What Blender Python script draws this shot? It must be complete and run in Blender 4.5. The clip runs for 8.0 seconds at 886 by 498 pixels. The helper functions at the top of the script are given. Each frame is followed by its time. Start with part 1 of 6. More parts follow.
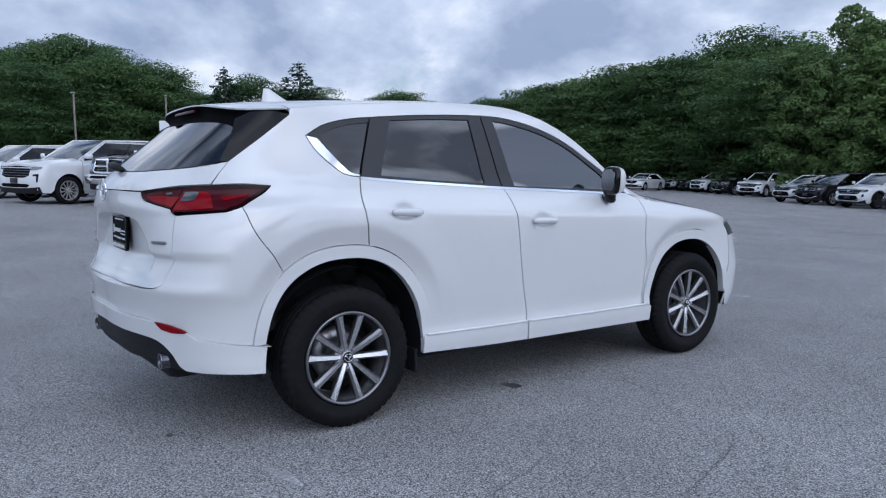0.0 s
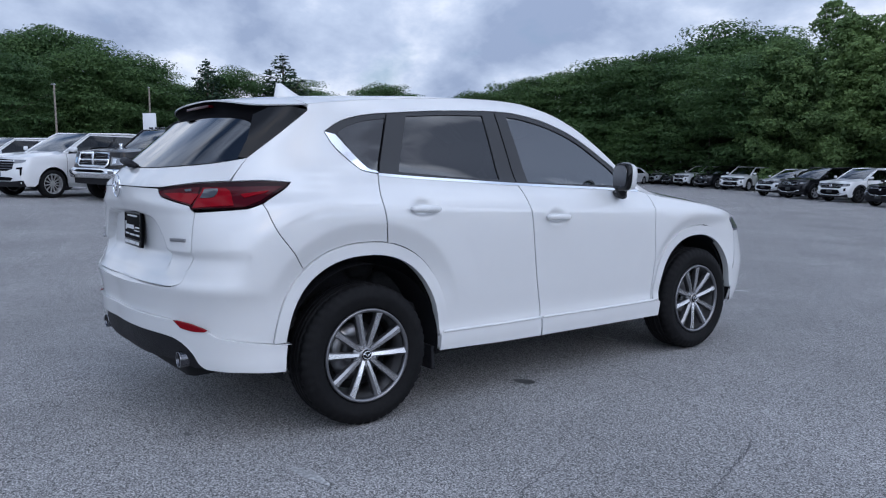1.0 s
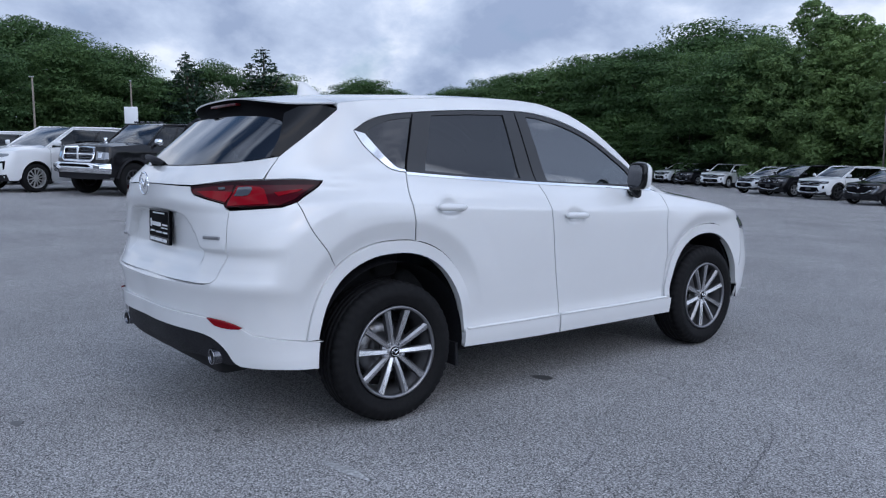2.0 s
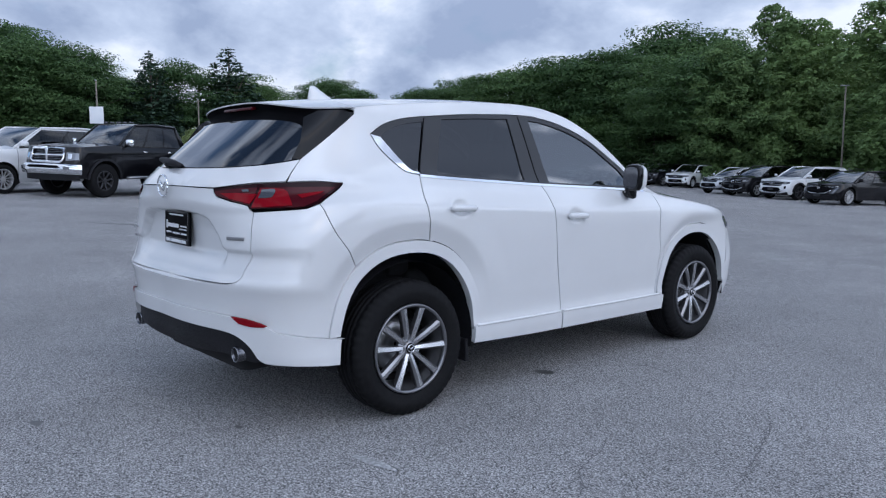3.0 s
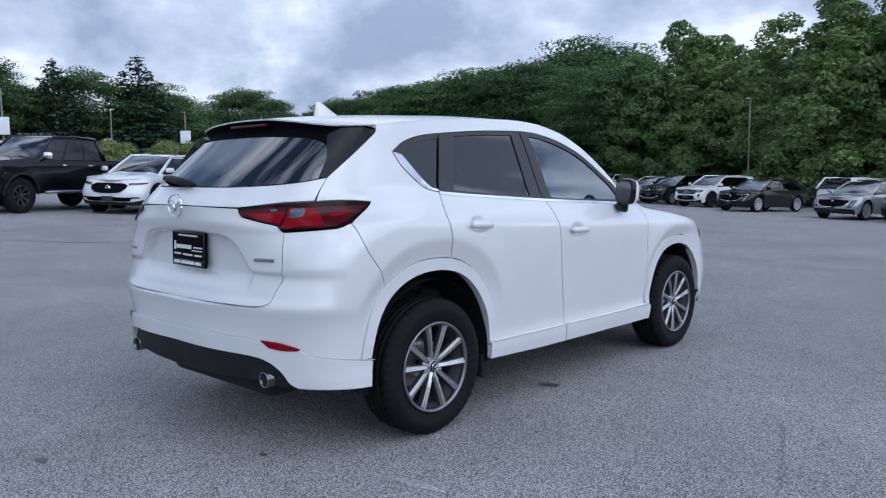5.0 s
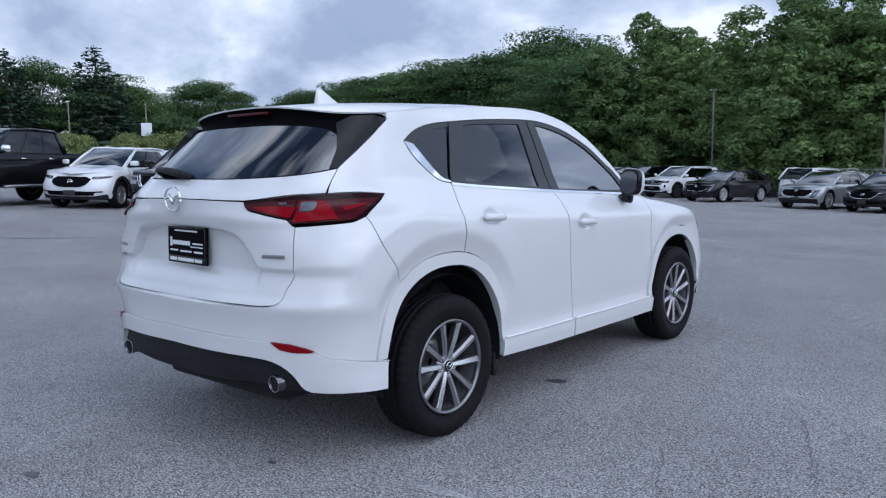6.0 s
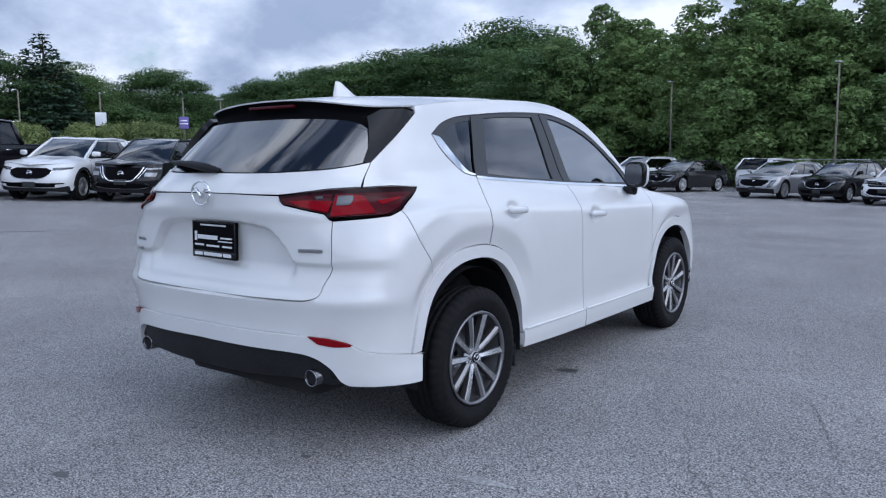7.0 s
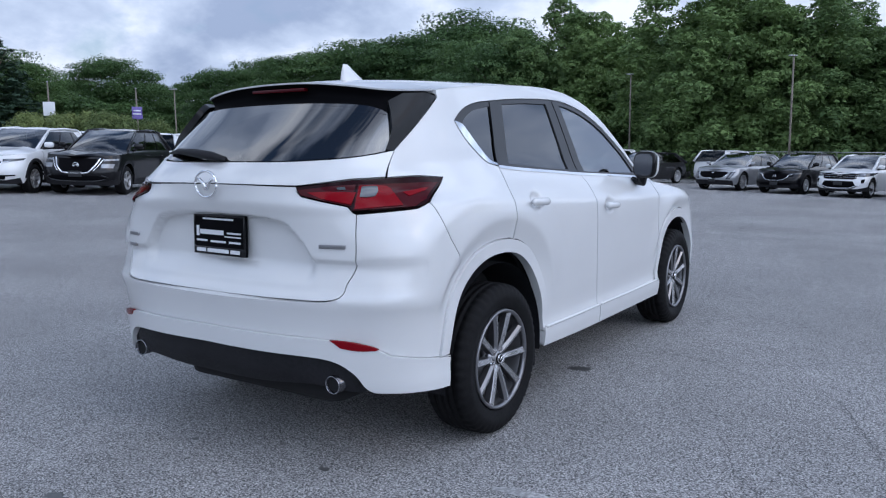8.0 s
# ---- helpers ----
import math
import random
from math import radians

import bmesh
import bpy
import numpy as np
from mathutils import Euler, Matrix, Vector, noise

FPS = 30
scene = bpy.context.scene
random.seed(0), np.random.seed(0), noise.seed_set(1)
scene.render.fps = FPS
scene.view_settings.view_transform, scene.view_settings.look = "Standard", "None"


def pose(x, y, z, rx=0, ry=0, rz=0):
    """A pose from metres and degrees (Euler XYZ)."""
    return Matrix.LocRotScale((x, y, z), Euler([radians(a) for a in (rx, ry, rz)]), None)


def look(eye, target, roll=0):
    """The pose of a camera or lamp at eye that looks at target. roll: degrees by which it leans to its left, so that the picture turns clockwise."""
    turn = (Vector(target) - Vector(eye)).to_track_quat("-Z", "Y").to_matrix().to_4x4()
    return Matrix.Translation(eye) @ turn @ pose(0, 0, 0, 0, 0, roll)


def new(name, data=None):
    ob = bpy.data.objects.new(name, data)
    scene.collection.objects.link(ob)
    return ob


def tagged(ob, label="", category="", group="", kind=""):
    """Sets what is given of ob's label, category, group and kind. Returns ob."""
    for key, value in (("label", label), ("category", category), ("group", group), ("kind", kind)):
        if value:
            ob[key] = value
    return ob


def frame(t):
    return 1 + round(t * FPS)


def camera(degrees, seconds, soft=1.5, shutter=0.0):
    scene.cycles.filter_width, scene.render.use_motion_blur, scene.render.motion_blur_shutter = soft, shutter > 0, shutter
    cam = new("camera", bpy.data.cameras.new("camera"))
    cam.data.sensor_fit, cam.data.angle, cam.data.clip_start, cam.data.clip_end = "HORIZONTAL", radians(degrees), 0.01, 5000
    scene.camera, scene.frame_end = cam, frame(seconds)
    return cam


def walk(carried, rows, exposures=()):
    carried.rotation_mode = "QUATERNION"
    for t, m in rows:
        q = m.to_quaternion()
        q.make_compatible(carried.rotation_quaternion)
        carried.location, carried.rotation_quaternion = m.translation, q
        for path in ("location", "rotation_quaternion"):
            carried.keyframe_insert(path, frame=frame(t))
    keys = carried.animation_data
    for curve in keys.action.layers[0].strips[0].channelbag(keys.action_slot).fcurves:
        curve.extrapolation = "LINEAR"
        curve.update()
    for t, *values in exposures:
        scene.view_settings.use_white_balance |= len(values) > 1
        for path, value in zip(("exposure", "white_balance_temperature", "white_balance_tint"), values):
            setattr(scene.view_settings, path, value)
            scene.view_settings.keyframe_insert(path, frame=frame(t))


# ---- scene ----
cam = camera(61.1, 8.0, soft=1.2)
PATH = [
    (0, (4.238, -1.726, 1.275), (2.601, -0.594, 1.08), -0.5),
    (0.5, (4.225, -1.825, 1.283), (2.601, -0.675, 1.08), -0.5),
    (1, (4.119, -1.866, 1.293), (2.51, -0.698, 1.08), -0.4),
    (1.5, (4.035, -1.95, 1.307), (2.44, -0.763, 1.086), -0.2),
    (3, (3.965, -2.369, 1.324), (2.446, -1.088, 1.1), -0.1),
    (3.5, (3.807, -2.454, 1.346), (2.326, -1.129, 1.127), -0.1),
    (4, (3.735, -2.594, 1.358), (2.293, -1.225, 1.149), -0.2),
    (4.5, (3.687, -2.722, 1.366), (2.282, -1.313, 1.167), -0.3),
    (6, (3.273, -2.796, 1.356), (1.974, -1.291, 1.136), -0.7),
    (6.5, (3.142, -2.896, 1.367), (1.886, -1.358, 1.133), -0.7),
    (7, (3.021, -3.034, 1.376), (1.811, -1.46, 1.129), -0.7),
    (7.5, (2.854, -3.072, 1.359), (1.693, -1.465, 1.101), -0.7),
    (8, (2.626, -3.023, 1.361), (1.511, -1.384, 1.092), -0.6),
]
walk(cam, [(t, look(eye, target, roll)) for t, eye, target, roll in PATH], [(0.0, -0.06, 5690, 12), (8.0, 0.10, 5690, 12)])

# ---- world and light ----
CLOUD_SHIFT = (3.1, 7.7, 1.3)
SUN_ELEV, SUN_TURN = 32.0, -88.0   # degrees; turn: where the sun stands, from +y towards -x
_e, _a = radians(SUN_ELEV), radians(SUN_TURN)
_toward = Vector((-math.sin(_a) * math.cos(_e), math.cos(_a) * math.cos(_e), math.sin(_e)))


def link(nt, a, ao, b, bi):
    nt.links.new(a.outputs[ao], b.inputs[bi])


def node(nt, kind, operation=None, data_type=None, **values):
    n = nt.nodes.new(kind)
    if operation:
        n.operation = operation
    if data_type:
        n.data_type = data_type
    for key, value in values.items():
        n.inputs[key].default_value = value
    return n


def build_world():
    world = bpy.data.worlds.new("sky")
    scene.world = world
    world.use_nodes = True
    nt = world.node_tree
    nt.nodes.clear()
    out = nt.nodes.new("ShaderNodeOutputWorld")
    sky = nt.nodes.new("ShaderNodeTexSky")
    sky.sky_type = "NISHITA"
    sky.sun_disc = False
    sky.sun_elevation = radians(SUN_ELEV)
    sky.sun_rotation = radians(-SUN_TURN)
    sky.dust_density = 2.0
    clear = node(nt, "ShaderNodeBackground", Strength=0.10)
    link(nt, sky, 0, clear, "Color")
    # a layer of broken cloud, seen in perspective as on a level ceiling
    tc = nt.nodes.new("ShaderNodeTexCoord")
    sep = nt.nodes.new("ShaderNodeSeparateXYZ")
    link(nt, tc, "Generated", sep, 0)
    up = node(nt, "ShaderNodeMath", operation="MAXIMUM")
    link(nt, sep, "Z", up, 0)
    up.inputs[1].default_value = 0.0
    lift = node(nt, "ShaderNodeMath", operation="ADD")
    link(nt, up, 0, lift, 0)
    lift.inputs[1].default_value = 0.55
    flat = node(nt, "ShaderNodeCombineXYZ")
    for k in ("X", "Y"):
        q = node(nt, "ShaderNodeMath", operation="DIVIDE")
        link(nt, sep, k, q, 0)
        link(nt, lift, 0, q, 1)
        link(nt, q, 0, flat, k)
    link(nt, up, 0, flat, "Z")
    cover = node(nt, "ShaderNodeTexNoise", Scale=2.7, Detail=8.0, Roughness=0.50, Distortion=0.15)
    link(nt, flat, 0, cover, "Vector")
    cr = nt.nodes.new("ShaderNodeValToRGB")
    cr.color_ramp.elements[0].position, cr.color_ramp.elements[1].position = 0.33, 0.44
    # the cover is thinner overhead
    thin = node(nt, "ShaderNodeMath", operation="MULTIPLY_ADD")
    link(nt, up, 0, thin, 0)
    thin.inputs[1].default_value = -0.13
    link(nt, cover, 0, thin, 2)
    link(nt, thin, 0, cr, 0)
    body = node(nt, "ShaderNodeTexNoise", Scale=3.3, Detail=9.0, Roughness=0.55, Distortion=0.1)
    shift = node(nt, "ShaderNodeVectorMath", operation="ADD")
    link(nt, flat, 0, shift, 0)
    shift.inputs[1].default_value = CLOUD_SHIFT
    link(nt, shift, 0, body, "Vector")
    br = nt.nodes.new("ShaderNodeValToRGB")
    br.color_ramp.elements[0].position, br.color_ramp.elements[1].position = 0.38, 0.63
    br.color_ramp.elements[0].color = (0.37, 0.43, 0.55, 1)
    br.color_ramp.elements[1].color = (0.95, 0.96, 0.98, 1)
    mid = br.color_ramp.elements.new(0.52)
    mid.color = (0.60, 0.66, 0.76, 1)
    link(nt, body, 0, br, 0)
    # cloud is brighter overhead than near the horizon
    high = node(nt, "ShaderNodeMath", operation="MULTIPLY_ADD")
    link(nt, up, 0, high, 0)
    high.inputs[1].default_value, high.inputs[2].default_value = 0.45, 0.94
    # and brighter round the hidden sun
    side = node(nt, "ShaderNodeVectorMath", operation="DOT_PRODUCT")
    link(nt, tc, "Generated", side, 0)
    side.inputs[1].default_value = _toward
    near = node(nt, "ShaderNodeMath", operation="MAXIMUM")
    link(nt, side, "Value", near, 0)
    near.inputs[1].default_value = 0.0
    lobe = node(nt, "ShaderNodeMath", operation="POWER")
    link(nt, near, 0, lobe, 0)
    lobe.inputs[1].default_value = 1.5
    glow = node(nt, "ShaderNodeMath", operation="MULTIPLY_ADD")
    link(nt, lobe, 0, glow, 0)
    glow.inputs[1].default_value, glow.inputs[2].default_value = 1.25, 1.0
    lit = node(nt, "ShaderNodeMath", operation="MULTIPLY")
    link(nt, high, 0, lit, 0)
    link(nt, glow, 0, lit, 1)
    cloud = nt.nodes.new("ShaderNodeBackground")
    link(nt, lit, 0, cloud, "Strength")
    link(nt, br, 0, cloud, "Color")
    mix = nt.nodes.new("ShaderNodeMixShader")
    link(nt, cr, 0, mix, 0)
    link(nt, clear, 0, mix, 1)
    link(nt, cloud, 0, mix, 2)
    link(nt, mix, 0, out, 0)


build_world()
sun = new("sun", bpy.data.lights.new("sun", "SUN"))
sun.data.energy = 0.55
sun.data.angle = radians(110)
sun.data.color = (1.0, 0.985, 0.96)
sun.matrix_world = look(_toward * 60, (0, 0, 0))

# ---- materials ----
def mat(name, color, rough=0.5, metal=0.0, coat=0.0, spec=0.5):
    m = bpy.data.materials.new(name)
    m.use_nodes = True
    b = m.node_tree.nodes["Principled BSDF"]
    b.inputs["Base Color"].default_value = (*color, 1)
    b.inputs["Roughness"].default_value = rough
    b.inputs["Metallic"].default_value = metal
    b.inputs["Coat Weight"].default_value = coat
    b.inputs["Coat Roughness"].default_value = 0.03
    b.inputs["Specular IOR Level"].default_value = spec
    return m


def bsdf(m):
    return m.node_tree.nodes["Principled BSDF"]


def mottled(m, dark, light, scale, detail=6.0, lo=0.35, hi=0.65, rough=None, bump=0.0, bump_scale=None, coords="Object"):
    """Two-scale colour grain, roughness wear and fine relief on a plain material."""
    nt = m.node_tree
    b = bsdf(m)
    tc = nt.nodes.new("ShaderNodeTexCoord")
    n1 = node(nt, "ShaderNodeTexNoise", Scale=scale, Detail=detail, Roughness=0.6)
    link(nt, tc, coords, n1, "Vector")
    n2 = node(nt, "ShaderNodeTexNoise", Scale=scale * 0.09, Detail=4.0)
    link(nt, tc, coords, n2, "Vector")
    mx = node(nt, "ShaderNodeMix", data_type="FLOAT")
    mx.inputs[0].default_value = 0.4
    link(nt, n1, 0, mx, 2)
    link(nt, n2, 0, mx, 3)
    cr = nt.nodes.new("ShaderNodeValToRGB")
    cr.color_ramp.elements[0].position, cr.color_ramp.elements[1].position = lo, hi
    cr.color_ramp.elements[0].color, cr.color_ramp.elements[1].color = (*dark, 1), (*light, 1)
    link(nt, mx, 0, cr, 0)
    link(nt, cr, 0, b, "Base Color")
    if rough:
        rr = node(nt, "ShaderNodeMapRange")
        rr.inputs[3].default_value, rr.inputs[4].default_value = rough
        link(nt, n2, 0, rr, 0)
        link(nt, rr, 0, b, "Roughness")
    if bump:
        bp = node(nt, "ShaderNodeBump", Strength=bump, Distance=0.004)
        if bump_scale:
            n3 = node(nt, "ShaderNodeTexNoise", Scale=bump_scale, Detail=3.0)
            link(nt, tc, coords, n3, "Vector")
            link(nt, n3, 0, bp, "Height")
        else:
            link(nt, n1, 0, bp, "Height")
        link(nt, bp, 0, b, "Normal")
    return m


def paint(name, color, flake=0.0, rough=0.35, coat=1.0, spec=0.5, ior=1.45):
    """Clear-coated car paint with a faint dust film."""
    m = mat(name, color, rough, flake, coat, spec)
    nt = m.node_tree
    b = bsdf(m)
    tc = nt.nodes.new("ShaderNodeTexCoord")
    n = node(nt, "ShaderNodeTexNoise", Scale=3.0, Detail=5.0)
    link(nt, tc, "Object", n, "Vector")
    rr = node(nt, "ShaderNodeMapRange")
    rr.inputs[3].default_value, rr.inputs[4].default_value = 0.005, 0.04
    link(nt, n, 0, rr, 0)
    link(nt, rr, 0, b, "Coat Roughness")
    b.inputs["Coat IOR"].default_value = ior
    hs = nt.nodes.new("ShaderNodeHueSaturation")
    hs.inputs["Color"].default_value = (*color, 1)
    vr = node(nt, "ShaderNodeMapRange")
    vr.inputs[3].default_value, vr.inputs[4].default_value = 0.96, 1.03
    link(nt, n, 0, vr, 0)
    link(nt, vr, 0, hs, "Value")
    link(nt, hs, 0, b, "Base Color")
    return m


def glass(name, color, alpha_mix):
    """Tinted window glass: a sharp mirror over a see-through tint."""
    m = bpy.data.materials.new(name)
    m.use_nodes = True
    nt = m.node_tree
    nt.nodes.clear()
    out = nt.nodes.new("ShaderNodeOutputMaterial")
    tr = node(nt, "ShaderNodeBsdfTransparent", Color=(*color, 1))
    gl = node(nt, "ShaderNodeBsdfGlossy", Roughness=0.01)
    gl.inputs["Color"].default_value = (1, 1, 1, 1)
    lw = node(nt, "ShaderNodeLayerWeight", Blend=0.5)
    pw = node(nt, "ShaderNodeMath", operation="POWER")
    link(nt, lw, "Facing", pw, 0)
    pw.inputs[1].default_value = 4.0
    ad = node(nt, "ShaderNodeMath", operation="MULTIPLY_ADD")
    link(nt, pw, 0, ad, 0)
    ad.inputs[1].default_value, ad.inputs[2].default_value = 0.85, alpha_mix
    mx = nt.nodes.new("ShaderNodeMixShader")
    link(nt, ad, 0, mx, 0)
    link(nt, tr, 0, mx, 1)
    link(nt, gl, 0, mx, 2)
    link(nt, mx, 0, out, 0)
    return m


WHITE = paint("pearl white paint", (0.685, 0.69, 0.69), spec=0.3, ior=1.7)
GLOSS_BLACK = mat("gloss black trim", (0.006, 0.006, 0.007), 0.08, 0, 0, 0.3)
SATIN_BLACK = mat("satin black trim", (0.026, 0.027, 0.030), 0.40, 0, 0, 0.4)
PLASTIC = mottled(mat("black grained plastic", (0.02, 0.02, 0.022), 0.6, 0, 0, 0.22), (0.010, 0.010, 0.012), (0.018, 0.018, 0.021), 60, bump=0.25, bump_scale=700)
DARK = mat("dark cavity", (0.006, 0.006, 0.007), 0.9)
RUBBER = mottled(mat("tyre rubber", (0.012, 0.012, 0.013), 0.75, 0, 0, 0.12), (0.007, 0.007, 0.008), (0.013, 0.013, 0.0135), 40, rough=(0.6, 0.9), bump=0.15, bump_scale=300)
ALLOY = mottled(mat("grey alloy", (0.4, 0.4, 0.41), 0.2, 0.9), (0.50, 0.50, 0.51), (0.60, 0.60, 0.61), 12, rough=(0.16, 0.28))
# darker copy of the alloy: shade on facets, barrel and hub, put into the colour
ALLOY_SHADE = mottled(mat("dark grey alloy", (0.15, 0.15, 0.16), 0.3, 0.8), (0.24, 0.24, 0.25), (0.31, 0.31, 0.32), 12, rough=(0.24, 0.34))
CHROME = mat("chrome", (0.85, 0.86, 0.88), 0.06, 1.0)
STEEL = mat("brushed steel", (0.35, 0.35, 0.36), 0.35, 1.0)
TINT = glass("dark tinted glass", (0.022, 0.023, 0.025), 0.10)
REAR_TINT = glass("dark tinted rear glass", (0.022, 0.023, 0.025), 0.15)
CLEAR = glass("green tinted glass", (0.26, 0.31, 0.30), 0.22)
RED_LENS = mat("red lamp lens", (0.195, 0.003, 0.008), 0.08, 0, 0, 0.14)
RED_DARK = mat("dark red lamp lens", (0.014, 0.0015, 0.003), 0.06, 0, 0, 0.14)
LENS = mat("clear lamp lens", (0.22, 0.23, 0.25), 0.10, 0.5, 0.6)
SEAT = mottled(mat("black seat cloth", (0.02, 0.02, 0.022), 0.85), (0.012, 0.012, 0.013), (0.03, 0.03, 0.032), 90)
PLATE_WHITE = mat("white print", (0.75, 0.76, 0.78), 0.4)
DARK_TRIM = mat("dull black trim", (0.003, 0.003, 0.004), 0.7, 0, 0, 0.05)
BLADE = mat("smoked blade", (0.008, 0.0085, 0.010), 0.3, 0, 0, 0.25)
LIP = mat("dull rim lip", (0.22, 0.22, 0.23), 0.3, 0.8)
# darker still, for the shade on the spoke sides
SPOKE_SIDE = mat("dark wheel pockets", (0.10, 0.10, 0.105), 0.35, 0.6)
HEADLAMP = mat("smoked headlamp lens", (0.055, 0.058, 0.065), 0.10, 0.2, 0.5)
TIP = mat("dark exhaust steel", (0.13, 0.13, 0.14), 0.18, 1.0)
CHROME_DARK = mat("dark chrome", (0.30, 0.31, 0.33), 0.12, 1.0)
RED_DEEP = mat("deep red lens", (0.055, 0.003, 0.006), 0.08, 0, 0, 0.2)
REVERSE = mat("smoked clear lens", (0.075, 0.08, 0.09), 0.12, 0.3, 0.5)

# ---- mesh helpers ----
from mathutils.geometry import delaunay_2d_cdt


def part(name, bm, material, parent, label="", smooth=True, kind=""):
    """Link a bmesh as one mesh object under a thing or part."""
    me = bpy.data.meshes.new(name)
    if smooth:
        for f in bm.faces:
            f.smooth = True
    bm.to_mesh(me)
    bm.free()
    for m in (material if isinstance(material, (list, tuple)) else [material]):
        me.materials.append(m)
    ob = new(name, me)
    ob.parent = parent
    return tagged(ob, label, kind=kind)


def clone(ob, m, parent=None):
    """A second part on the same mesh."""
    o = new(ob.name.split(".")[0], ob.data)
    o.parent = parent or ob.parent
    o.matrix_local = m
    if "label" in ob:
        o["label"] = ob["label"]
    return o


def thing(name, label, category, group="", at=None, kind=""):
    ob = new(name)
    ob.empty_display_size = 0.1
    if at is not None:
        ob.matrix_world = at
    return tagged(ob, label, category, group, kind)


def box(bm, lo, hi, bevel=0.0, seg=2, m=None):
    c = [(a + b) / 2 for a, b in zip(lo, hi)]
    mt = Matrix.Translation(c) @ Matrix.Diagonal((*[b - a for a, b in zip(lo, hi)], 1))
    vs = bmesh.ops.create_cube(bm, size=1, matrix=(m or Matrix()) @ mt)["verts"]
    if bevel:
        es = list({e for v in vs for e in v.link_edges})
        bmesh.ops.bevel(bm, geom=es, offset=bevel, segments=seg, profile=0.6, affect="EDGES")


def rod(bm, a, b, r, r2=None, seg=10):
    a, b = Vector(a), Vector(b)
    d = b - a
    m = Matrix.Translation((a + b) / 2) @ d.to_track_quat("Z", "Y").to_matrix().to_4x4()
    bmesh.ops.create_cone(bm, cap_ends=True, segments=seg, radius1=r, radius2=r if r2 is None else r2, depth=d.length, matrix=m)


def lathe(bm, profile, seg=64, axis="x", close=True, m=None, mat_index=0):
    """Turn (radius, along) pairs round an axis through the origin."""
    rings = []
    for r, a in profile:
        ring = []
        for i in range(seg):
            t = 2 * math.pi * i / seg
            p = (a, r * math.cos(t), r * math.sin(t)) if axis == "x" else (r * math.cos(t), r * math.sin(t), a)
            ring.append(bm.verts.new((m @ Vector(p)) if m else p))
        rings.append(ring)
    pairs = list(zip(rings, rings[1:])) + ([(rings[-1], rings[0])] if close else [])
    for a, b in pairs:
        for i in range(seg):
            j = (i + 1) % seg
            f = bm.faces.new((a[i], a[j], b[j], b[i]))
            f.material_index = mat_index
    return rings


def tube(bm, pts, r, seg=8, flat=1.0):
    """Sweep a round section along points."""
    pts = [Vector(p) for p in pts]
    rings = []
    for i, p in enumerate(pts):
        d = (pts[min(i + 1, len(pts) - 1)] - pts[max(i - 1, 0)]).normalized()
        s = d.cross(Vector((0, 0, 1)))
        s = s.normalized() if s.length > 1e-4 else Vector((1, 0, 0))
        u = s.cross(d).normalized()
        rr = r[i] if isinstance(r, (list, tuple)) else r
        rings.append([bm.verts.new(p + rr * (math.cos(2 * math.pi * k / seg) * s + flat * math.sin(2 * math.pi * k / seg) * u)) for k in range(seg)])
    for a, b in zip(rings, rings[1:]):
        for k in range(seg):
            bm.faces.new((a[k], a[(k + 1) % seg], b[(k + 1) % seg], b[k]))
    bm.faces.new(rings[0][::-1])
    bm.faces.new(rings[-1])


def curve(points, n=8, closed=False):
    """A smooth line through a few points (Catmull-Rom)."""
    P = [np.array(p, float) for p in points]
    out = []
    k = len(P)
    for i in range(k if closed else k - 1):
        p1, p2 = P[i], P[(i + 1) % k]
        p0 = P[i - 1] if (closed or i > 0) else 2 * p1 - p2
        p3 = P[(i + 2) % k] if (closed or i < k - 2) else 2 * p2 - p1
        for j in range(n):
            t = j / n
            out.append(0.5 * (2 * p1 + (p2 - p0) * t + (2 * p0 - 5 * p1 + 4 * p2 - p3) * t * t + (3 * p1 - p0 - 3 * p2 + p3) * t ** 3))
    if not closed:
        out.append(P[-1])
    return [tuple(p) for p in out]


def spline(v, xs, ys):
    """Monotone cubic through knots."""
    xs, ys = np.asarray(xs, float), np.asarray(ys, float)
    h = np.diff(xs)
    d = np.diff(ys) / h
    m = np.zeros(len(xs))
    m[0], m[-1] = d[0], d[-1]
    ok = d[:-1] * d[1:] > 0
    w1, w2 = 2 * h[1:] + h[:-1], h[1:] + 2 * h[:-1]
    with np.errstate(divide="ignore", invalid="ignore"):
        m[1:-1] = np.where(ok, (w1 + w2) / (w1 / d[:-1] + w2 / d[1:]), 0)
    v = np.clip(np.asarray(v, float), xs[0], xs[-1])
    i = np.clip(np.searchsorted(xs, v, side="right") - 1, 0, len(xs) - 2)
    t = (v - xs[i]) / h[i]
    return (1 + 2 * t) * (1 - t) ** 2 * ys[i] + t * (1 - t) ** 2 * h[i] * m[i] + t * t * (3 - 2 * t) * ys[i + 1] + t * t * (t - 1) * h[i] * m[i + 1]


def step(a, b, v):
    t = np.clip((np.asarray(v, float) - a) / (b - a), 0, 1)
    return t * t * (3 - 2 * t)


def inside(poly, pts):
    """Even-odd test of many points against a closed outline."""
    x, y = pts[:, 0], pts[:, 1]
    res = np.zeros(len(pts), bool)
    px, py = np.array(poly)[:, 0], np.array(poly)[:, 1]
    qx, qy = np.roll(px, -1), np.roll(py, -1)
    for a, b, c, d in zip(px, py, qx, qy):
        if b != d:
            res ^= ((b > y) != (d > y)) & (x < (c - a) * (y - b) / (d - b) + a)
    return res


def densify(poly, gap):
    out = []
    for a, b in zip(poly, poly[1:] + poly[:1]):
        n = max(1, int(math.hypot(b[0] - a[0], b[1] - a[1]) / gap + 0.5))
        out += [(a[0] + (b[0] - a[0]) * k / n, a[1] + (b[1] - a[1]) * k / n) for k in range(n)]
    return out


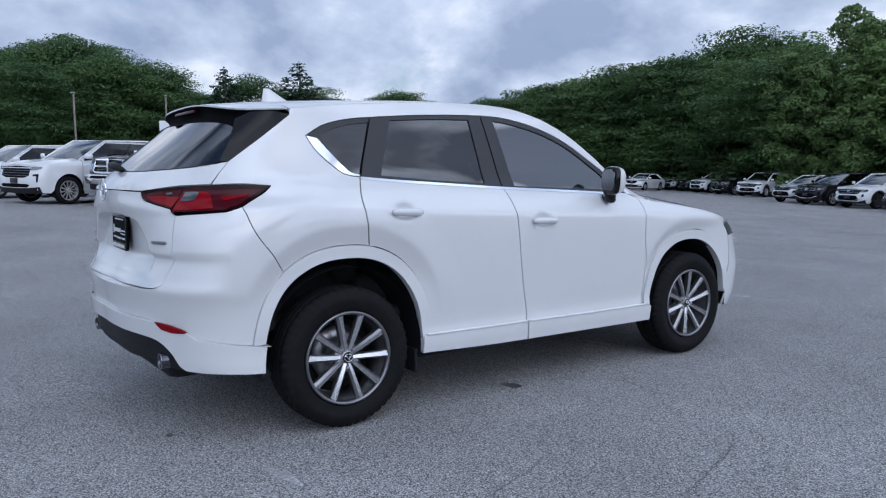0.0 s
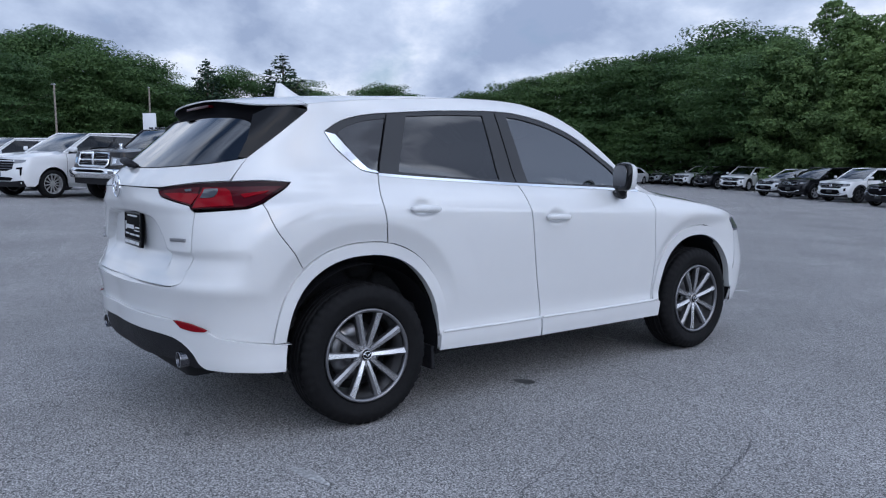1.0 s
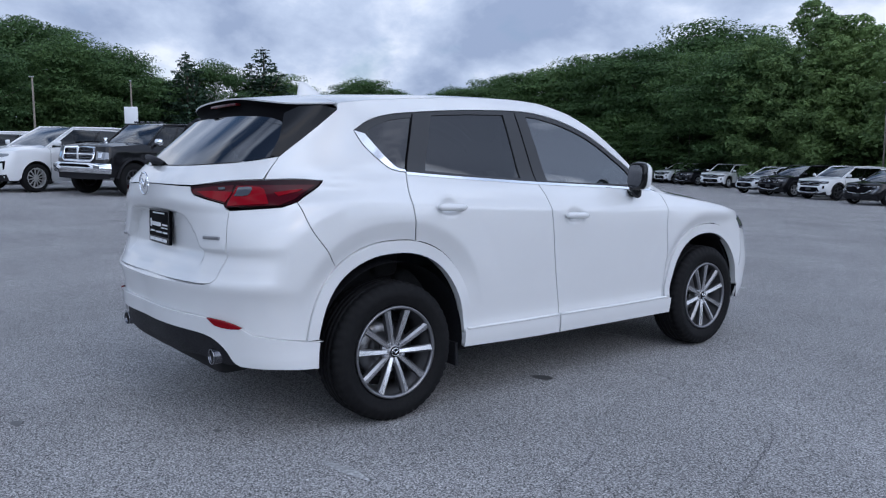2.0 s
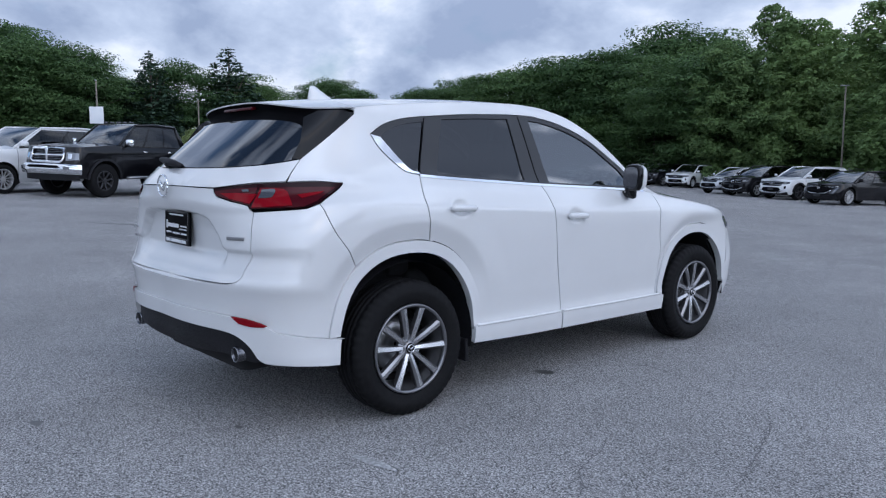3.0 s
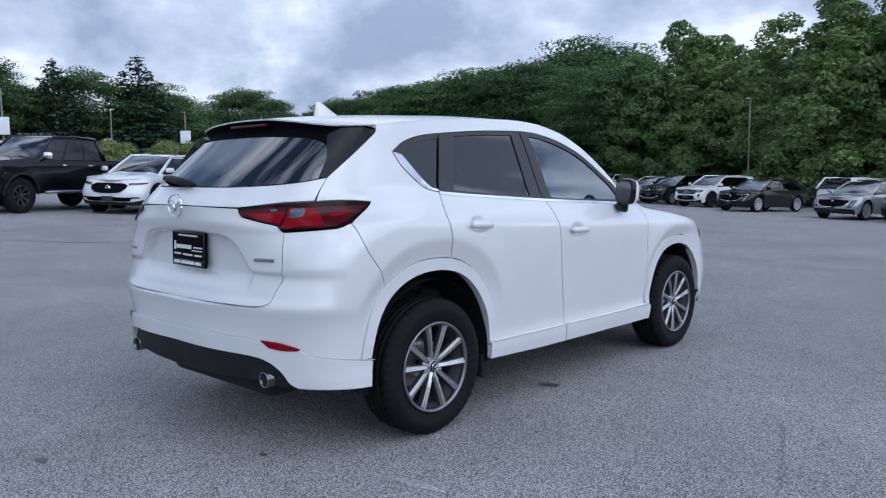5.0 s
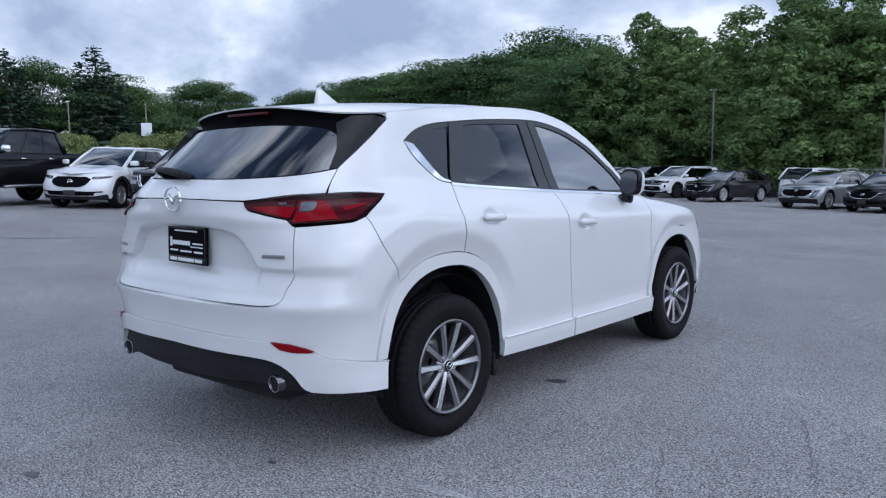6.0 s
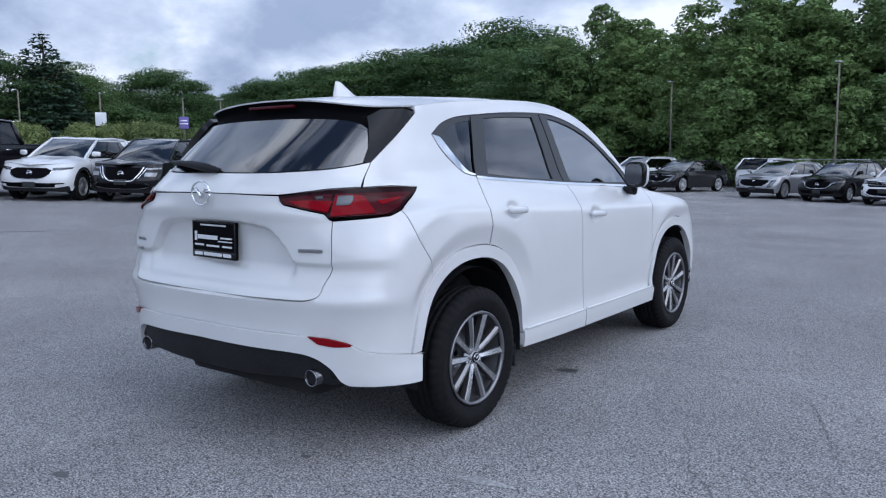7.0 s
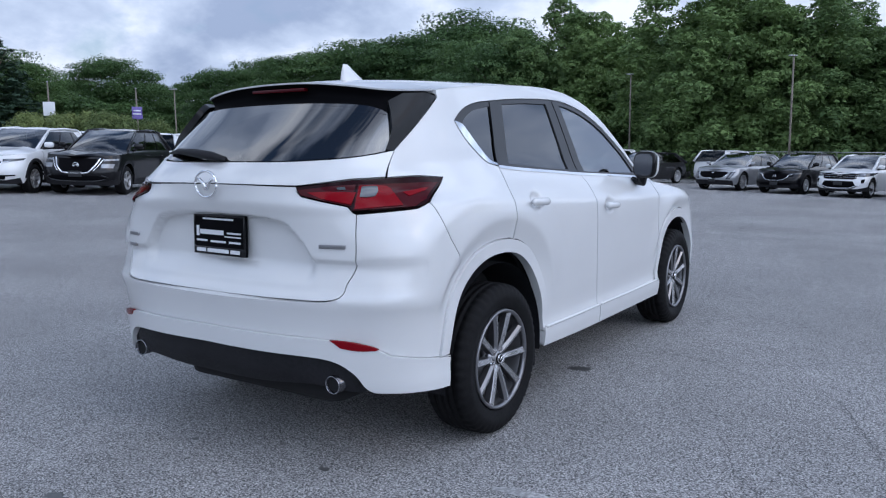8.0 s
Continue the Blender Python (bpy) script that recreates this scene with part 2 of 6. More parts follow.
def skin(surface, outline, gap=0.03, holes=(), depth=0.012, back=0.0, mirror=False, shrink=0.0):
    """A sheet over a surface (u, v) -> (points, normals), cut to an outline, with its rim turned inwards."""
    from_edges = []
    loops = [densify([tuple(p) for p in outline], gap * 0.7)] + [densify([tuple(p) for p in h], gap * 0.7) for h in holes]
    if shrink:
        loops[0] = shrunk(loops[0], shrink)
        loops[1:] = [shrunk(h, -shrink) for h in loops[1:]]
    pts = []
    for lp in loops:
        k = len(pts)
        pts += lp
        from_edges += [(k + i, k + (i + 1) % len(lp)) for i in range(len(lp))]
    rim = np.array(pts)
    lo, hi = rim.min(0), rim.max(0)
    gu, gv = np.meshgrid(np.arange(lo[0] + gap / 2, hi[0], gap), np.arange(lo[1] + gap / 2, hi[1], gap))
    gu = gu + (np.arange(gu.shape[0]) % 2)[:, None] * gap * 0.5
    grid = np.stack([gu.ravel(), gv.ravel()], 1)
    keep = inside(loops[0], grid)
    for h in loops[1:]:
        keep &= ~inside(h, grid)
    grid = grid[keep]
    if len(grid):
        near = np.array([((rim - g) ** 2).sum(1).min() for g in grid])
        grid = grid[near > (gap * 0.45) ** 2]
    every = [Vector(p) for p in pts] + [Vector(p) for p in grid]
    v2, e2, f2, *_ = delaunay_2d_cdt(every, from_edges, [], 0, 1e-6)
    uv = np.array([tuple(v) for v in v2])
    tri = np.array([(f[0], f[k], f[k + 1]) for f in f2 for k in range(1, len(f) - 1)])
    mid = uv[tri].mean(1)
    ok = inside(loops[0], mid)
    for h in loops[1:]:
        ok &= ~inside(h, mid)
    tri = tri[ok]
    P, Nn = surface(uv[:, 0], uv[:, 1])
    P = P - Nn * back
    bm = bmesh.new()
    vs = [bm.verts.new(p) for p in P]
    # all triangles the same way round; needle-thin ones along the rim are left out
    p, q, r = uv[tri[:, 0]], uv[tri[:, 1]], uv[tri[:, 2]]
    area = (q[:, 0] - p[:, 0]) * (r[:, 1] - p[:, 1]) - (q[:, 1] - p[:, 1]) * (r[:, 0] - p[:, 0])
    tri[area < 0] = tri[area < 0][:, ::-1]
    for t in tri[np.abs(area) > 2e-7]:
        try:
            bm.faces.new([vs[k] for k in t])
        except ValueError:
            pass
    if depth:
        bm.verts.index_update()
        edge = [e for e in bm.edges if len(e.link_faces) == 1]
        low = {}
        for e in edge:
            for v in e.verts:
                if v not in low:
                    low[v] = bm.verts.new(v.co - Vector(Nn[v.index]) * depth)
        for e in edge:
            lp = e.link_loops[0]
            v, w = lp.vert, lp.link_loop_next.vert
            bm.faces.new((w, v, low[v], low[w]))
            e.smooth = False
    for v in [v for v in bm.verts if not v.link_faces]:
        bm.verts.remove(v)
    if mirror:
        flip_x(bm)
    return bm


def shrunk(loop, d):
    """Move a closed outline inwards by d."""
    P = np.array(loop)
    nx, pv = np.roll(P, -1, 0), np.roll(P, 1, 0)
    t = nx - pv
    t /= np.linalg.norm(t, axis=1)[:, None] + 1e-9
    area = 0.5 * np.sum(P[:, 0] * nx[:, 1] - nx[:, 0] * P[:, 1])
    n = np.stack([-t[:, 1], t[:, 0]], 1) * (1 if area > 0 else -1)
    return [tuple(p) for p in P + n * d]


def flip_x(bm):
    for v in bm.verts:
        v.co.x = -v.co.x
    bmesh.ops.reverse_faces(bm, faces=bm.faces)

# ---- ground ----
def ground_z(x, y):
    """Level where the crossover stands, then the gentle fall of the lot, flattening out far away."""
    r = np.hypot(x, y - 1.0)
    k = step(4, 14, r)
    return 1.1 * np.tanh((-0.033 * x - 0.029 * y) / 1.1) * k


def gz(x, y):
    return float(ground_z(np.array(x, float), np.array(y, float)))


def asphalt():
    m = mat("worn asphalt", (0.10, 0.10, 0.11), 0.85)
    nt = m.node_tree
    b = bsdf(m)
    tc = nt.nodes.new("ShaderNodeTexCoord")
    grain = node(nt, "ShaderNodeTexVoronoi", Scale=190.0)
    link(nt, tc, "Object", grain, "Vector")
    fine = node(nt, "ShaderNodeTexNoise", Scale=110.0, Detail=3.0)
    link(nt, tc, "Object", fine, "Vector")
    patch = node(nt, "ShaderNodeTexNoise", Scale=0.45, Detail=7.0, Roughness=0.62)
    link(nt, tc, "Object", patch, "Vector")
    sep = nt.nodes.new("ShaderNodeSeparateColor")
    link(nt, grain, "Color", sep, 0)
    r1 = node(nt, "ShaderNodeMapRange")
    r1.inputs[1].default_value, r1.inputs[2].default_value, r1.inputs[3].default_value, r1.inputs[4].default_value = 0, 1, 0.12, 2.03
    link(nt, sep, 0, r1, 0)
    r2 = node(nt, "ShaderNodeMapRange")
    r2.inputs[1].default_value, r2.inputs[2].default_value, r2.inputs[3].default_value, r2.inputs[4].default_value = 0.3, 0.7, 0.80, 1.22
    link(nt, patch, 0, r2, 0)
    mu = node(nt, "ShaderNodeMath", operation="MULTIPLY")
    link(nt, r1, 0, mu, 0)
    link(nt, r2, 0, mu, 1)
    r3 = node(nt, "ShaderNodeMapRange")
    r3.inputs[1].default_value, r3.inputs[2].default_value, r3.inputs[3].default_value, r3.inputs[4].default_value = 0.3, 0.7, 0.38, 1.70
    link(nt, fine, 0, r3, 0)
    mu2 = node(nt, "ShaderNodeMath", operation="MULTIPLY")
    link(nt, mu, 0, mu2, 0)
    link(nt, r3, 0, mu2, 1)
    col = node(nt, "ShaderNodeVectorMath", operation="SCALE")
    col.inputs[0].default_value = (0.232, 0.228, 0.227)
    link(nt, mu2, 0, col, 3)
    link(nt, col, 0, b, "Base Color")
    bp = node(nt, "ShaderNodeBump", Strength=0.7, Distance=0.006)
    link(nt, sep, 0, bp, "Height")
    link(nt, bp, 0, b, "Normal")
    return m


ASPHALT = asphalt()


def build_ground():
    """One sheet to the horizon, fine near the middle."""
    t = np.linspace(-1, 1, 161)
    c = np.sinh(t * 5.2) / math.sinh(5.2) * 1800
    X, Y = np.meshgrid(c - 4, c + 6)
    P = np.stack([X, Y, ground_z(X, Y)], -1)
    bm = bmesh.new()
    grid_faces(bm, P)
    me = bpy.data.meshes.new("ground")
    for f in bm.faces:
        f.smooth = True
    bm.to_mesh(me)
    me.materials.append(ASPHALT)
    tagged(new("ground", me), "grey worn asphalt car park", "asphalt", kind="structure")


def grid_faces(bm, P):
    vs = [[bm.verts.new(p) for p in row] for row in P]
    for i in range(len(vs) - 1):
        for j in range(len(vs[0]) - 1):
            bm.faces.new((vs[i][j], vs[i][j + 1], vs[i + 1][j + 1], vs[i + 1][j]))


build_ground()

STAIN = mottled(mat("oil stain", (0.03, 0.03, 0.03), 0.5), (0.055, 0.055, 0.056), (0.10, 0.10, 0.10), 60)
CRACK = mat("crack filler", (0.105, 0.105, 0.108), 0.9)
MARK = mottled(mat("worn road paint", (0.5, 0.5, 0.5), 0.8), (0.26, 0.26, 0.26), (0.56, 0.56, 0.56), 55, lo=0.42, hi=0.58)


def ribbon(name, pts, width, material, label, lift=0.003, jitter=0.0, seed=1, category="marking"):
    """A thin strip lying on the ground along a few points."""
    rng = np.random.default_rng(seed)
    line = np.array(curve(pts, 14))
    line = line + rng.normal(0, jitter, line.shape)
    d = np.gradient(line, axis=0)
    d /= np.linalg.norm(d, axis=1)[:, None] + 1e-9
    nrm = np.stack([-d[:, 1], d[:, 0]], 1)
    k = len(line)
    w = width * (0.35 + 0.65 * np.sin(np.linspace(0.15, math.pi - 0.15, k))) * rng.uniform(0.5, 1.3, k)
    rows = []
    for s in (-0.5, 0.5):
        p = line + nrm * (w * s)[:, None]
        rows.append(np.stack([p[:, 0], p[:, 1], ground_z(p[:, 0], p[:, 1]) + lift], 1))
    bm = bmesh.new()
    grid_faces(bm, np.array(rows[::-1]))
    bmesh.ops.recalc_face_normals(bm, faces=bm.faces)
    ob = part(name, bm, material, bpy.data.objects["ground"], label)
    return ob


def blot(name, x, y, rx, ry, turn, material, label, seed=1):
    """An uneven flat spot on the ground."""
    rng = np.random.default_rng(seed)
    bm = bmesh.new()
    vs = []
    a = radians(turn)
    for i in range(28):
        t = 2 * math.pi * i / 28
        r = rng.uniform(0.75, 1.1)
        u, v = rx * r * math.cos(t), ry * r * math.sin(t)
        px, py = x + u * math.cos(a) - v * math.sin(a), y + u * math.sin(a) + v * math.cos(a)
        vs.append(bm.verts.new((px, py, gz(px, py) + 0.003)))
    bm.faces.new(vs)
    bmesh.ops.triangulate(bm, faces=bm.faces)
    part(name, bm, material, bpy.data.objects["ground"], label)


blot("oil_stain", 0.80, 1.15, 0.075, 0.05, 20, STAIN, "dark oil stain", 3)
blot("paint_mark", 1.30, -0.53, 0.14, 0.030, 10, MARK, "worn white paint mark", 4)
ribbon("crack", [(0.30, 1.84), (0.53, 1.78), (0.93, 1.71), (1.19, 1.77), (1.45, 1.73), (1.84, 1.87), (2.3, 1.95)], 0.008, CRACK, "thin crack in the asphalt", jitter=0.006, seed=2)
ribbon("crack", [(1.80, 0.48), (1.87, 0.35), (1.95, 0.11), (2.08, -0.03), (2.16, -0.22)], 0.006, CRACK, "thin crack in the asphalt", jitter=0.006, seed=3)
ribbon("crack", [(2.18, 1.36), (2.24, 1.23), (2.33, 0.96), (2.44, 0.63)], 0.006, CRACK, "thin crack in the asphalt", jitter=0.006, seed=4)
ribbon("paint_mark", [(-1.40, 8.38), (-1.22, 8.36), (-1.04, 8.34)], 0.09, MARK, "worn white paint line", seed=5)
ribbon("paint_mark", [(-0.44, 5.13), (-0.35, 5.19), (-0.26, 5.25)], 0.06, MARK, "worn white paint line", seed=6)
ribbon("paint_mark", [(0.19, 2.40), (0.30, 2.42), (0.41, 2.44)], 0.035, MARK, "worn white paint line", seed=7)
ribbon("tar_seam", [(-11.2, 1.5), (-10.68, 2.06), (-10.34, 2.6), (-10.1, 3.3)], 0.12, CRACK, "dark tar seam", jitter=0.02, seed=8)
blot("oil_stain", -0.27, -0.87, 0.022, 0.015, 0, STAIN, "small dark spot", 5)
blot("oil_stain", 0.48, -0.79, 0.030, 0.018, 0, STAIN, "small dark spot", 6)
blot("oil_stain", -0.25, -1.56, 0.05, 0.03, 0, STAIN, "small dark spot", 7)

# ---- car body surfaces ----
class Shell:
    """The skin of a car below its roof: one plan outline for every height, unrolled from the middle of the tail
    (q = tail) along the right flank (q = y between y0 and y1) to the middle of the nose."""

    def __init__(self, width, ry, rl, fy, fl, n=2.6, nf=3.0, y0=0.3, y1=2.3, z0=0.12, z1=1.74, dent=None, k=140):
        self.width, self.y0, self.y1, self.z0, self.k, self.dent = width, y0, y1, z0, k, dent
        self.zs = np.arange(z0, z1, 0.01)
        self.tail, self.nose = y0 - 1.7, y1 + 1.9
        th = np.linspace(0, math.pi / 2, 240)

        def resample(x, y):
            s = np.concatenate([[0], np.cumsum(np.hypot(np.diff(x), np.diff(y)))])
            t = np.linspace(0, s[-1], k)
            return np.interp(t, s, x), np.interp(t, s, y)

        rows = []
        for z in self.zs:
            yc = ry(z) + rl(z)
            ys = np.linspace(yc, y0, 40)[1:]
            x = np.concatenate([width(yc, z) * np.sin(th) ** (2 / n), width(ys, z + 0 * ys)])
            y = np.concatenate([yc - rl(z) * np.cos(th) ** (2 / n), ys])
            r = resample(x, y)
            yc = fy(z) - fl(z)
            ys = np.linspace(y1, yc, 40)[:-1]
            x = np.concatenate([width(ys, z + 0 * ys), width(yc, z) * np.cos(th) ** (2 / nf)])
            y = np.concatenate([ys, yc + fl(z) * np.sin(th) ** (2 / nf)])
            rows.append((*r, *resample(x, y)))
        self.rx, self.ry, self.fx, self.fy = (np.array([r[i] for r in rows]) for i in range(4))

    def point(self, q, z):
        q, z = np.asarray(q, float), np.asarray(z, float)
        sg = np.where((q < self.tail) | (q > self.nose), -1.0, 1.0)
        q = np.where(q < self.tail, 2 * self.tail - q, q)
        q = np.where(q > self.nose, 2 * self.nose - q, q)
        zi = np.clip((z - self.z0) / 0.01, 0, len(self.zs) - 1.001)
        i = zi.astype(int)
        w = zi - i

        def bil(T, a):
            a = np.clip(a, 0, self.k - 1.001)
            j = a.astype(int)
            u = a - j
            return (T[i, j] * (1 - u) + T[i, j + 1] * u) * (1 - w) + (T[i + 1, j] * (1 - u) + T[i + 1, j + 1] * u) * w

        ar = (q - self.tail) / (self.y0 - self.tail) * (self.k - 1)
        af = (q - self.y1) / (self.nose - self.y1) * (self.k - 1)
        x = np.where(q < self.y0, bil(self.rx, ar), np.where(q > self.y1, bil(self.fx, af), self.width(np.clip(q, self.y0, self.y1), z)))
        y = np.where(q < self.y0, bil(self.ry, ar), np.where(q > self.y1, bil(self.fy, af), q))
        P = np.stack([x, y, z], -1)
        if self.dent:
            P = P + self.dent(x, y, z)
        P[..., 0] *= sg
        return P

    def __call__(self, q, z):
        e = 0.005
        P = self.point(q, z)
        n = np.cross(self.point(q + e, z) - self.point(q - e, z), self.point(q, z + e) - self.point(q, z - e))
        return P, n / (np.linalg.norm(n, axis=-1)[..., None] + 1e-12)

    def row(self, T, z):
        a = min(max((z - self.z0) / 0.01, 0), len(self.zs) - 1.001)
        i = int(a)
        return T[i] * (1 - a + i) + T[i + 1] * (a - i)

    def side(self, pts):
        """(y, z) on the flank -> (q, z)."""
        out = []
        for y, z in pts:
            if y < self.y0:
                q = np.interp(y, self.row(self.ry, z), np.linspace(self.tail, self.y0, self.k))
            elif y > self.y1:
                q = np.interp(y, self.row(self.fy, z), np.linspace(self.y1, self.nose, self.k))
            else:
                q = y
            out.append((float(q), z))
        return out

    def end(self, pts, front=False):
        """(x, z) on the tail or nose -> (q, z)."""
        out = []
        for x, z in pts:
            if front:
                xs = np.maximum.accumulate(self.row(self.fx, z)[::-1]) + np.arange(self.k) * 1e-9
                d = np.interp(abs(x), xs, np.linspace(0, self.nose - self.y1, self.k))
                out.append((float(self.nose - d if x >= 0 else self.nose + d), z))
            else:
                xs = np.maximum.accumulate(self.row(self.rx, z)) + np.arange(self.k) * 1e-9
                d = np.interp(abs(x), xs, np.linspace(0, self.y0 - self.tail, self.k))
                out.append((float(self.tail + d if x >= 0 else self.tail - d), z))
        return out

    def mirrored(self, pts):
        """The same outline on the other flank, about the tail."""
        return [(2 * self.tail - q, z) for q, z in pts]


def field(height):
    """A surface over (x, y) from a height function."""
    def surf(x, y):
        e = 0.005
        P = np.stack([x, y, height(x, y)], -1)
        n = np.stack([-(height(x + e, y) - height(x - e, y)) / (2 * e), -(height(x, y + e) - height(x, y - e)) / (2 * e), 1 + 0 * x], -1)
        return P, n / np.linalg.norm(n, axis=-1)[..., None]
    return surf


def ellipse_arc(cy, cz, a, b, t0, t1, n=28, e=2.0):
    """Points over an arch; degrees from the tail side (180) over the top (90) to the nose side (0)."""
    out = []
    for i in range(n + 1):
        t = radians(t0 + (t1 - t0) * i / n)
        c, s = math.cos(t), math.sin(t)
        out.append((cy + a * math.copysign(abs(c) ** (2 / e), c), cz + b * math.copysign(abs(s) ** (2 / e), s)))
    return out


def wheel(parent, at, radius=0.36, wide=0.225, rim=0.232, spokes=10, fine=True, alloy=None, left=False):
    """A wheel whose outer face looks along +x at the hub point given: tyre, rim, spokes, disc, cap and nuts."""
    alloy = alloy or ALLOY
    hub = new("wheel")
    hub.parent = parent
    hub.matrix_local = at
    seg = 96 if fine else 40
    w = wide / 2
    bm = bmesh.new()
    rb = rim + 0.006
    prof = [(rb, -w + 0.02), (rb + 0.012, -w + 0.006), (rb + 0.05, -w - 0.004), (radius - 0.05, -w - 0.003), (radius - 0.018, -w + 0.008), (radius - 0.004, -w + 0.026)]
    if fine:
        for c in (-0.052, -0.018, 0.018, 0.052):
            prof += [(radius, c - 0.0065), (radius - 0.009, c - 0.004), (radius - 0.009, c + 0.004), (radius, c + 0.0065)]
    else:
        prof += [(radius, -w * 0.5), (radius, w * 0.5)]
    prof += [(radius - 0.004, w - 0.026), (radius - 0.018, w - 0.008), (radius - 0.05, w + 0.003), (rb + 0.06, w + 0.005), (rb + 0.05, w + 0.002), (rb + 0.012, w - 0.006), (rb, w - 0.02), (rb - 0.02, 0.0)]
    rings = lathe(bm, prof, seg * (2 if fine else 1))
    if fine:
        for ring, (r, a) in zip(rings, prof):
            if r > radius - 0.02 and r != radius - 0.009 and abs(a) > 0.055:
                for i, v in enumerate(ring):
                    if i % 4 == 0:
                        v.co.y *= 1 - 0.008 / radius
                        v.co.z *= 1 - 0.008 / radius
    for e in bm.edges:
        if len(e.link_faces) == 2 and e.calc_face_angle(0) > 0.6:
            e.smooth = False
    part("tyre", bm, RUBBER, hub)
    # rim barrel and lip; the barrel's shade is put into its colour
    bm = bmesh.new()
    f = w - 0.004
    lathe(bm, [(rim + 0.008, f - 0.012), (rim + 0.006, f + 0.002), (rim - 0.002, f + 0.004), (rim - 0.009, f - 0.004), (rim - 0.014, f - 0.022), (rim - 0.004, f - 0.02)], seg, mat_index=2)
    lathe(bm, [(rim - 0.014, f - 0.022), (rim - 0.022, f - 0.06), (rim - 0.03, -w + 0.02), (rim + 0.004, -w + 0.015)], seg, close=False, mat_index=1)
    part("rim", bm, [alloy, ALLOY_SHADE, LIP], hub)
    bm = bmesh.new()
    disc = [(0.02, -0.03), (0.15, -0.03), (0.152, -0.045), (0.02, -0.045)]
    lathe(bm, disc, 40)
    part("brake_disc", bm, STEEL, hub)
    bm = bmesh.new()
    lathe(bm, [(0.0005, -0.055), (rim - 0.03, -0.055), (rim - 0.03, -0.06), (0.0005, -0.06)], 32)
    part("backing_plate", bm, DARK, hub)
    # spokes in five pairs that part from the hub like a V; lit and shaded facets are set by colour
    for s in range(spokes):
        side = 1 if s % 2 else -1
        t = 2 * math.pi * (s // 2) / (spokes // 2) + math.pi / 2
        along, across = Vector((0, math.cos(t), math.sin(t))), Vector((0, -math.sin(t), math.cos(t)))
        bm = bmesh.new()
        secs = []
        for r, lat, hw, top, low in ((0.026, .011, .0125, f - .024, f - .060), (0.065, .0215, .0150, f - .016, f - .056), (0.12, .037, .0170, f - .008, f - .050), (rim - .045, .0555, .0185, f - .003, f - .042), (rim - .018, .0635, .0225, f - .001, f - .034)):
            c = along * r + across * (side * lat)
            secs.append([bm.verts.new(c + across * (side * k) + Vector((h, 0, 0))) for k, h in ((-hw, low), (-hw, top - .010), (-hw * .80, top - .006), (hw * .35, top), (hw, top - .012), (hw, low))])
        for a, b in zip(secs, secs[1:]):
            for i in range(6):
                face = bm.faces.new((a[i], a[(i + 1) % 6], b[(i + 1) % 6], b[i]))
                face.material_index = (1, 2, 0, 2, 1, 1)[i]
        bm.faces.new(secs[-1])
        bmesh.ops.recalc_face_normals(bm, faces=bm.faces)
        for e in bm.edges:
            if len(e.link_faces) == 2 and e.calc_face_angle(0) > 0.2:
                e.smooth = False
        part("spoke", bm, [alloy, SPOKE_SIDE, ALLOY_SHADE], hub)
    bm = bmesh.new()
    lathe(bm, [(0.0005, f - 0.02), (0.030, f - 0.02), (0.034, f - 0.028), (0.068, f - 0.036), (0.073, f - 0.055), (0.0005, f - 0.055)], 32, close=False)
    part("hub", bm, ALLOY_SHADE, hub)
    if fine:
        bm = bmesh.new()
        lathe(bm, [(0.0005, f - 0.012), (0.024, f - 0.013), (0.028, f - 0.017), (0.028, f - 0.03)], 28, close=False)
        cap = part("centre_cap", bm, GLOSS_BLACK, hub, "gloss black cap with a chrome wing badge")
        bm = bmesh.new()
        wing_badge(bm, 0.021, f - 0.011)
        part("badge", bm, CHROME, cap)
        for i in range(5):
            a = 2 * math.pi * (i + 0.5) / 5 + math.pi / 2
            bm = bmesh.new()
            c = Vector((f - 0.032, 0.052 * math.cos(a), 0.052 * math.sin(a)))
            rod(bm, c, c + Vector((0.012, 0, 0)), 0.010, 0.008, 6)
            lathe(bm, [(.015, f - .034), (.017, f - .028), (.019, f - .028), (.020, f - .036)], 16, close=False, m=Matrix.Translation((0, c.y, c.z)))
            part("wheel_nut", bm, CHROME, hub, smooth=False)
    return hub


def wing_badge(bm, r, x):
    """An oval ring with a winged V inside, in the plane x."""
    ring = [(x, r * math.cos(t) * 1.12, r * 0.92 * math.sin(t)) for t in [2 * math.pi * i / 28 for i in range(29)]]
    tube(bm, ring, r * 0.10, 6)
    for sgn in (-1, 1):
        tube(bm, [(x, 0, -r * 0.38), (x, sgn * r * 0.30, r * 0.05), (x, sgn * r * 0.62, r * 0.34), (x, sgn * r * 1.02, r * 0.36)], [r * 0.14, r * 0.13, r * 0.11, r * 0.07], 6)

# ---- the white crossover; rear axle at y = 0, nose towards +y ----
def belt(y):
    return 1.207 - 0.064 * (y - 1.14)


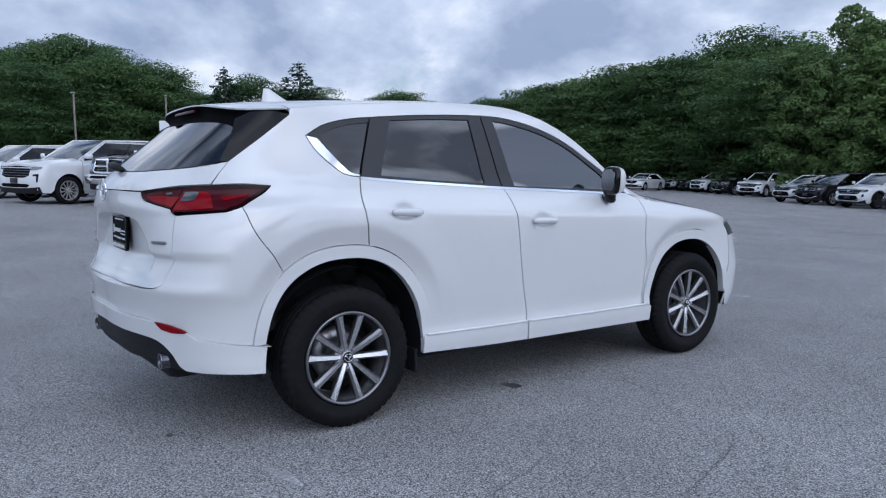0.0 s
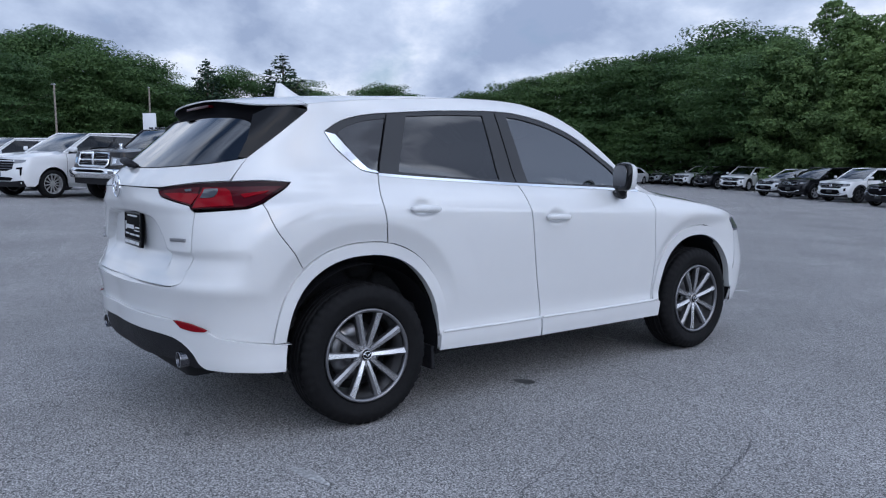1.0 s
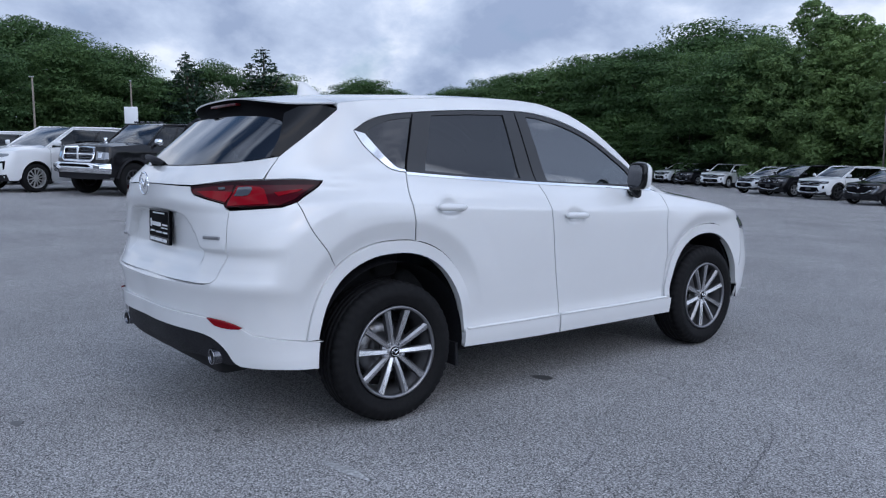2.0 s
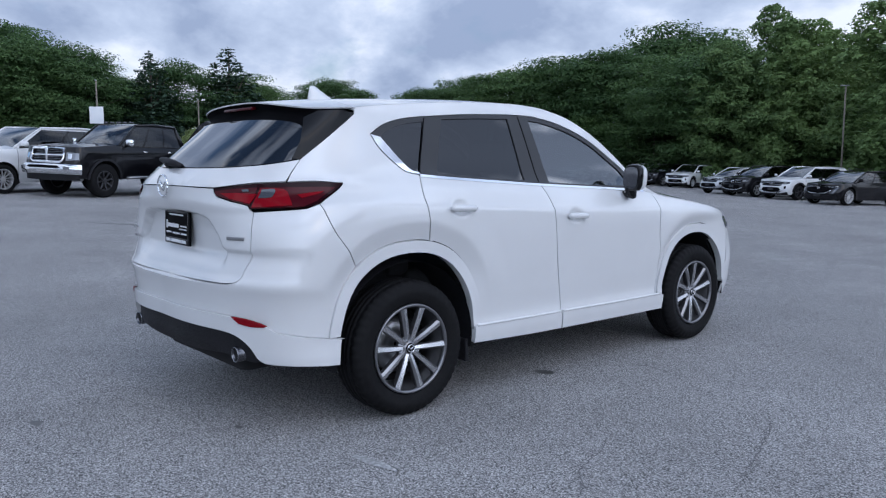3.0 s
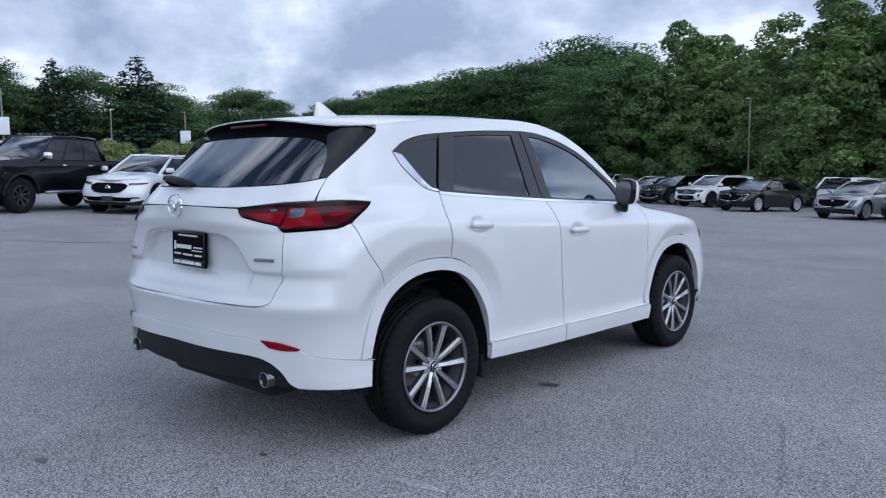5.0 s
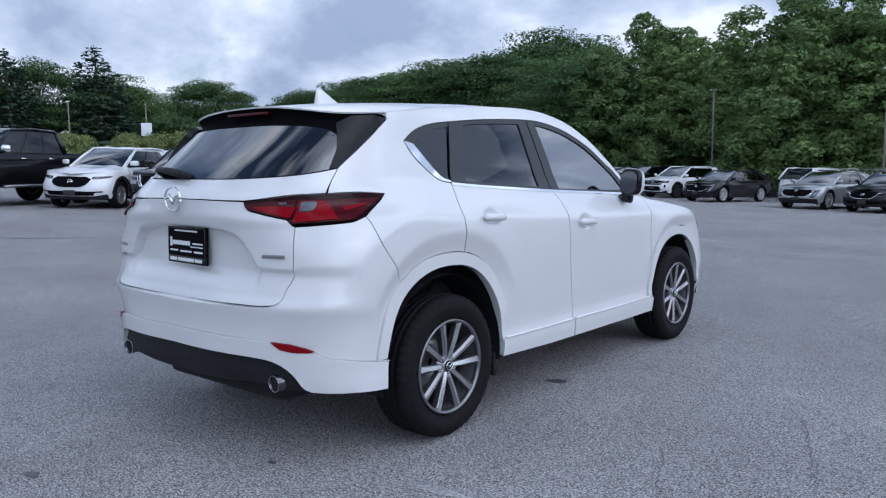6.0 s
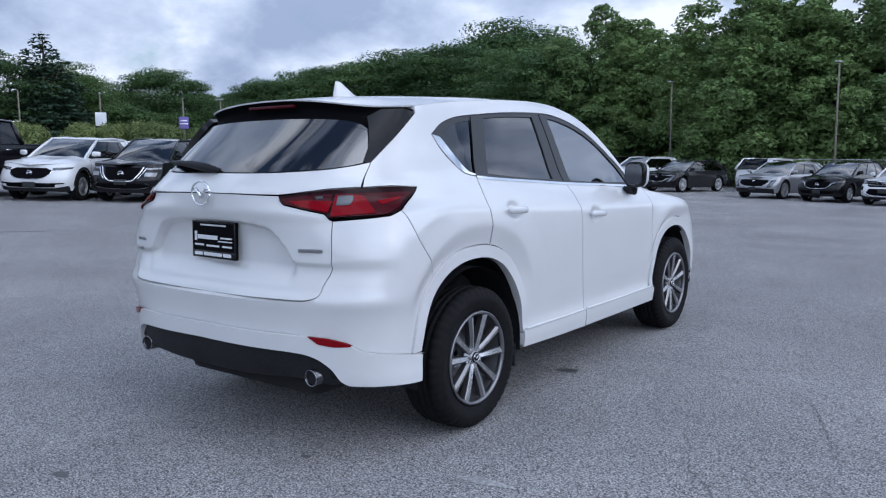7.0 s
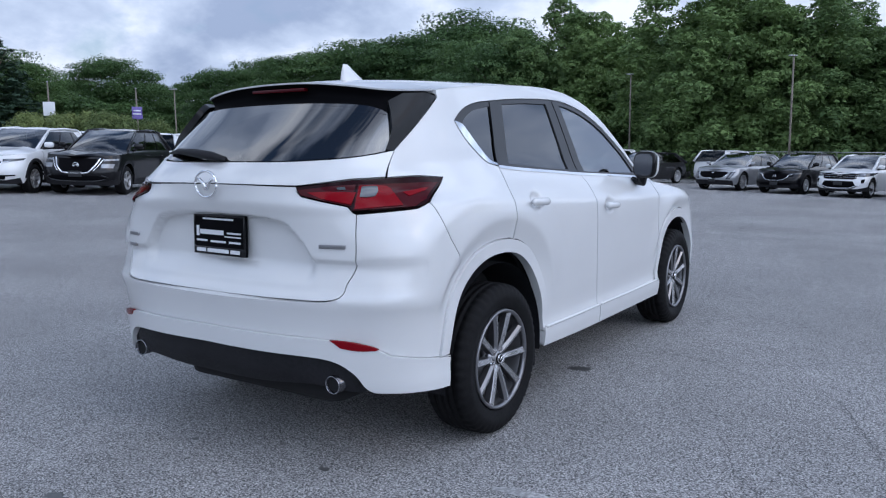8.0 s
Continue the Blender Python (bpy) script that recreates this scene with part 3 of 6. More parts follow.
def hero_width(y, z):
    zz = z - (belt(y) - 1.21) * step(0.8, 1.2, z)
    w = spline(zz, (.12, .30, .385, .405, .45, .6, .8, .95, 1.045, 1.072, 1.14, 1.2, 1.23, 1.4, 1.6, 1.66, 1.72),
               (.83, .876, .886, .885, .879, .891, .904, .912, .9085, .8965, .858, .812, .792, .728, .652, .622, .565))
    # slight flare of the wings, and a hollow with a clear edge that runs round the arch trims
    for cy, cz, a, b, e, edge, deep in ((0.005, 0.37, .505, .562, 2.3, 1.175, .036), (2.698, 0.36, .470, .525, 2.2, 1.135, .030)):
        r = (np.abs((y - cy) / a) ** e + np.abs((z - cz) / b) ** e) ** (1 / e)
        w = w + (0.012 * (1 - step(edge, edge + .33, r)) - deep * np.clip((edge - r) / (edge - 1), 0, 1)) * step(0.50, 0.80, z)
    return w


def hero_dent(x, y, z):
    """Number-plate recess, tailgate ledge and handle scoops."""
    d = np.zeros(np.shape(x) + (3,))
    back = y < -0.6
    ax = np.abs(x)
    top = spline(ax, (0, .2, .375, .45, .52, .7), (1.094, 1.090, 1.066, 1.0, .92, .915))
    rec = step(0, 0.013, top - z) * step(0.80, 0.90, z) * (1 - .70 * step(0.47, 0.53, ax))
    d[..., 1] += np.where(back, 0.046 * rec, 0)
    for cy, cz in ((0.345, 1.087), (1.305, 1.004)):
        r = np.hypot((y - cy) / 0.085, (z - cz - 0.004) / 0.050)
        d[..., 0] -= np.where(x > 0.6, 0.021 * (1 - step(0.35, 1.0, r)), 0)
    return d


hero = Shell(
    hero_width,
    lambda z: spline(z, (.12, .3, .45, .6, .7, .755, .775, .8, .9, 1.0, 1.08, 1.15, 1.22, 1.28, 1.32, 1.6, 1.74),
                     (-.80, -.86, -.90, -.905, -.915, -.925, -.915, -.90, -.888, -.890, -.905, -.928, -.928, -.878, -.838, -.50, -.36)),
    lambda z: spline(z, (.12, .9, 1.0, 1.11, 1.2, 1.35, 1.6, 1.74), (.42, .40, .45, .69, .95, .78, .45, .36)),
    lambda z: spline(z, (.12, .3, .45, .6, .75, .85, .92, 1.1, 1.74), (3.45, 3.56, 3.62, 3.64, 3.63, 3.59, 3.5, 3.2, 3.0)),
    lambda z: spline(z, (.12, .5, .8, 1.1, 1.74), (.66, .66, .76, .8, .6)),
    dent=hero_dent)

def bulged(q, z):
    """The tail below the tailgate, where the bumper stands out."""
    P, N0 = hero(q, z)
    k = 0.046 * np.clip(1 - (np.abs(P[:, 0]) / 0.70) ** 2, 0, 1) ** 1.3 * step(0.30, 0.46, z) * (P[:, 1] < -0.4)
    return P - np.stack([0 * k, k, 0 * k], 1), N0


RAIL = ((-.52, -.40, -.19, .1, .3, .63, 1.04, 1.26, 1.474, 1.69, 1.9, 2.1, 2.3), (1.56, 1.585, 1.617, 1.650, 1.666, 1.688, 1.699, 1.688, 1.640, 1.545, 1.398, 1.225, 1.10))
CROWN = ((-.60, -.50, -.19, .3, .8, 1.2, 1.4, 1.9, 2.4, 2.6), (1.652, 1.662, 1.692, 1.718, 1.733, 1.722, 1.676, 1.432, 1.125, 1.06))


def rail(y):
    return spline(y, *RAIL)


def rail_x(y):
    return hero_width(np.maximum(y, 0.0), rail(np.maximum(y, 0.0)))


def roof_z(x, y):
    lo, hi = rail(y), np.maximum(spline(y, *CROWN), rail(y) + 0.012)
    t = np.clip(np.abs(x) / rail_x(y), 0, 1)
    return lo + (hi - lo) * (1 - t ** 2.4)


def hood_edge(y):
    return spline(y, (2.1, 2.5, 3.0, 3.3, 3.5, 3.6), (1.135, 1.075, .985, .915, .86, .82))


def hood_z(x, y):
    w = np.maximum(hero.point(*np.array(hero.side([(float(v), float(hood_edge(v))) for v in np.ravel(y)])).T)[:, 0].reshape(np.shape(y)), 0.05)
    t = np.clip(np.abs(x) / w, 0, 1)
    return hood_edge(y) + 0.055 * (1 - t ** 3) + 0.012 * step(0.55, 0.7, t) * (1 - step(0.7, 0.95, t))


DLO_TOP = [(-.126, 1.481), (-.026, 1.535), (.112, 1.570), (.29, 1.589), (.626, 1.614), (1.041, 1.626), (1.258, 1.611), (1.474, 1.563), (1.69, 1.474), (1.901, 1.338), (1.99, 1.275), (2.14, 1.142)]
DLO_BOTTOM = [(2.14, 1.142), (1.88, 1.160), (1.578, 1.177), (1.074, 1.204), (.71, 1.228), (.344, 1.253), (.132, 1.271), (.07, 1.281), (.021, 1.304), (-.083, 1.402), (-.126, 1.481)]
LAMP_LOW = [(-.354, 1.233), (-.40, 1.198), (-.475, 1.159), (-.513, 1.138), (-.582, 1.116)]
SEAM_REAR = [(.135, .9165), (.112, 1.025), (.099, 1.167), (.132, 1.271)]
SEAM_MID = [(1.074, 1.204), (1.10, 1.078), (1.119, .914), (1.16, .642), (1.198, .465), (1.19, .398)]
SEAM_FRONT = [(2.215, 1.118), (2.222, 1.057), (2.214, .855), (2.236, .623), (2.212, .395)]
BUMP_SEAM = [(-.513, 1.138), (-.479, 1.026), (-.401, .916), (-.335, .8245)]


def arch_r(a, b, t0, t1):
    return ellipse_arc(0.005, 0.37, a, b, t0, t1, e=2.3)


def arch_f(a, b, t0, t1):
    return ellipse_arc(2.698, 0.36, a, b, t0, t1, e=2.2)


def arch_angle(y, a=.505):
    """Where the rear arch passes over y, in degrees."""
    u = (y - 0.005) / a
    return math.degrees(math.acos(math.copysign(abs(u) ** 1.15, u)))


MIRROR = (.926, 1.85, 1.232)


def build_hero():
    car = thing("suv", "pearl white compact crossover SUV with grey alloy wheels on the asphalt", "car")
    S, E = hero.side, hero.end

    def both(name, outline, material, label="", **kw):
        part(name, skin(hero, outline, **kw), material, car, label)
        part(name, skin(hero, outline, mirror=True, **kw), material, car, label)

    GAP = 0.0032
    # body side: pillars, rails and rear quarter
    side = [(2.19, 1.127)] + [(float(y), float(rail(y))) for y in np.linspace(2.12, -.18, 60)] + [(-.19, 1.600)]
    side += curve([(-.193, 1.585), (-.35, 1.468), (-.51, 1.352)], 4) + curve([(-.51, 1.352), (-.565, 1.29), (-.607, 1.240)], 3)[1:]
    side += curve([(-.607, 1.240), (-.48, 1.243), (-.354, 1.233)], 4)[1:] + curve(LAMP_LOW[:4], 3)[1:]
    side += curve(BUMP_SEAM, 4)[1:]
    side += arch_r(.505, .562, arch_angle(-.335), arch_angle(.135))[1:-1] + curve(SEAM_REAR, 4)
    side += curve(DLO_BOTTOM[6:], 4)[1:] + curve(DLO_TOP, 4)[1:]
    both("quarter_panel", S(side), WHITE, gap=0.014, shrink=GAP)
    # doors
    rear = curve(SEAM_REAR, 4) + curve(DLO_BOTTOM[3:7][::-1], 4)[1:] + curve(SEAM_MID, 4)[1:] + [(.9, .398), (.512, .405)] + arch_r(.505, .562, 5, arch_angle(.135))[1:-1]
    both("rear_door", S(rear), WHITE, gap=0.015, shrink=GAP)
    front = curve(SEAM_MID[::-1], 4) + curve(DLO_BOTTOM[:4][::-1], 4)[1:] + curve(SEAM_FRONT, 4) + [(1.7, .392)]
    both("front_door", S(front), WHITE, gap=0.018, shrink=GAP)
    # body-coloured sill cladding, split with the doors
    both("sill_cladding", S([(.508, .420), (.9, .413), (1.186, .411), (1.19, .36), (1.192, .300), (.9, .305), (.445, .322), (.450, .418)]), WHITE, gap=0.03, shrink=GAP, back=-0.022, depth=0.04)
    both("sill_cladding", S([(1.192, .411), (1.7, .404), (2.22, .405), (2.29, .390), (2.285, .290), (1.7, .295), (1.198, .300)]), WHITE, gap=0.03, shrink=GAP, back=-0.022, depth=0.04)
    for y0, y1 in ((.47, 1.182), (1.198, 2.26)):
        for sg in (1, -1):
            bm = bmesh.new()
            ys = np.linspace(y0, y1, 24)
            zs = np.interp(ys, (.47, .9, 1.186, 1.7, 2.26), (.419, .412, .410, .403, .401))
            tube(bm, [(sg * (x + .019), y, z) for x, y, z in zip(hero_width(ys, zs), ys, zs)], .0085, 8)
            part("sill_lip", bm, WHITE, car)
    # arch trims
    both("arch_trim", S(arch_r(.505, .562, 170.5, 4) + arch_r(.445, .497, 2, 169)), WHITE, gap=0.025, back=-0.012, depth=0.045, shrink=0.001)
    both("arch_trim", S(arch_f(.470, .525, 176, 8) + arch_f(.415, .457, 4, 178)), WHITE, gap=0.025, back=-0.012, depth=0.045, shrink=0.001)
    # front wing
    wing = curve(SEAM_FRONT[::-1], 4) + curve([(2.215, 1.118), (2.5, 1.068), (2.8, 1.02), (3.0, .978), (3.14, .945)], 4)[1:]
    wing += [(3.13, .90), (3.19, .82), (3.20, .70), (3.17, .56)] + arch_f(.470, .525, 22, 177)
    both("front_wing", S(wing), WHITE, gap=0.02, shrink=GAP)
    # nose
    low = S([(3.17, .54), (3.2, .70), (3.19, .82)]) + E([(.72, .80), (.62, .84), (.3, .86), (0, .865)], True)
    nose = low + [(2 * hero.nose - q, z) for q, z in low[::-1][1:]]
    base = S([(3.12, .30)]) + E([(.6, .26), (0, .25)], True)
    nose += [(2 * hero.nose - q, z) for q, z in base] + base[::-1][1:]
    grille = curve(E([(-.55, .74), (-.58, .62), (-.35, .46), (0, .44), (.35, .46), (.58, .62), (.55, .74), (0, .78)], True), 5, True)
    part("front_bumper", skin(hero, nose, gap=0.05, holes=[grille], shrink=GAP), WHITE, car)
    part("grille", skin(hero, grille, gap=0.05, back=0.015), GLOSS_BLACK, car)
    lamp = S([(3.13, .905), (3.20, .83)]) + E([(.72, .80), (.62, .84), (.64, .89)], True) + S([(3.3, .915)])
    both("headlamp", lamp, LENS, "smoked headlamp", gap=0.03, shrink=GAP)
    # bonnet, windscreen, roof
    ys = np.linspace(2.42, 3.53, 14)
    hood_side = [(float(hero.point(*np.array(hero.side([(y, float(hood_edge(y)))])).T)[0, 0]) - 0.004, y) for y in ys]
    part("bonnet", skin(field(hood_z), hood_side + [(-x, y) for x, y in hood_side[::-1]], gap=0.05, depth=0.02), WHITE, car)
    ys = np.linspace(1.365, 2.40, 22)
    w = [(float(rail_x(y)) - 0.055, y) for y in ys]
    part("windscreen", skin(field(roof_z), w + [(-x, y) for x, y in w[::-1]], gap=0.06, depth=0.004), CLEAR, car)
    # roof with its windscreen pillars in one
    w = [(float(rail_x(y)) - 0.0015, y) for y in np.linspace(-.185, 2.34, 64)] + [(float(rail_x(y)) - 0.050, y) for y in np.linspace(2.34, 1.40, 24)] + [(float(rail_x(1.365)) - .075, 1.362)]
    part("roof", skin(field(roof_z), w + [(-x, y) for x, y in w[::-1]], gap=0.035, depth=0.02), WHITE, car)
    ys = np.linspace(-.16, 1.30, 16)
    bm = bmesh.new()
    P, _ = field(lambda x, y: roof_z(x, y) - 0.03)(*np.meshgrid(np.linspace(-.54, .54, 13), ys))
    grid_faces(bm, P)
    part("headliner", bm, SEAT, car)
    # spoiler: white top; the underside down to the glass is black for trim and shadow together
    def lip(x):
        return spline(np.abs(x), (0, .3, .45, .55, .60, .645, .66), (-.512, -.500, -.462, -.405, -.335, -.215, -.195))
    xs = np.linspace(-.645, .645, 41)
    out = [(float(x), float(lip(x))) for x in xs]
    part("spoiler", skin(field(roof_z), [(.650, -.190), (-.650, -.190)] + out, gap=0.04, depth=0.007), WHITE, car)
    bm = bmesh.new()
    rows = []
    for t in np.linspace(0, 1, 7):
        row = []
        for x in xs:
            a = np.array([x * 0.985, lip(x) + 0.004, float(roof_z(np.array(x), np.array(lip(x)))) - 0.008])
            g = hero.point(*np.array(hero.end([(x * 0.95, 1.555 - 0.06 * abs(x / .64) ** 3)])).T)[0]
            b = g + np.array([0, 0.006, 0])
            p = a * (1 - t) + b * t
            p[1] += 0.045 * math.sin(math.pi * t)
            row.append(p)
        rows.append(row)
    grid_faces(bm, np.array(rows))
    part("spoiler_underside", bm, DARK_TRIM, car, "black trim and painted shadow under the spoiler")
    # glazing of the flanks
    q1 = curve([(-.05, 1.478), (.0, 1.508), (.11, 1.543), (.252, 1.562)], 3) + [(.146, 1.284)] + curve([(.146, 1.284), (.085, 1.304), (.01, 1.385), (-.05, 1.478)], 3)[1:-1]
    q2 = [(.268, 1.280), (.392, 1.578)] + curve([(.392, 1.578), (.65, 1.594), (.942, 1.602)], 4)[1:] + [(.958, 1.230), (.6, 1.252)]
    q3 = [(1.176, 1.212), (1.126, 1.600)] + curve([(1.126, 1.600), (1.258, 1.586), (1.474, 1.536), (1.69, 1.447), (1.88, 1.322), (1.96, 1.262), (2.04, 1.176)], 4)[1:] + [(1.6, 1.191)]
    dlo = curve(DLO_TOP, 4) + curve(DLO_BOTTOM, 4)[1:-1]
    both("window_trim", S(dlo), SATIN_BLACK, "satin black window frames", gap=0.04, holes=[S(q1), S(q2), S(q3)], back=0.005, depth=0.012)
    both("quarter_window", S(q1), TINT, "dark privacy glass", gap=0.05, back=0.010, depth=0)
    both("rear_door_window", S(q2), TINT, "dark privacy glass", gap=0.05, back=0.012, depth=0)
    both("front_door_window", S(q3), CLEAR, gap=0.05, back=0.012, depth=0)
    for lo, hi in (((1.074, 1.210), (1.036, 1.620)), ((.140, 1.280), (.262, 1.582))):
        line = [(lo[0] * (1 - t) + hi[0] * t, lo[1] * (1 - t) + hi[1] * t) for t in np.linspace(0, 1, 9)]
        both("door_gap", S(line + [(y + .007, z) for y, z in line[::-1]]), DARK_TRIM, gap=0.04, back=0.0035, depth=0.004)
    strip = curve(DLO_BOTTOM[:7], 4)
    both("chrome_strip", S(strip + [(y, z - 0.014) for y, z in strip[::-1]]), CHROME, "bright chrome belt strip", gap=0.03, back=-0.004, depth=0.01)
    tri = curve([(.132, 1.271), (.07, 1.281), (.021, 1.304), (-.083, 1.402), (-.126, 1.479)], 4) + curve([(-.07, 1.466), (.0, 1.382), (.075, 1.300), (.132, 1.281)], 4)
    both("chrome_kick", S(tri), CHROME, "bright chrome window corner", gap=0.03, back=-0.004, depth=0.01)
    # black blades beside the rear glass
    blade = [(-.193, 1.590), (-.35, 1.468), (-.51, 1.352)] 
    glass_side = E([(.655, 1.348), (.638, 1.42), (.600, 1.497), (.574, 1.54), (.60, 1.575)])
    qs, zs = np.array(S(curve(blade, 6)))[::-1].T

    def proud(q, z):
        """The flank, standing out towards the glass."""
        P, N0 = hero(q, z)
        return P + N0 * (0.034 * step(0.0, 0.10, np.interp(z, zs, qs) - q))[:, None], N0

    for mir in (False, True):
        part("pillar_blade", skin(proud, S(curve(blade, 4)) + glass_side, gap=0.03, depth=0.03, mirror=mir), BLADE, car, "black pillar blade")
    half = curve([(0, 1.314), (.323, 1.314), (.534, 1.325), (.612, 1.336), (.655, 1.350)], 4) + curve([(.638, 1.42), (.600, 1.500), (.50, 1.545), (.27, 1.562), (0, 1.566)], 4)
    full = E(half + [(-x, z) for x, z in half[::-1][1:-1]])
    part("rear_window", skin(hero, full, gap=0.05, back=0.004, depth=0), REAR_TINT, car, "dark rear glass reflecting cloud")
    # tailgate: upper panel and lower panel either side of the crease
    top = curve([(0, 1.308), (.323, 1.308), (.534, 1.318), (.626, 1.333), (.672, 1.350)], 4)
    upper = E(top) + S(curve([(-.512, 1.348), (-.567, 1.288), (-.610, 1.243)], 3)) + E(curve([(.618, 1.238), (.516, 1.222), (.445, 1.213)], 3) + [(.2, 1.2175), (0, 1.219)])
    upper += hero.mirrored(upper)[::-1][1:-1]
    part("tailgate_upper", skin(hero, upper, gap=0.03, shrink=0.0018), WHITE, car)
    lower = E([(0, 1.2165), (.2, 1.215), (.445, 1.208)] + [(.450, 1.186), (.468, 1.169), (.55, 1.150), (.648, 1.130), (.668, 1.107)] + curve([(.681, 1.10), (.6935, .924), (.6635, .832), (.623, .766), (.388, .756), (0, .750)], 5))
    lower += hero.mirrored(lower)[::-1][1:-1]
    part("tailgate_lower", skin(hero, lower, gap=0.010, shrink=0.0008), WHITE, car)
    # rear bumper and skirt
    line = E(curve([(0, .612), (.3, .609), (.598, .600), (.767, .563)], 4)) + S(curve([(-.722, .535), (-.6, .508), (-.40, .470)], 4))
    bump = E(curve([(0, .748), (.388, .754), (.625, .763), (.666, .830), (.696, .924), (.683, 1.10)], 5)) + S(curve(LAMP_LOW[3:][::-1], 3)) + S(curve(BUMP_SEAM, 4)[1:])
    bump += S(arch_r(.505, .562, arch_angle(-.335), 171)[1:]) + line[::-1]
    bump += hero.mirrored(bump)[::-1][1:-1]
    part("rear_bumper", skin(bulged, bump, gap=0.02, shrink=0.0012, depth=0.045), WHITE, car)
    low_edge = E(curve([(0, .535), (.3, .531), (.523, .525), (.618, .507), (.68, .462), (.717, .405), (.745, .385)], 4)) + S(curve([(-.62, .372), (-.446, .350)], 3))
    skirt = line[:-1] + S([(-.428, .474), (-.442, .352)]) + low_edge[::-1][1:]
    skirt += hero.mirrored(skirt)[::-1][1:-1]
    part("rear_skirt", skin(bulged, skirt, gap=0.025, shrink=0.001, back=-0.017, depth=0.04), WHITE, car)
    val = E(curve([(0, .533), (.3, .529), (.523, .523), (.618, .505), (.68, .460), (.717, .403)], 4) + curve([(.72, .385), (.66, .372), (.5, .398), (.25, .383), (0, .375)], 4))
    val += hero.mirrored(val)[::-1][1:-1]
    part("rear_valance", skin(bulged, val, gap=0.03, back=0.008, depth=0.05), PLASTIC, car, "black plastic rear valance")
    # dark sheet added behind the panels, as the shade in the seams; underbody
    lin = S(arch_r(.445, .497, 175, 5)) + S([(1.2, .31)]) + S(arch_f(.415, .457, 175, 5)) + S([(3.2, .40)]) + E([(0, .32)], True) + E([(0, .80)], True) + S([(3.1, .88), (2.3, 1.08), (1.1, 1.16), (.2, 1.22), (-.3, 1.24)]) + E([(0, 1.26), (0, .36)]) + S([(-.5, .37)])
    both("liner", lin, DARK, gap=0.05, back=0.060, depth=0)
    bm = bmesh.new()
    box(bm, (-.60, -.30, .265), (.60, 3.3, .42), 0.03)
    box(bm, (-.70, -.80, .40), (.70, -.40, .50), 0.03)
    box(bm, (-.78, .48, .26), (.78, 2.22, .40), 0.03)
    box(bm, (-.34, -.80, .300), (.58, -.40, .42), 0.05)
    part("underbody", bm, DARK, car)
    for cy in (0.0, 2.698):
        for sg in (1, -1):
            bm = bmesh.new()
            lathe(bm, [(0.45, 0.0), (0.45, 0.32)], 40, close=False, m=Matrix.Translation((0.555 if sg > 0 else -0.875, cy, .37)))
            lathe(bm, [(0.45, 0.0), (0.02, 0.0)], 40, close=False, m=Matrix.Translation((0.555 if sg > 0 else -0.555, cy, .37)))
            for f in [f for f in bm.faces if min(v.co.z for v in f.verts) < .26]:
                bm.faces.remove(f)
            part("wheel_well", bm, PLASTIC, car)
    # wheels
    for cy in (0.0, 2.698):
        wheel(car, pose(0.797, cy, 0.36, 12 if cy else -4))
        wheel(car, pose(-0.797, cy, 0.36, 30, 0, 180))
    # interior
    hero_inside(car)
    hero_fittings(car, S, E)
    # the tail stands a little skew to the flank
    for o in car.children_recursive:
        if o.data and "wheel" not in (o.parent.name.split(".")[0], o.parent.parent.name.split(".")[0] if o.parent.parent else "") and o.name.split(".")[0] not in ("number_plate", "plate_frame", "print_bar"):
            co = np.empty(len(o.data.vertices) * 3)
            o.data.vertices.foreach_get("co", co)
            co = co.reshape(-1, 3)
            co[:, 1] -= np.where(co[:, 0] < 0, 0.13 * (np.sqrt(co[:, 0] ** 2 + .0225) - .15), 0) * (1 - step(-.25, .6, co[:, 1]))
            o.data.vertices.foreach_set("co", co.ravel())
    return car


def hero_inside(car):
    for x in (-0.37, 0.37):
        for y in (1.28,):
            bm = bmesh.new()
            box(bm, (x - .25, y - .02, .58), (x + .25, y + .50, .74), 0.05, 3)
            box(bm, (x - .24, y - .18, .70), (x + .24, y - .02, 1.26), 0.06, 3, m=Matrix.Translation((0, y, .7)) @ Matrix.Rotation(radians(12), 4, "X") @ Matrix.Translation((0, -y, -.7)))
            box(bm, (x - .13, y - .30, 1.27), (x + .13, y - .20, 1.46), 0.045, 3)
            part("front_seat", bm, SEAT, car)
    bm = bmesh.new()
    box(bm, (-.62, .20, .56), (.62, .72, .74), 0.05, 3)
    box(bm, (-.62, .06, .70), (.62, .22, 1.24), 0.06, 3)
    for x in (-.38, 0, .38):
        box(bm, (x - .12, .04, 1.22), (x + .12, .13, 1.38), 0.04, 3)
    part("rear_bench", bm, SEAT, car)
    bm = bmesh.new()
    box(bm, (-.70, 1.95, .80), (.70, 2.40, 1.10), 0.06, 3)
    box(bm, (-.14, 1.30, .55), (.14, 2.05, .82), 0.04, 3)
    part("dashboard", bm, PLASTIC, car)
    bm = bmesh.new()
    ring = [(-.37 + .18 * math.cos(t), 1.84 + .05 * math.sin(t), 1.06 + .17 * math.sin(t)) for t in [2 * math.pi * i / 28 for i in range(29)]]
    tube(bm, ring, 0.014, 8)
    rod(bm, (-.37, 1.84, 1.06), (-.37, 2.0, .98), .03)
    box(bm, (-.53, 1.83, 1.045), (-.21, 1.86, 1.08), 0.01)
    part("steering_wheel", bm, PLASTIC, car)
    bm = bmesh.new()
    box(bm, (-.70, -.70, .50), (.70, 2.4, .56), 0.02)
    box(bm, (-.60, -.62, 1.10), (.60, .05, 1.12), 0.005)
    part("cabin_floor", bm, SEAT, car)


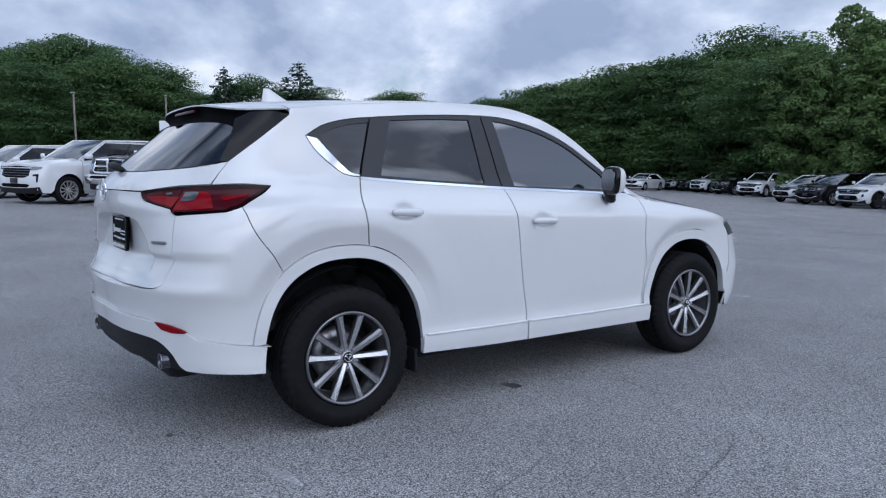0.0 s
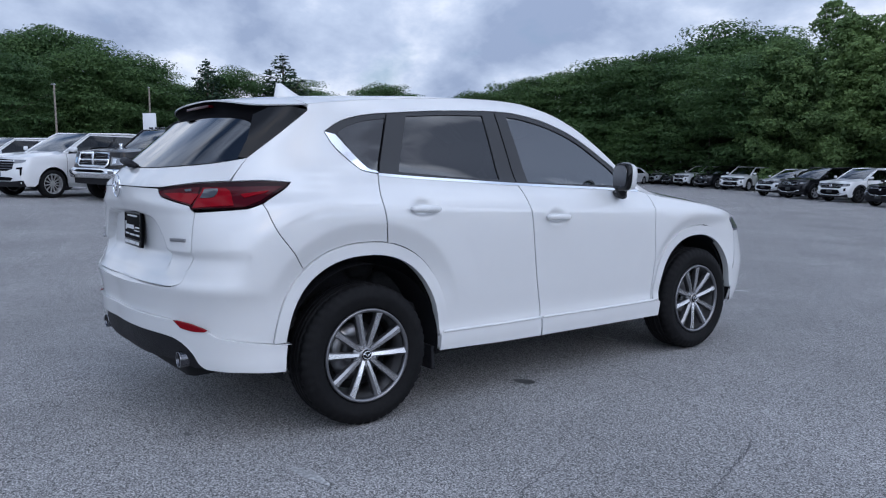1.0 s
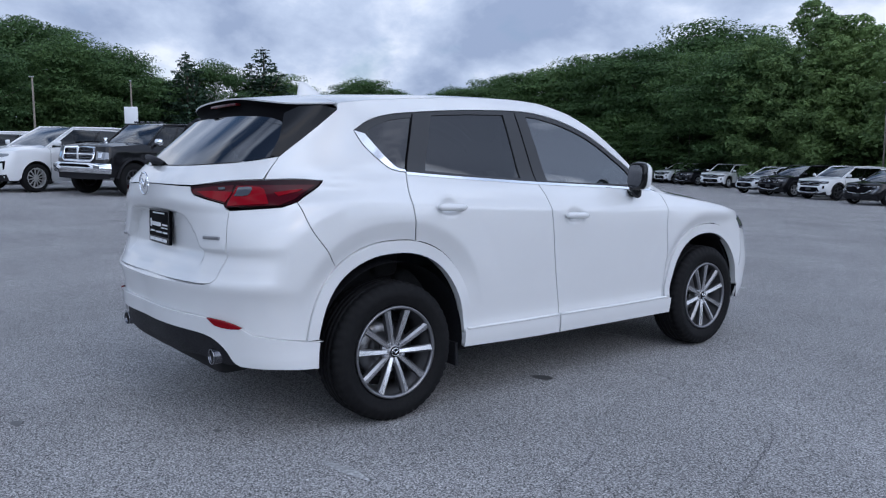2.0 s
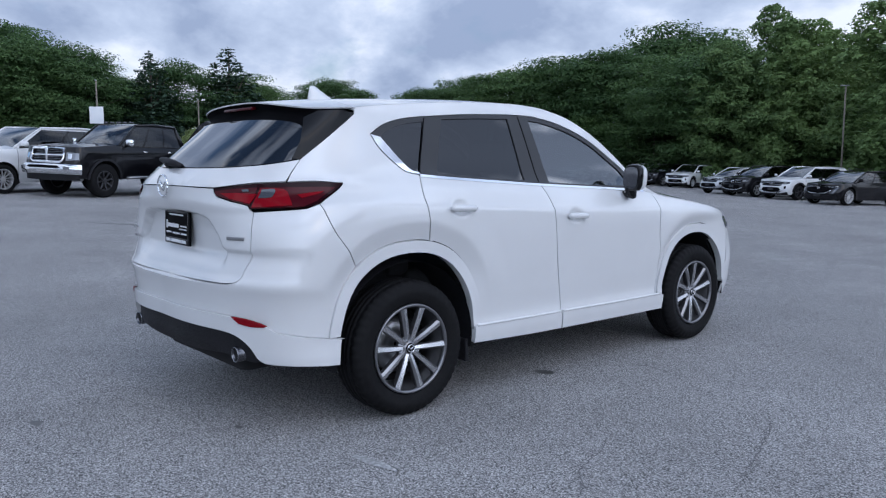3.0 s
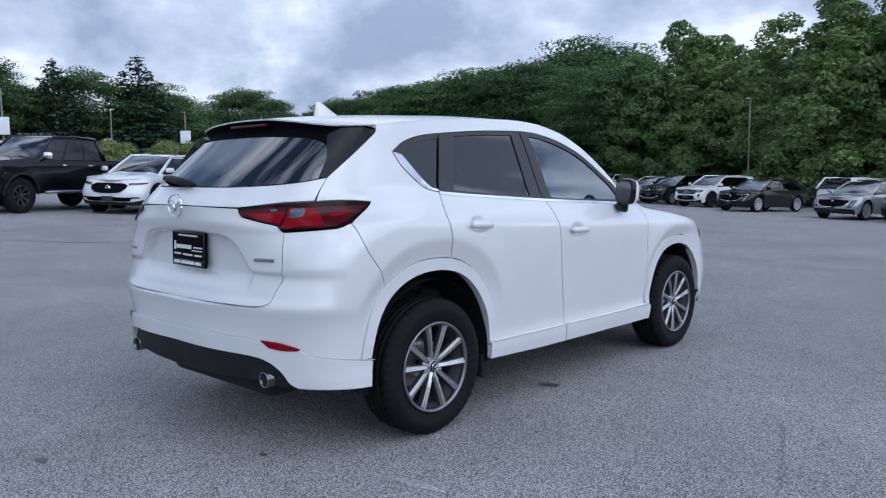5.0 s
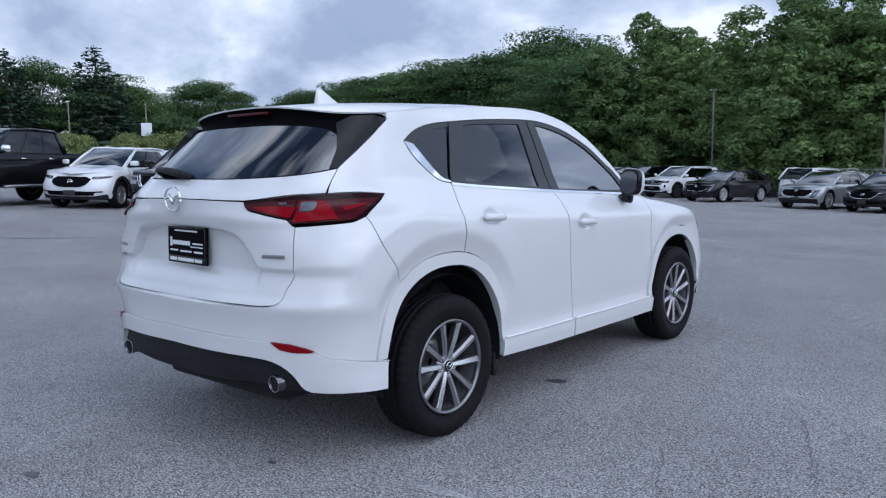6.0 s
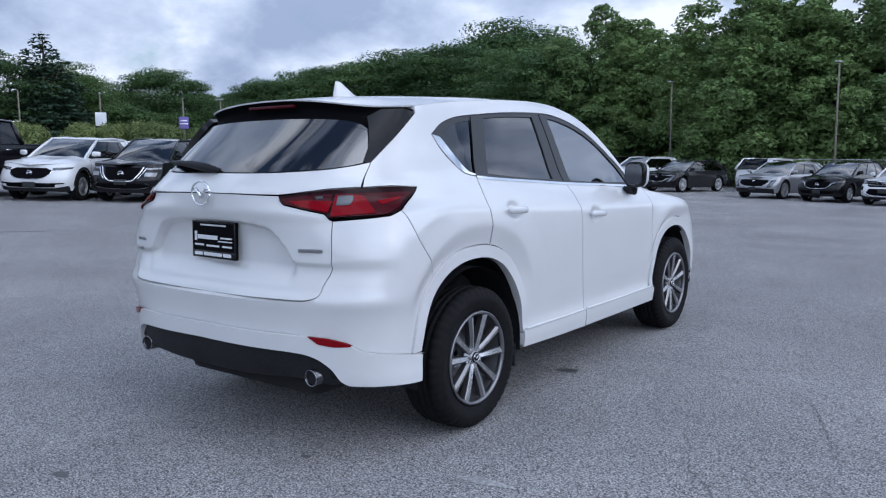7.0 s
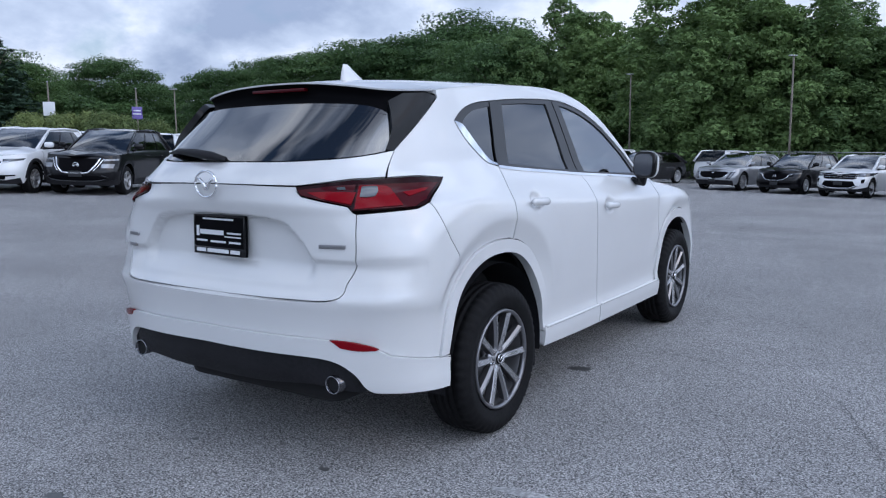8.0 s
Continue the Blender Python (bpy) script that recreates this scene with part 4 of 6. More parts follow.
def hero_fittings(car, S, E):
    # rear lamps: dark shell, red lower lens, clear unit
    for mir in (False, True):
        out = S(curve([(-.354, 1.233), (-.48, 1.240), (-.607, 1.238)], 4)) + E(curve([(.618, 1.233), (.516, 1.2185), (.442, 1.2095)], 3)) + E([(.442, 1.2075), (.449, 1.188), (.467, 1.171), (.55, 1.152), (.648, 1.132), (.664, 1.110)]) + S(curve(LAMP_LOW[::-1], 3))[1:]
        lamp = part("tail_lamp", skin(hero, out, gap=0.02, back=-0.006, depth=0.02, shrink=0.003, mirror=mir), RED_DARK, car, "dark red tail lamp with a clear unit")
        inner = E([(.455, 1.195), (.56, 1.209), (.640, 1.214), (.661, 1.130), (.55, 1.154), (.470, 1.174)])
        part("inner_lens", skin(hero, inner, gap=0.02, back=-0.008, depth=0.006, mirror=mir), RED_DEEP, lamp, "deep red inner lens")
        low = E([(.49, 1.184), (.56, 1.186), (.650, 1.180), (.659, 1.135), (.55, 1.158)])
        part("red_lens", skin(hero, low, gap=0.02, back=-0.0105, depth=0.006, mirror=mir), RED_LENS, lamp, "bright red lens")
        slot = E([(.585, 1.202), (.610, 1.205), (.616, 1.193), (.594, 1.191)])
        part("clear_slot", skin(hero, slot, gap=0.02, back=-0.0125, depth=0.006, mirror=mir), REVERSE, lamp, "smoked clear slot")
        deep = E([(.647, 1.214), (.70, 1.214)]) + S([(-.56, 1.213), (-.47, 1.214), (-.40, 1.212), (-.480, 1.168), (-.520, 1.146), (-.588, 1.124)]) + E([(.670, 1.116)])
        part("outer_lens", skin(hero, deep, gap=0.015, back=-0.008, depth=0.006, mirror=mir), RED_DEEP, lamp, "deep red outer lens")
        red = E([(.651, 1.208), (.69, 1.209), (.718, 1.205)]) + S([(-.618, 1.192), (-.630, 1.128)]) + E([(.674, 1.120)])
        part("red_lens", skin(hero, red, gap=0.015, back=-0.0105, depth=0.006, mirror=mir), RED_LENS, lamp, "bright red lens")
        strip = S([(-.585, 1.176), (-.50, 1.188), (-.46, 1.192), (-.485, 1.180), (-.575, 1.160)])
        part("light_strip", skin(hero, strip, gap=0.015, back=-0.0105, depth=0.006, mirror=mir), RED_LENS, lamp, "red light strip")
        clr = E(curve([(.658, 1.198), (.662, 1.204), (.692, 1.205), (.700, 1.198), (.712, 1.168), (.706, 1.160), (.676, 1.159), (.669, 1.165)], 3, True))
        part("reversing_lens", skin(hero, clr, gap=0.015, back=-0.0135, depth=0.006, mirror=mir), REVERSE, lamp, "smoked clear reversing lens")
        refl = E(curve([(.600, .603), (.68, .596), (.745, .580)], 3)) + S([(-.755, .568)]) + E(curve([(.76, .562), (.70, .560), (.64, .570)], 3))
        part("reflector", skin(bulged, refl, gap=0.02, back=-0.0205, depth=0.012, mirror=mir), RED_LENS, car, "red bumper reflector")
    # mud flaps ahead of the rear wheels
    for sg in (1, -1):
        bm = bmesh.new()
        box(bm, (sg * .78 - .07, .425, .205), (sg * .78 + .07, .448, .335), 0.008)
        part("mud_flap", bm, PLASTIC, car, "black plastic flap")
    # exhaust tips
    for x in (.597, -.597):
        bm = bmesh.new()
        lathe(bm, [(.034, .002), (.0375, .004), (.0375, .18), (.032, .18), (.032, .004)], 32, axis="z", m=Matrix.Translation((x, -.850, .410)) @ Matrix.Rotation(radians(-90), 4, "X"))
        tip = part("exhaust_tip", bm, TIP, car, "dark chrome exhaust tip")
        # dark disc added near the mouth, as the shade in the pipe
        bm = bmesh.new()
        bmesh.ops.create_circle(bm, cap_ends=True, segments=24, radius=.033, matrix=Matrix.Translation((x, -.838, .410)) @ Matrix.Rotation(radians(90), 4, "X"))
        part("pipe_inside", bm, DARK, tip)
        bm = bmesh.new()
        lathe(bm, [(.0335, .003), (.0345, 0), (.0372, 0), (.0384, .003), (.0375, .006)], 32, axis="z", m=Matrix.Translation((x, -.850, .410)) @ Matrix.Rotation(radians(-90), 4, "X"))
        part("tip_ring", bm, CHROME_DARK, tip, "chrome ring")
    # handles
    for y, z in ((0.345, 1.087), (1.305, 1.004)):
        for mir in (1, -1):
            bm = bmesh.new()
            pts = []
            for t in np.linspace(-.095, .095, 11):
                p = hero.point(np.array([y + t]), np.array([z - 0.002]))[0]
                base = float(hero_width(np.array(y + t), np.array(z)))
                pts.append((mir * (base + 0.016 + 0.012 * (1 - (t / .095) ** 2)), y + t, z - 0.04 * t))
            tube(bm, pts, [0.009] + [0.0165] * 9 + [0.009], 12, flat=1.15)
            part("door_handle", bm, WHITE, car)
    # mirrors: black housing, white cap, glass turned towards the driver
    def squashed(c, p):
        return math.copysign(abs(c) ** p, c)

    for sg in (1, -1):
        at = pose(sg * MIRROR[0], MIRROR[1], MIRROR[2], -4, 0, sg * -12)
        bm = bmesh.new()
        for v in bmesh.ops.create_uvsphere(bm, u_segments=28, v_segments=16, radius=1)["verts"]:
            c = v.co
            v.co = Vector((.082 * squashed(c.x, .6), (.085 if c.y > 0 else .014) * squashed(c.y, .8), .088 * squashed(c.z, .6)))
        bmesh.ops.transform(bm, matrix=at, verts=bm.verts)
        body = part("door_mirror", bm, GLOSS_BLACK, car, "black door mirror with a white cap")
        bm = bmesh.new()
        for v in bmesh.ops.create_uvsphere(bm, u_segments=28, v_segments=16, radius=1)["verts"]:
            c = v.co
            v.co = Vector((.086 * squashed(c.x, .6), max(.022, .091 * squashed(c.y, .8)), .003 + .091 * squashed(c.z, .6)))
        bmesh.ops.transform(bm, matrix=at, verts=bm.verts)
        part("mirror_cap", bm, WHITE, body, "white mirror cap")
        bm = bmesh.new()
        ring = [bm.verts.new((.068 * squashed(math.cos(t), .6), -.0155, .072 * squashed(math.sin(t), .6))) for t in [2 * math.pi * i / 36 for i in range(36)]]
        f = bm.faces.new(ring)
        bmesh.ops.extrude_face_region(bm, geom=[f])
        bmesh.ops.translate(bm, vec=(0, .004, 0), verts=ring)
        bmesh.ops.recalc_face_normals(bm, faces=bm.faces)
        bmesh.ops.transform(bm, matrix=at, verts=bm.verts)
        part("mirror_glass", bm, CHROME_DARK, body, "mirror glass", smooth=False)
        bm = bmesh.new()
        tube(bm, [(sg * .83, MIRROR[1] + .06, 1.125), (sg * .90, MIRROR[1] + .04, MIRROR[2] - .115), (sg * (MIRROR[0] - .02), MIRROR[1] + .02, MIRROR[2] - .06)], [.030, .034, .042], 12, flat=0.9)
        part("mirror_base", bm, GLOSS_BLACK, body)
    # roof fin
    bm = bmesh.new()
    rows = []
    for t in np.linspace(0, 1, 8):
        h = t
        y0, y1 = -.075 + 0.02 * h, .165 - 0.185 * h ** 0.8
        w = 0.034 * (1 - h) ** 0.7 + 0.004
        row = []
        for a in np.linspace(0, 2 * math.pi, 21)[:-1]:
            ca, sa = math.cos(a), math.sin(a)
            y = (y0 + y1) / 2 + (y1 - y0) / 2 * ca
            row.append((w * sa * (1 - 0.5 * max(ca, 0)), y, 1.690 + 0.098 * h))
        rows.append(row + row[:1])
    grid_faces(bm, np.array(rows))
    bm.faces.new([v for v in bm.verts][-21:-1])
    bmesh.ops.remove_doubles(bm, verts=bm.verts, dist=1e-5)
    part("shark_fin_antenna", bm, WHITE, car)
    # high brake lamp under the lip
    bm = bmesh.new()
    box(bm, (-.165, -.512, 1.618), (.165, -.48, 1.634), 0.005)
    part("brake_lamp", bm, RED_DEEP, car, "dark red high brake lamp")
    # rear wiper
    bm = bmesh.new()
    tube(bm, [(.015, -.850, 1.318), (-.06, -.866, 1.334), (-.18, -.850, 1.348), (-.32, -.800, 1.355), (-.46, -.728, 1.346)], [.016, .026, .024, .018, .008], 10, flat=0.75)
    part("rear_wiper", bm, PLASTIC, car)
    # winged badge on the tailgate
    bm = bmesh.new()
    wing_badge(bm, 0.060, 0)
    bmesh.ops.transform(bm, matrix=Matrix.Translation((0, -.946, 1.216)) @ Matrix.Rotation(radians(-90), 4, "Z"), verts=bm.verts)
    part("tail_badge", bm, CHROME, car, "chrome winged oval badge")
    # dealer plate: white print on black
    pl = pose(-.020, -.864, .990, -2, 0, -1) @ Matrix.Diagonal((1.09, 1, 1.07, 1))
    bm = bmesh.new()
    box(bm, (-.157, -.010, -.083), (.157, 0.006, .083), 0.004)
    bmesh.ops.transform(bm, matrix=pl, verts=bm.verts)
    plate = part("number_plate", bm, DARK_TRIM, car, "black dealer plate with white print")
    for lo, hi in (((-.157, -.0135, .074), (.157, -.006, .083)), ((-.157, -.0135, -.083), (.157, -.006, -.050)), ((-.157, -.0135, -.05), (-.149, -.006, .074)), ((.149, -.0135, -.05), (.157, -.006, .074))):
        bm = bmesh.new()
        box(bm, lo, hi, .002)
        bmesh.ops.transform(bm, matrix=pl, verts=bm.verts)
        part("plate_frame", bm, GLOSS_BLACK, plate)
    # the print: a large name over an underline, a line of small words, the frame's own line below, a small line above
    bars = [(-.140, -.124, -.008, .034), (-.118, .028, 0, .019), (.034, .132, -.008, -.003), (.050, .132, .006, .013)]
    bars += [(-.140, -.074, -.030, -.022), (-.052, .040, -.032, -.024), (.062, .130, -.032, -.024), (-.098, .088, .061, .068)]
    for x0, x1, z0, z1 in bars:
        bm = bmesh.new()
        box(bm, (x0, -.0125, z0), (x1, -.0095, z1))
        bmesh.ops.transform(bm, matrix=pl, verts=bm.verts)
        part("print_bar", bm, PLATE_WHITE, plate, smooth=False)
    for x0, x1 in ((-.138, -.080), (-.070, .062), (.072, .128)):
        bm = bmesh.new()
        box(bm, (x0, -.0150, -.073), (x1, -.0130, -.058))
        bmesh.ops.transform(bm, matrix=pl, verts=bm.verts)
        part("print_bar", bm, PLATE_WHITE, plate, smooth=False)
    # model badges
    for x0, x1, z0, z1 in ((.545, .655, .966, .980), (-.66, -.57, .95, .985), (-.66, -.60, .90, .93)):
        a = hero.point(*np.array(E([(x0, (z0 + z1) / 2)])).T)[0]
        b = hero.point(*np.array(E([(x1, (z0 + z1) / 2)])).T)[0]
        bm = bmesh.new()
        d = Vector(b - a)
        m = Matrix.Translation(Vector(a)) @ Matrix.Rotation(math.atan2(d.y, d.x), 4, "Z")
        box(bm, (0, -.008, -.008), (d.length, .004, .008), 0.002)
        bmesh.ops.transform(bm, matrix=m, verts=bm.verts)
        part("model_badge", bm, STEEL, car, "small grey model badge")


build_hero()

# ---- parked vehicles ----
PAINTS = {
    "white": paint("white car paint", (0.74, 0.75, 0.76)),
    "black": paint("black car paint", (0.003, 0.003, 0.0045), 0.0, 0.4, 0.75, 0.1),
    "silver": paint("silver car paint", (0.34, 0.35, 0.37), 0.4),
    "grey": paint("dark grey car paint", (0.012, 0.013, 0.016), 0.2, 0.4, 0.8, 0.2),
    "pale": paint("pale silver car paint", (0.56, 0.58, 0.60), 0.3),
}
WIN = glass("parked car glass", (0.10, 0.115, 0.12), 0.05)
SCREEN = glass("parked windscreen glass", (0.18, 0.20, 0.21), 0.17)
WHEELS = {}


def far_wheel(parent, at, radius, wide, rim, spokes, alloy):
    key = (radius, rim, spokes, alloy.name)
    if key not in WHEELS:
        w = wide / 2
        f = w - 0.01
        bm = bmesh.new()
        lathe(bm, [(rim, -w + .02), (rim + .03, -w), (radius - .04, -w), (radius - .008, -w + .02), (radius, -w + .05), (radius, w - .05), (radius - .008, w - .02), (radius - .04, w), (rim + .03, w), (rim, w - .02)], 40)
        tyre = part("tyre", bm, RUBBER, None)
        bm = bmesh.new()
        lathe(bm, [(rim + .004, f), (rim - .012, f + .002), (rim - .03, f - .05), (rim - .03, -w + .02), (rim, -w + .02)], 36)
        lathe(bm, [(.0005, f - .01), (.06, f - .014), (.07, f - .04)], 16, close=False)
        for s in range(spokes):
            t = 2 * math.pi * s / spokes
            m = Matrix.Rotation(t, 4, "X")
            hw = min(.026, .14 / spokes)
            pts = [(f - .035, .05, -hw), (f - .035, .05, hw), (f - .005, rim - .01, hw * 1.3), (f - .005, rim - .01, -hw * 1.3)]
            a = [bm.verts.new(m @ Vector((x, z, y))) for x, y, z in pts]
            b = [bm.verts.new(m @ Vector((x - .03, z, y))) for x, y, z in pts]
            bm.faces.new(a)
            bm.faces.new(b[::-1])
            for i in range(4):
                bm.faces.new((a[i], b[i], b[(i + 1) % 4], a[(i + 1) % 4]))
        rimo = part("rim", bm, alloy, None, smooth=False)
        bm = bmesh.new()
        lathe(bm, [(.0005, -.02), (rim - .02, -.02), (rim - .02, -.03), (.0005, -.03)], 24)
        disc = part("brake_disc", bm, DARK, None)
        WHEELS[key] = tuple(o.data for o in (tyre, rimo, disc))
        for o in (tyre, rimo, disc):
            bpy.data.objects.remove(o)
    hub = new("wheel")
    hub.parent = parent
    hub.matrix_local = at
    for name, me in zip(("tyre", "rim", "brake_disc"), WHEELS[key]):
        o = new(name, me)
        o.parent = hub
    return hub


def sheet(bm, a, b, c, d, bulge=(0, 0, 0), n=6, m=6):
    """A four-cornered sheet a-b-c-d, bowed in the middle."""
    a, b, c, d, g = (np.array(v, float) for v in (a, b, c, d, bulge))
    P = [[(a * (1 - u) + b * u) * (1 - v) + (d * (1 - u) + c * u) * v + g * 16 * u * (1 - u) * v * (1 - v) for u in np.linspace(0, 1, n + 1)] for v in np.linspace(0, 1, m + 1)]
    P = np.array(P)
    n = np.cross(P[m // 2, n // 2 + 1] - P[m // 2, n // 2], P[m // 2 + 1, n // 2] - P[m // 2, n // 2])
    if np.dot(n, P.mean((0, 1)) - np.array([0, 1.2, 0.9])) < 0:
        P = P[:, ::-1]
    grid_faces(bm, P)


def patch(bm, a, b, c, d, bulge, uv, n=6, m=6, thick=0.0):
    """Part of a bowed four-cornered sheet, between four (u, v) corners; thick: towards the inside."""
    a, b, c, d, g = (np.array(v, float) for v in (a, b, c, d, bulge))
    q = [np.array(v, float) for v in uv]
    P = []
    for t in np.linspace(0, 1, m + 1):
        row = []
        for s in np.linspace(0, 1, n + 1):
            u, v = (q[0] * (1 - s) + q[1] * s) * (1 - t) + (q[3] * (1 - s) + q[2] * s) * t
            row.append((a * (1 - u) + b * u) * (1 - v) + (d * (1 - u) + c * u) * v + g * 16 * u * (1 - u) * v * (1 - v))
        P.append(row)
    P = np.array(P)
    i, j = m // 2, n // 2
    nn = np.cross(P[i, j + 1] - P[i, j], P[i + 1, j] - P[i, j])
    if np.dot(nn, P.mean((0, 1)) - np.array([0, 1.2, 0.9])) < 0:
        P = P[:, ::-1]
        nn = -nn
    grid_faces(bm, P)
    if thick:
        nn = nn / np.linalg.norm(nn)
        if thick < 0:
            grid_faces(bm, P - nn * thick)
            rim = P - nn * thick
        else:
            rim = P - nn * thick
        edge_in = np.concatenate([P[0], P[1:, -1], P[-1, ::-1][1:], P[::-1, 0][1:]])
        edge_out = np.concatenate([rim[0], rim[1:, -1], rim[-1, ::-1][1:], rim[::-1, 0][1:]])
        grid_faces(bm, np.array([edge_in, edge_out]))


def parked(name, label, category, colour, at, wb=2.75, fo=0.92, ro=0.98, wide=1.88, high=1.70, belt_z=1.05, hood_z0=1.02, hood_z1=0.88,
           cowl=None, roof_f=None, roof_r=0.0, tail=None, tyre=0.36, rim=0.235, spokes=10, alloy=None, clear=0.24, bed=False, nose=None, blunt=0.0,
           clad=False, roof_colour=None, group="parked vehicles"):
    """A parked vehicle: rear axle at y = 0, nose at +y. nose(car, shell, E, half-width) adds its face."""
    car = thing(name, label, category, group, at)
    pt = PAINTS[colour]
    roof_pt = PAINTS[roof_colour or colour]
    alloy = alloy or SILVERY
    cowl = cowl if cowl is not None else wb - 0.45
    roof_f = roof_f if roof_f is not None else cowl - 0.92
    hw = wide / 2
    end = -ro + 0.12
    tail = tail if tail is not None else end
    top = max(belt_z, hood_z0) + 0.02

    def width(y, z):
        w = spline(z, (.15, clear + .02, clear + .18, .7 * belt_z, .85 * belt_z, belt_z, top + .1), (hw - .09, hw - .055, hw - .03, hw - .004, hw, hw - .05, hw - .12))
        for cy in (0.0, wb):
            r = np.hypot(y - cy, z - tyre)
            w = w + 0.02 * (1 - step(tyre + .06, tyre + .20, r))
        return w

    sh = Shell(width, lambda z: -ro + 0.10 * step(.6, 1.2, z) + .06 * (1 - step(.2, .5, z)), lambda z: .35 + 0 * z,
               lambda z: wb + fo - (.20 - .12 * blunt) * step(.62 * hood_z1, 1.05 * hood_z1, z) - .08 * (1 - step(.2, .5, z)), lambda z: .55 - .25 * blunt + 0 * z, n=3.2, nf=2.8 + blunt, y0=.3, y1=wb - .5, z1=top + .15, k=60)

    def edge(y):
        return float(spline(y, (-ro, cowl - .05, cowl + .1, wb + .25 * fo, wb + fo), (belt_z + .02, belt_z, hood_z0, (hood_z0 * .62 + hood_z1 * .38), hood_z1)))

    S, E = sh.side, sh.end
    R = tyre + .055
    arch = lambda cy: ellipse_arc(cy, tyre + .01, R, R + .01, 180, 0, 12)
    up = [(y, edge(y)) for y in np.linspace(-ro + .12, wb + fo - .32, 16)]
    out = E([(0, clear + .08)]) + S([(-R - .12, clear + .06)] + arch(0.0) + [(R + .05, clear), (wb - R - .05, clear)] + arch(wb) + [(wb + R + .08, clear + .03)]) + E([(0, clear + .02), (0, edge(wb + fo))], True) + E([(hw * .45, edge(wb + fo) + .02)], True) + S(up[::-1]) + E([(hw * .5, edge(-ro)), (0, edge(-ro))])
    a = skin(sh, out, gap=.09, depth=.02)
    me = bpy.data.meshes.new("half")
    a.to_mesh(me)
    b = bmesh.new()
    b.from_mesh(me)
    flip_x(b)
    b.to_mesh(me)
    b.free()
    a.from_mesh(me)
    part("body", a, pt, car)
    if clad:
        for cy in (0.0, wb):
            ring = S(ellipse_arc(cy, tyre + .01, R + .07, R + .08, 178, 2, 12) + ellipse_arc(cy, tyre + .01, R, R + .01, 2, 178, 12))
            for mir in (False, True):
                part("arch_cladding", skin(sh, ring, gap=.06, back=-.012, depth=.03, mirror=mir), PLASTIC, car, "black plastic arch cladding")
        sill = S([(R + .02, clear + .16), (wb - R - .02, clear + .16), (wb - R - .02, clear), (R + .02, clear)])
        for mir in (False, True):
            part("sill_cladding", skin(sh, sill, gap=.09, back=-.010, depth=.03, mirror=mir), PLASTIC, car, "black plastic sill")
    # bonnet
    ys = np.linspace(cowl - .05, wb + fo - .05, 9)
    P = []
    for y in ys:
        zz = min(edge(y), edge(wb + fo - .32)) if y > wb + fo - .32 else edge(y)
        w = float(sh.point(*np.array(S([(min(y, wb + fo - .06), min(edge(y), top))])).T)[0, 0])
        P.append([(x * w, y, edge(y) + .05 * (1 - abs(x) ** 3) * (1 - .6 * step(wb + .3 * fo, wb + fo, y)) + .015 * (1 if .3 < abs(x) < .7 else 0)) for x in np.linspace(-1, 1, 15)])
    bm = bmesh.new()
    grid_faces(bm, np.array(P))
    part("bonnet", bm, pt, car)
    # cabin
    bx, rx = hw - .075, hw - .28
    zr = high - .05
    zb = belt_z
    Af, Ar = (bx - .08, cowl + .05, edge(cowl)), (bx, tail, zb + .03)
    Rf, Rr = (rx, roof_f, zr - .03), (rx - .02, roof_r, zr - .02)
    M = lambda p: (-p[0], p[1], p[2])
    front = (M(Af), Af, Rf, M(Rf), (0, .07, .05))
    bm = bmesh.new()
    patch(bm, *front, ((.033, .02), (.967, .02), (.967, .985), (.033, .985)), n=12)
    part("windscreen", bm, SCREEN, car)
    bm = bmesh.new()
    patch(bm, *front, ((0, 0), (.036, 0), (.036, 1), (0, 1)), n=2, thick=.02)
    part("windscreen_frame", bm, pt if colour != "black" else GLOSS_BLACK, car)
    bm = bmesh.new()
    patch(bm, *front, ((.964, 0), (1, 0), (1, 1), (.964, 1)), n=2, thick=.02)
    part("windscreen_frame", bm, pt if colour != "black" else GLOSS_BLACK, car)
    bm = bmesh.new()
    patch(bm, *front, ((.04, -.01), (.96, -.01), (.96, .035), (.04, .035)), n=8, m=2, thick=.02)
    part("cowl_panel", bm, PLASTIC, car)
    for sg in (1, -1):
        k = (lambda p: p) if sg > 0 else M
        flank = (k(Af), k(Ar), k(Rr), k(Rf), (sg * .025, 0, .012))
        u0, u1, u2, v1 = .045, (.97 if bed else .91), (.96 if bed else .80), .905
        bm = bmesh.new()
        patch(bm, *flank, ((u0, .01), (u1, .01), (u2, v1), (u0 * .8, v1)), n=12)
        part("side_window", bm, WIN, car)
        bm = bmesh.new()
        patch(bm, *flank, ((0, 0), (u0, 0), (u0 * .8, 1), (0, 1)), n=2, thick=.03)
        patch(bm, *flank, ((0, v1), (1, v1), (1, 1), (0, 1)), n=12, m=2, thick=.03)
        patch(bm, *flank, ((u1, 0), (1, 0), (1, 1), (u2, v1)), n=4, thick=.03)
        tube(bm, [k(Af), k(tuple(np.array(Af) * .5 + np.array(Rf) * .5 + [.004, .012, .012])), k(Rf)], [.022, .020, .024], 8)
        tube(bm, [k(Rf), k(((Rf[0] + Rr[0]) / 2 + .012, (Rf[1] + Rr[1]) / 2, zr + .012)), k(Rr)], [.030, .034, .040], 8)
        tube(bm, [k(Rr), k(tuple((np.array(Rr) + np.array(Ar)) / 2)), k(Ar)], [.040, .06, .07], 8)
        part("pillar", bm, roof_pt if colour != "silver" else pt, car)
        bm = bmesh.new()
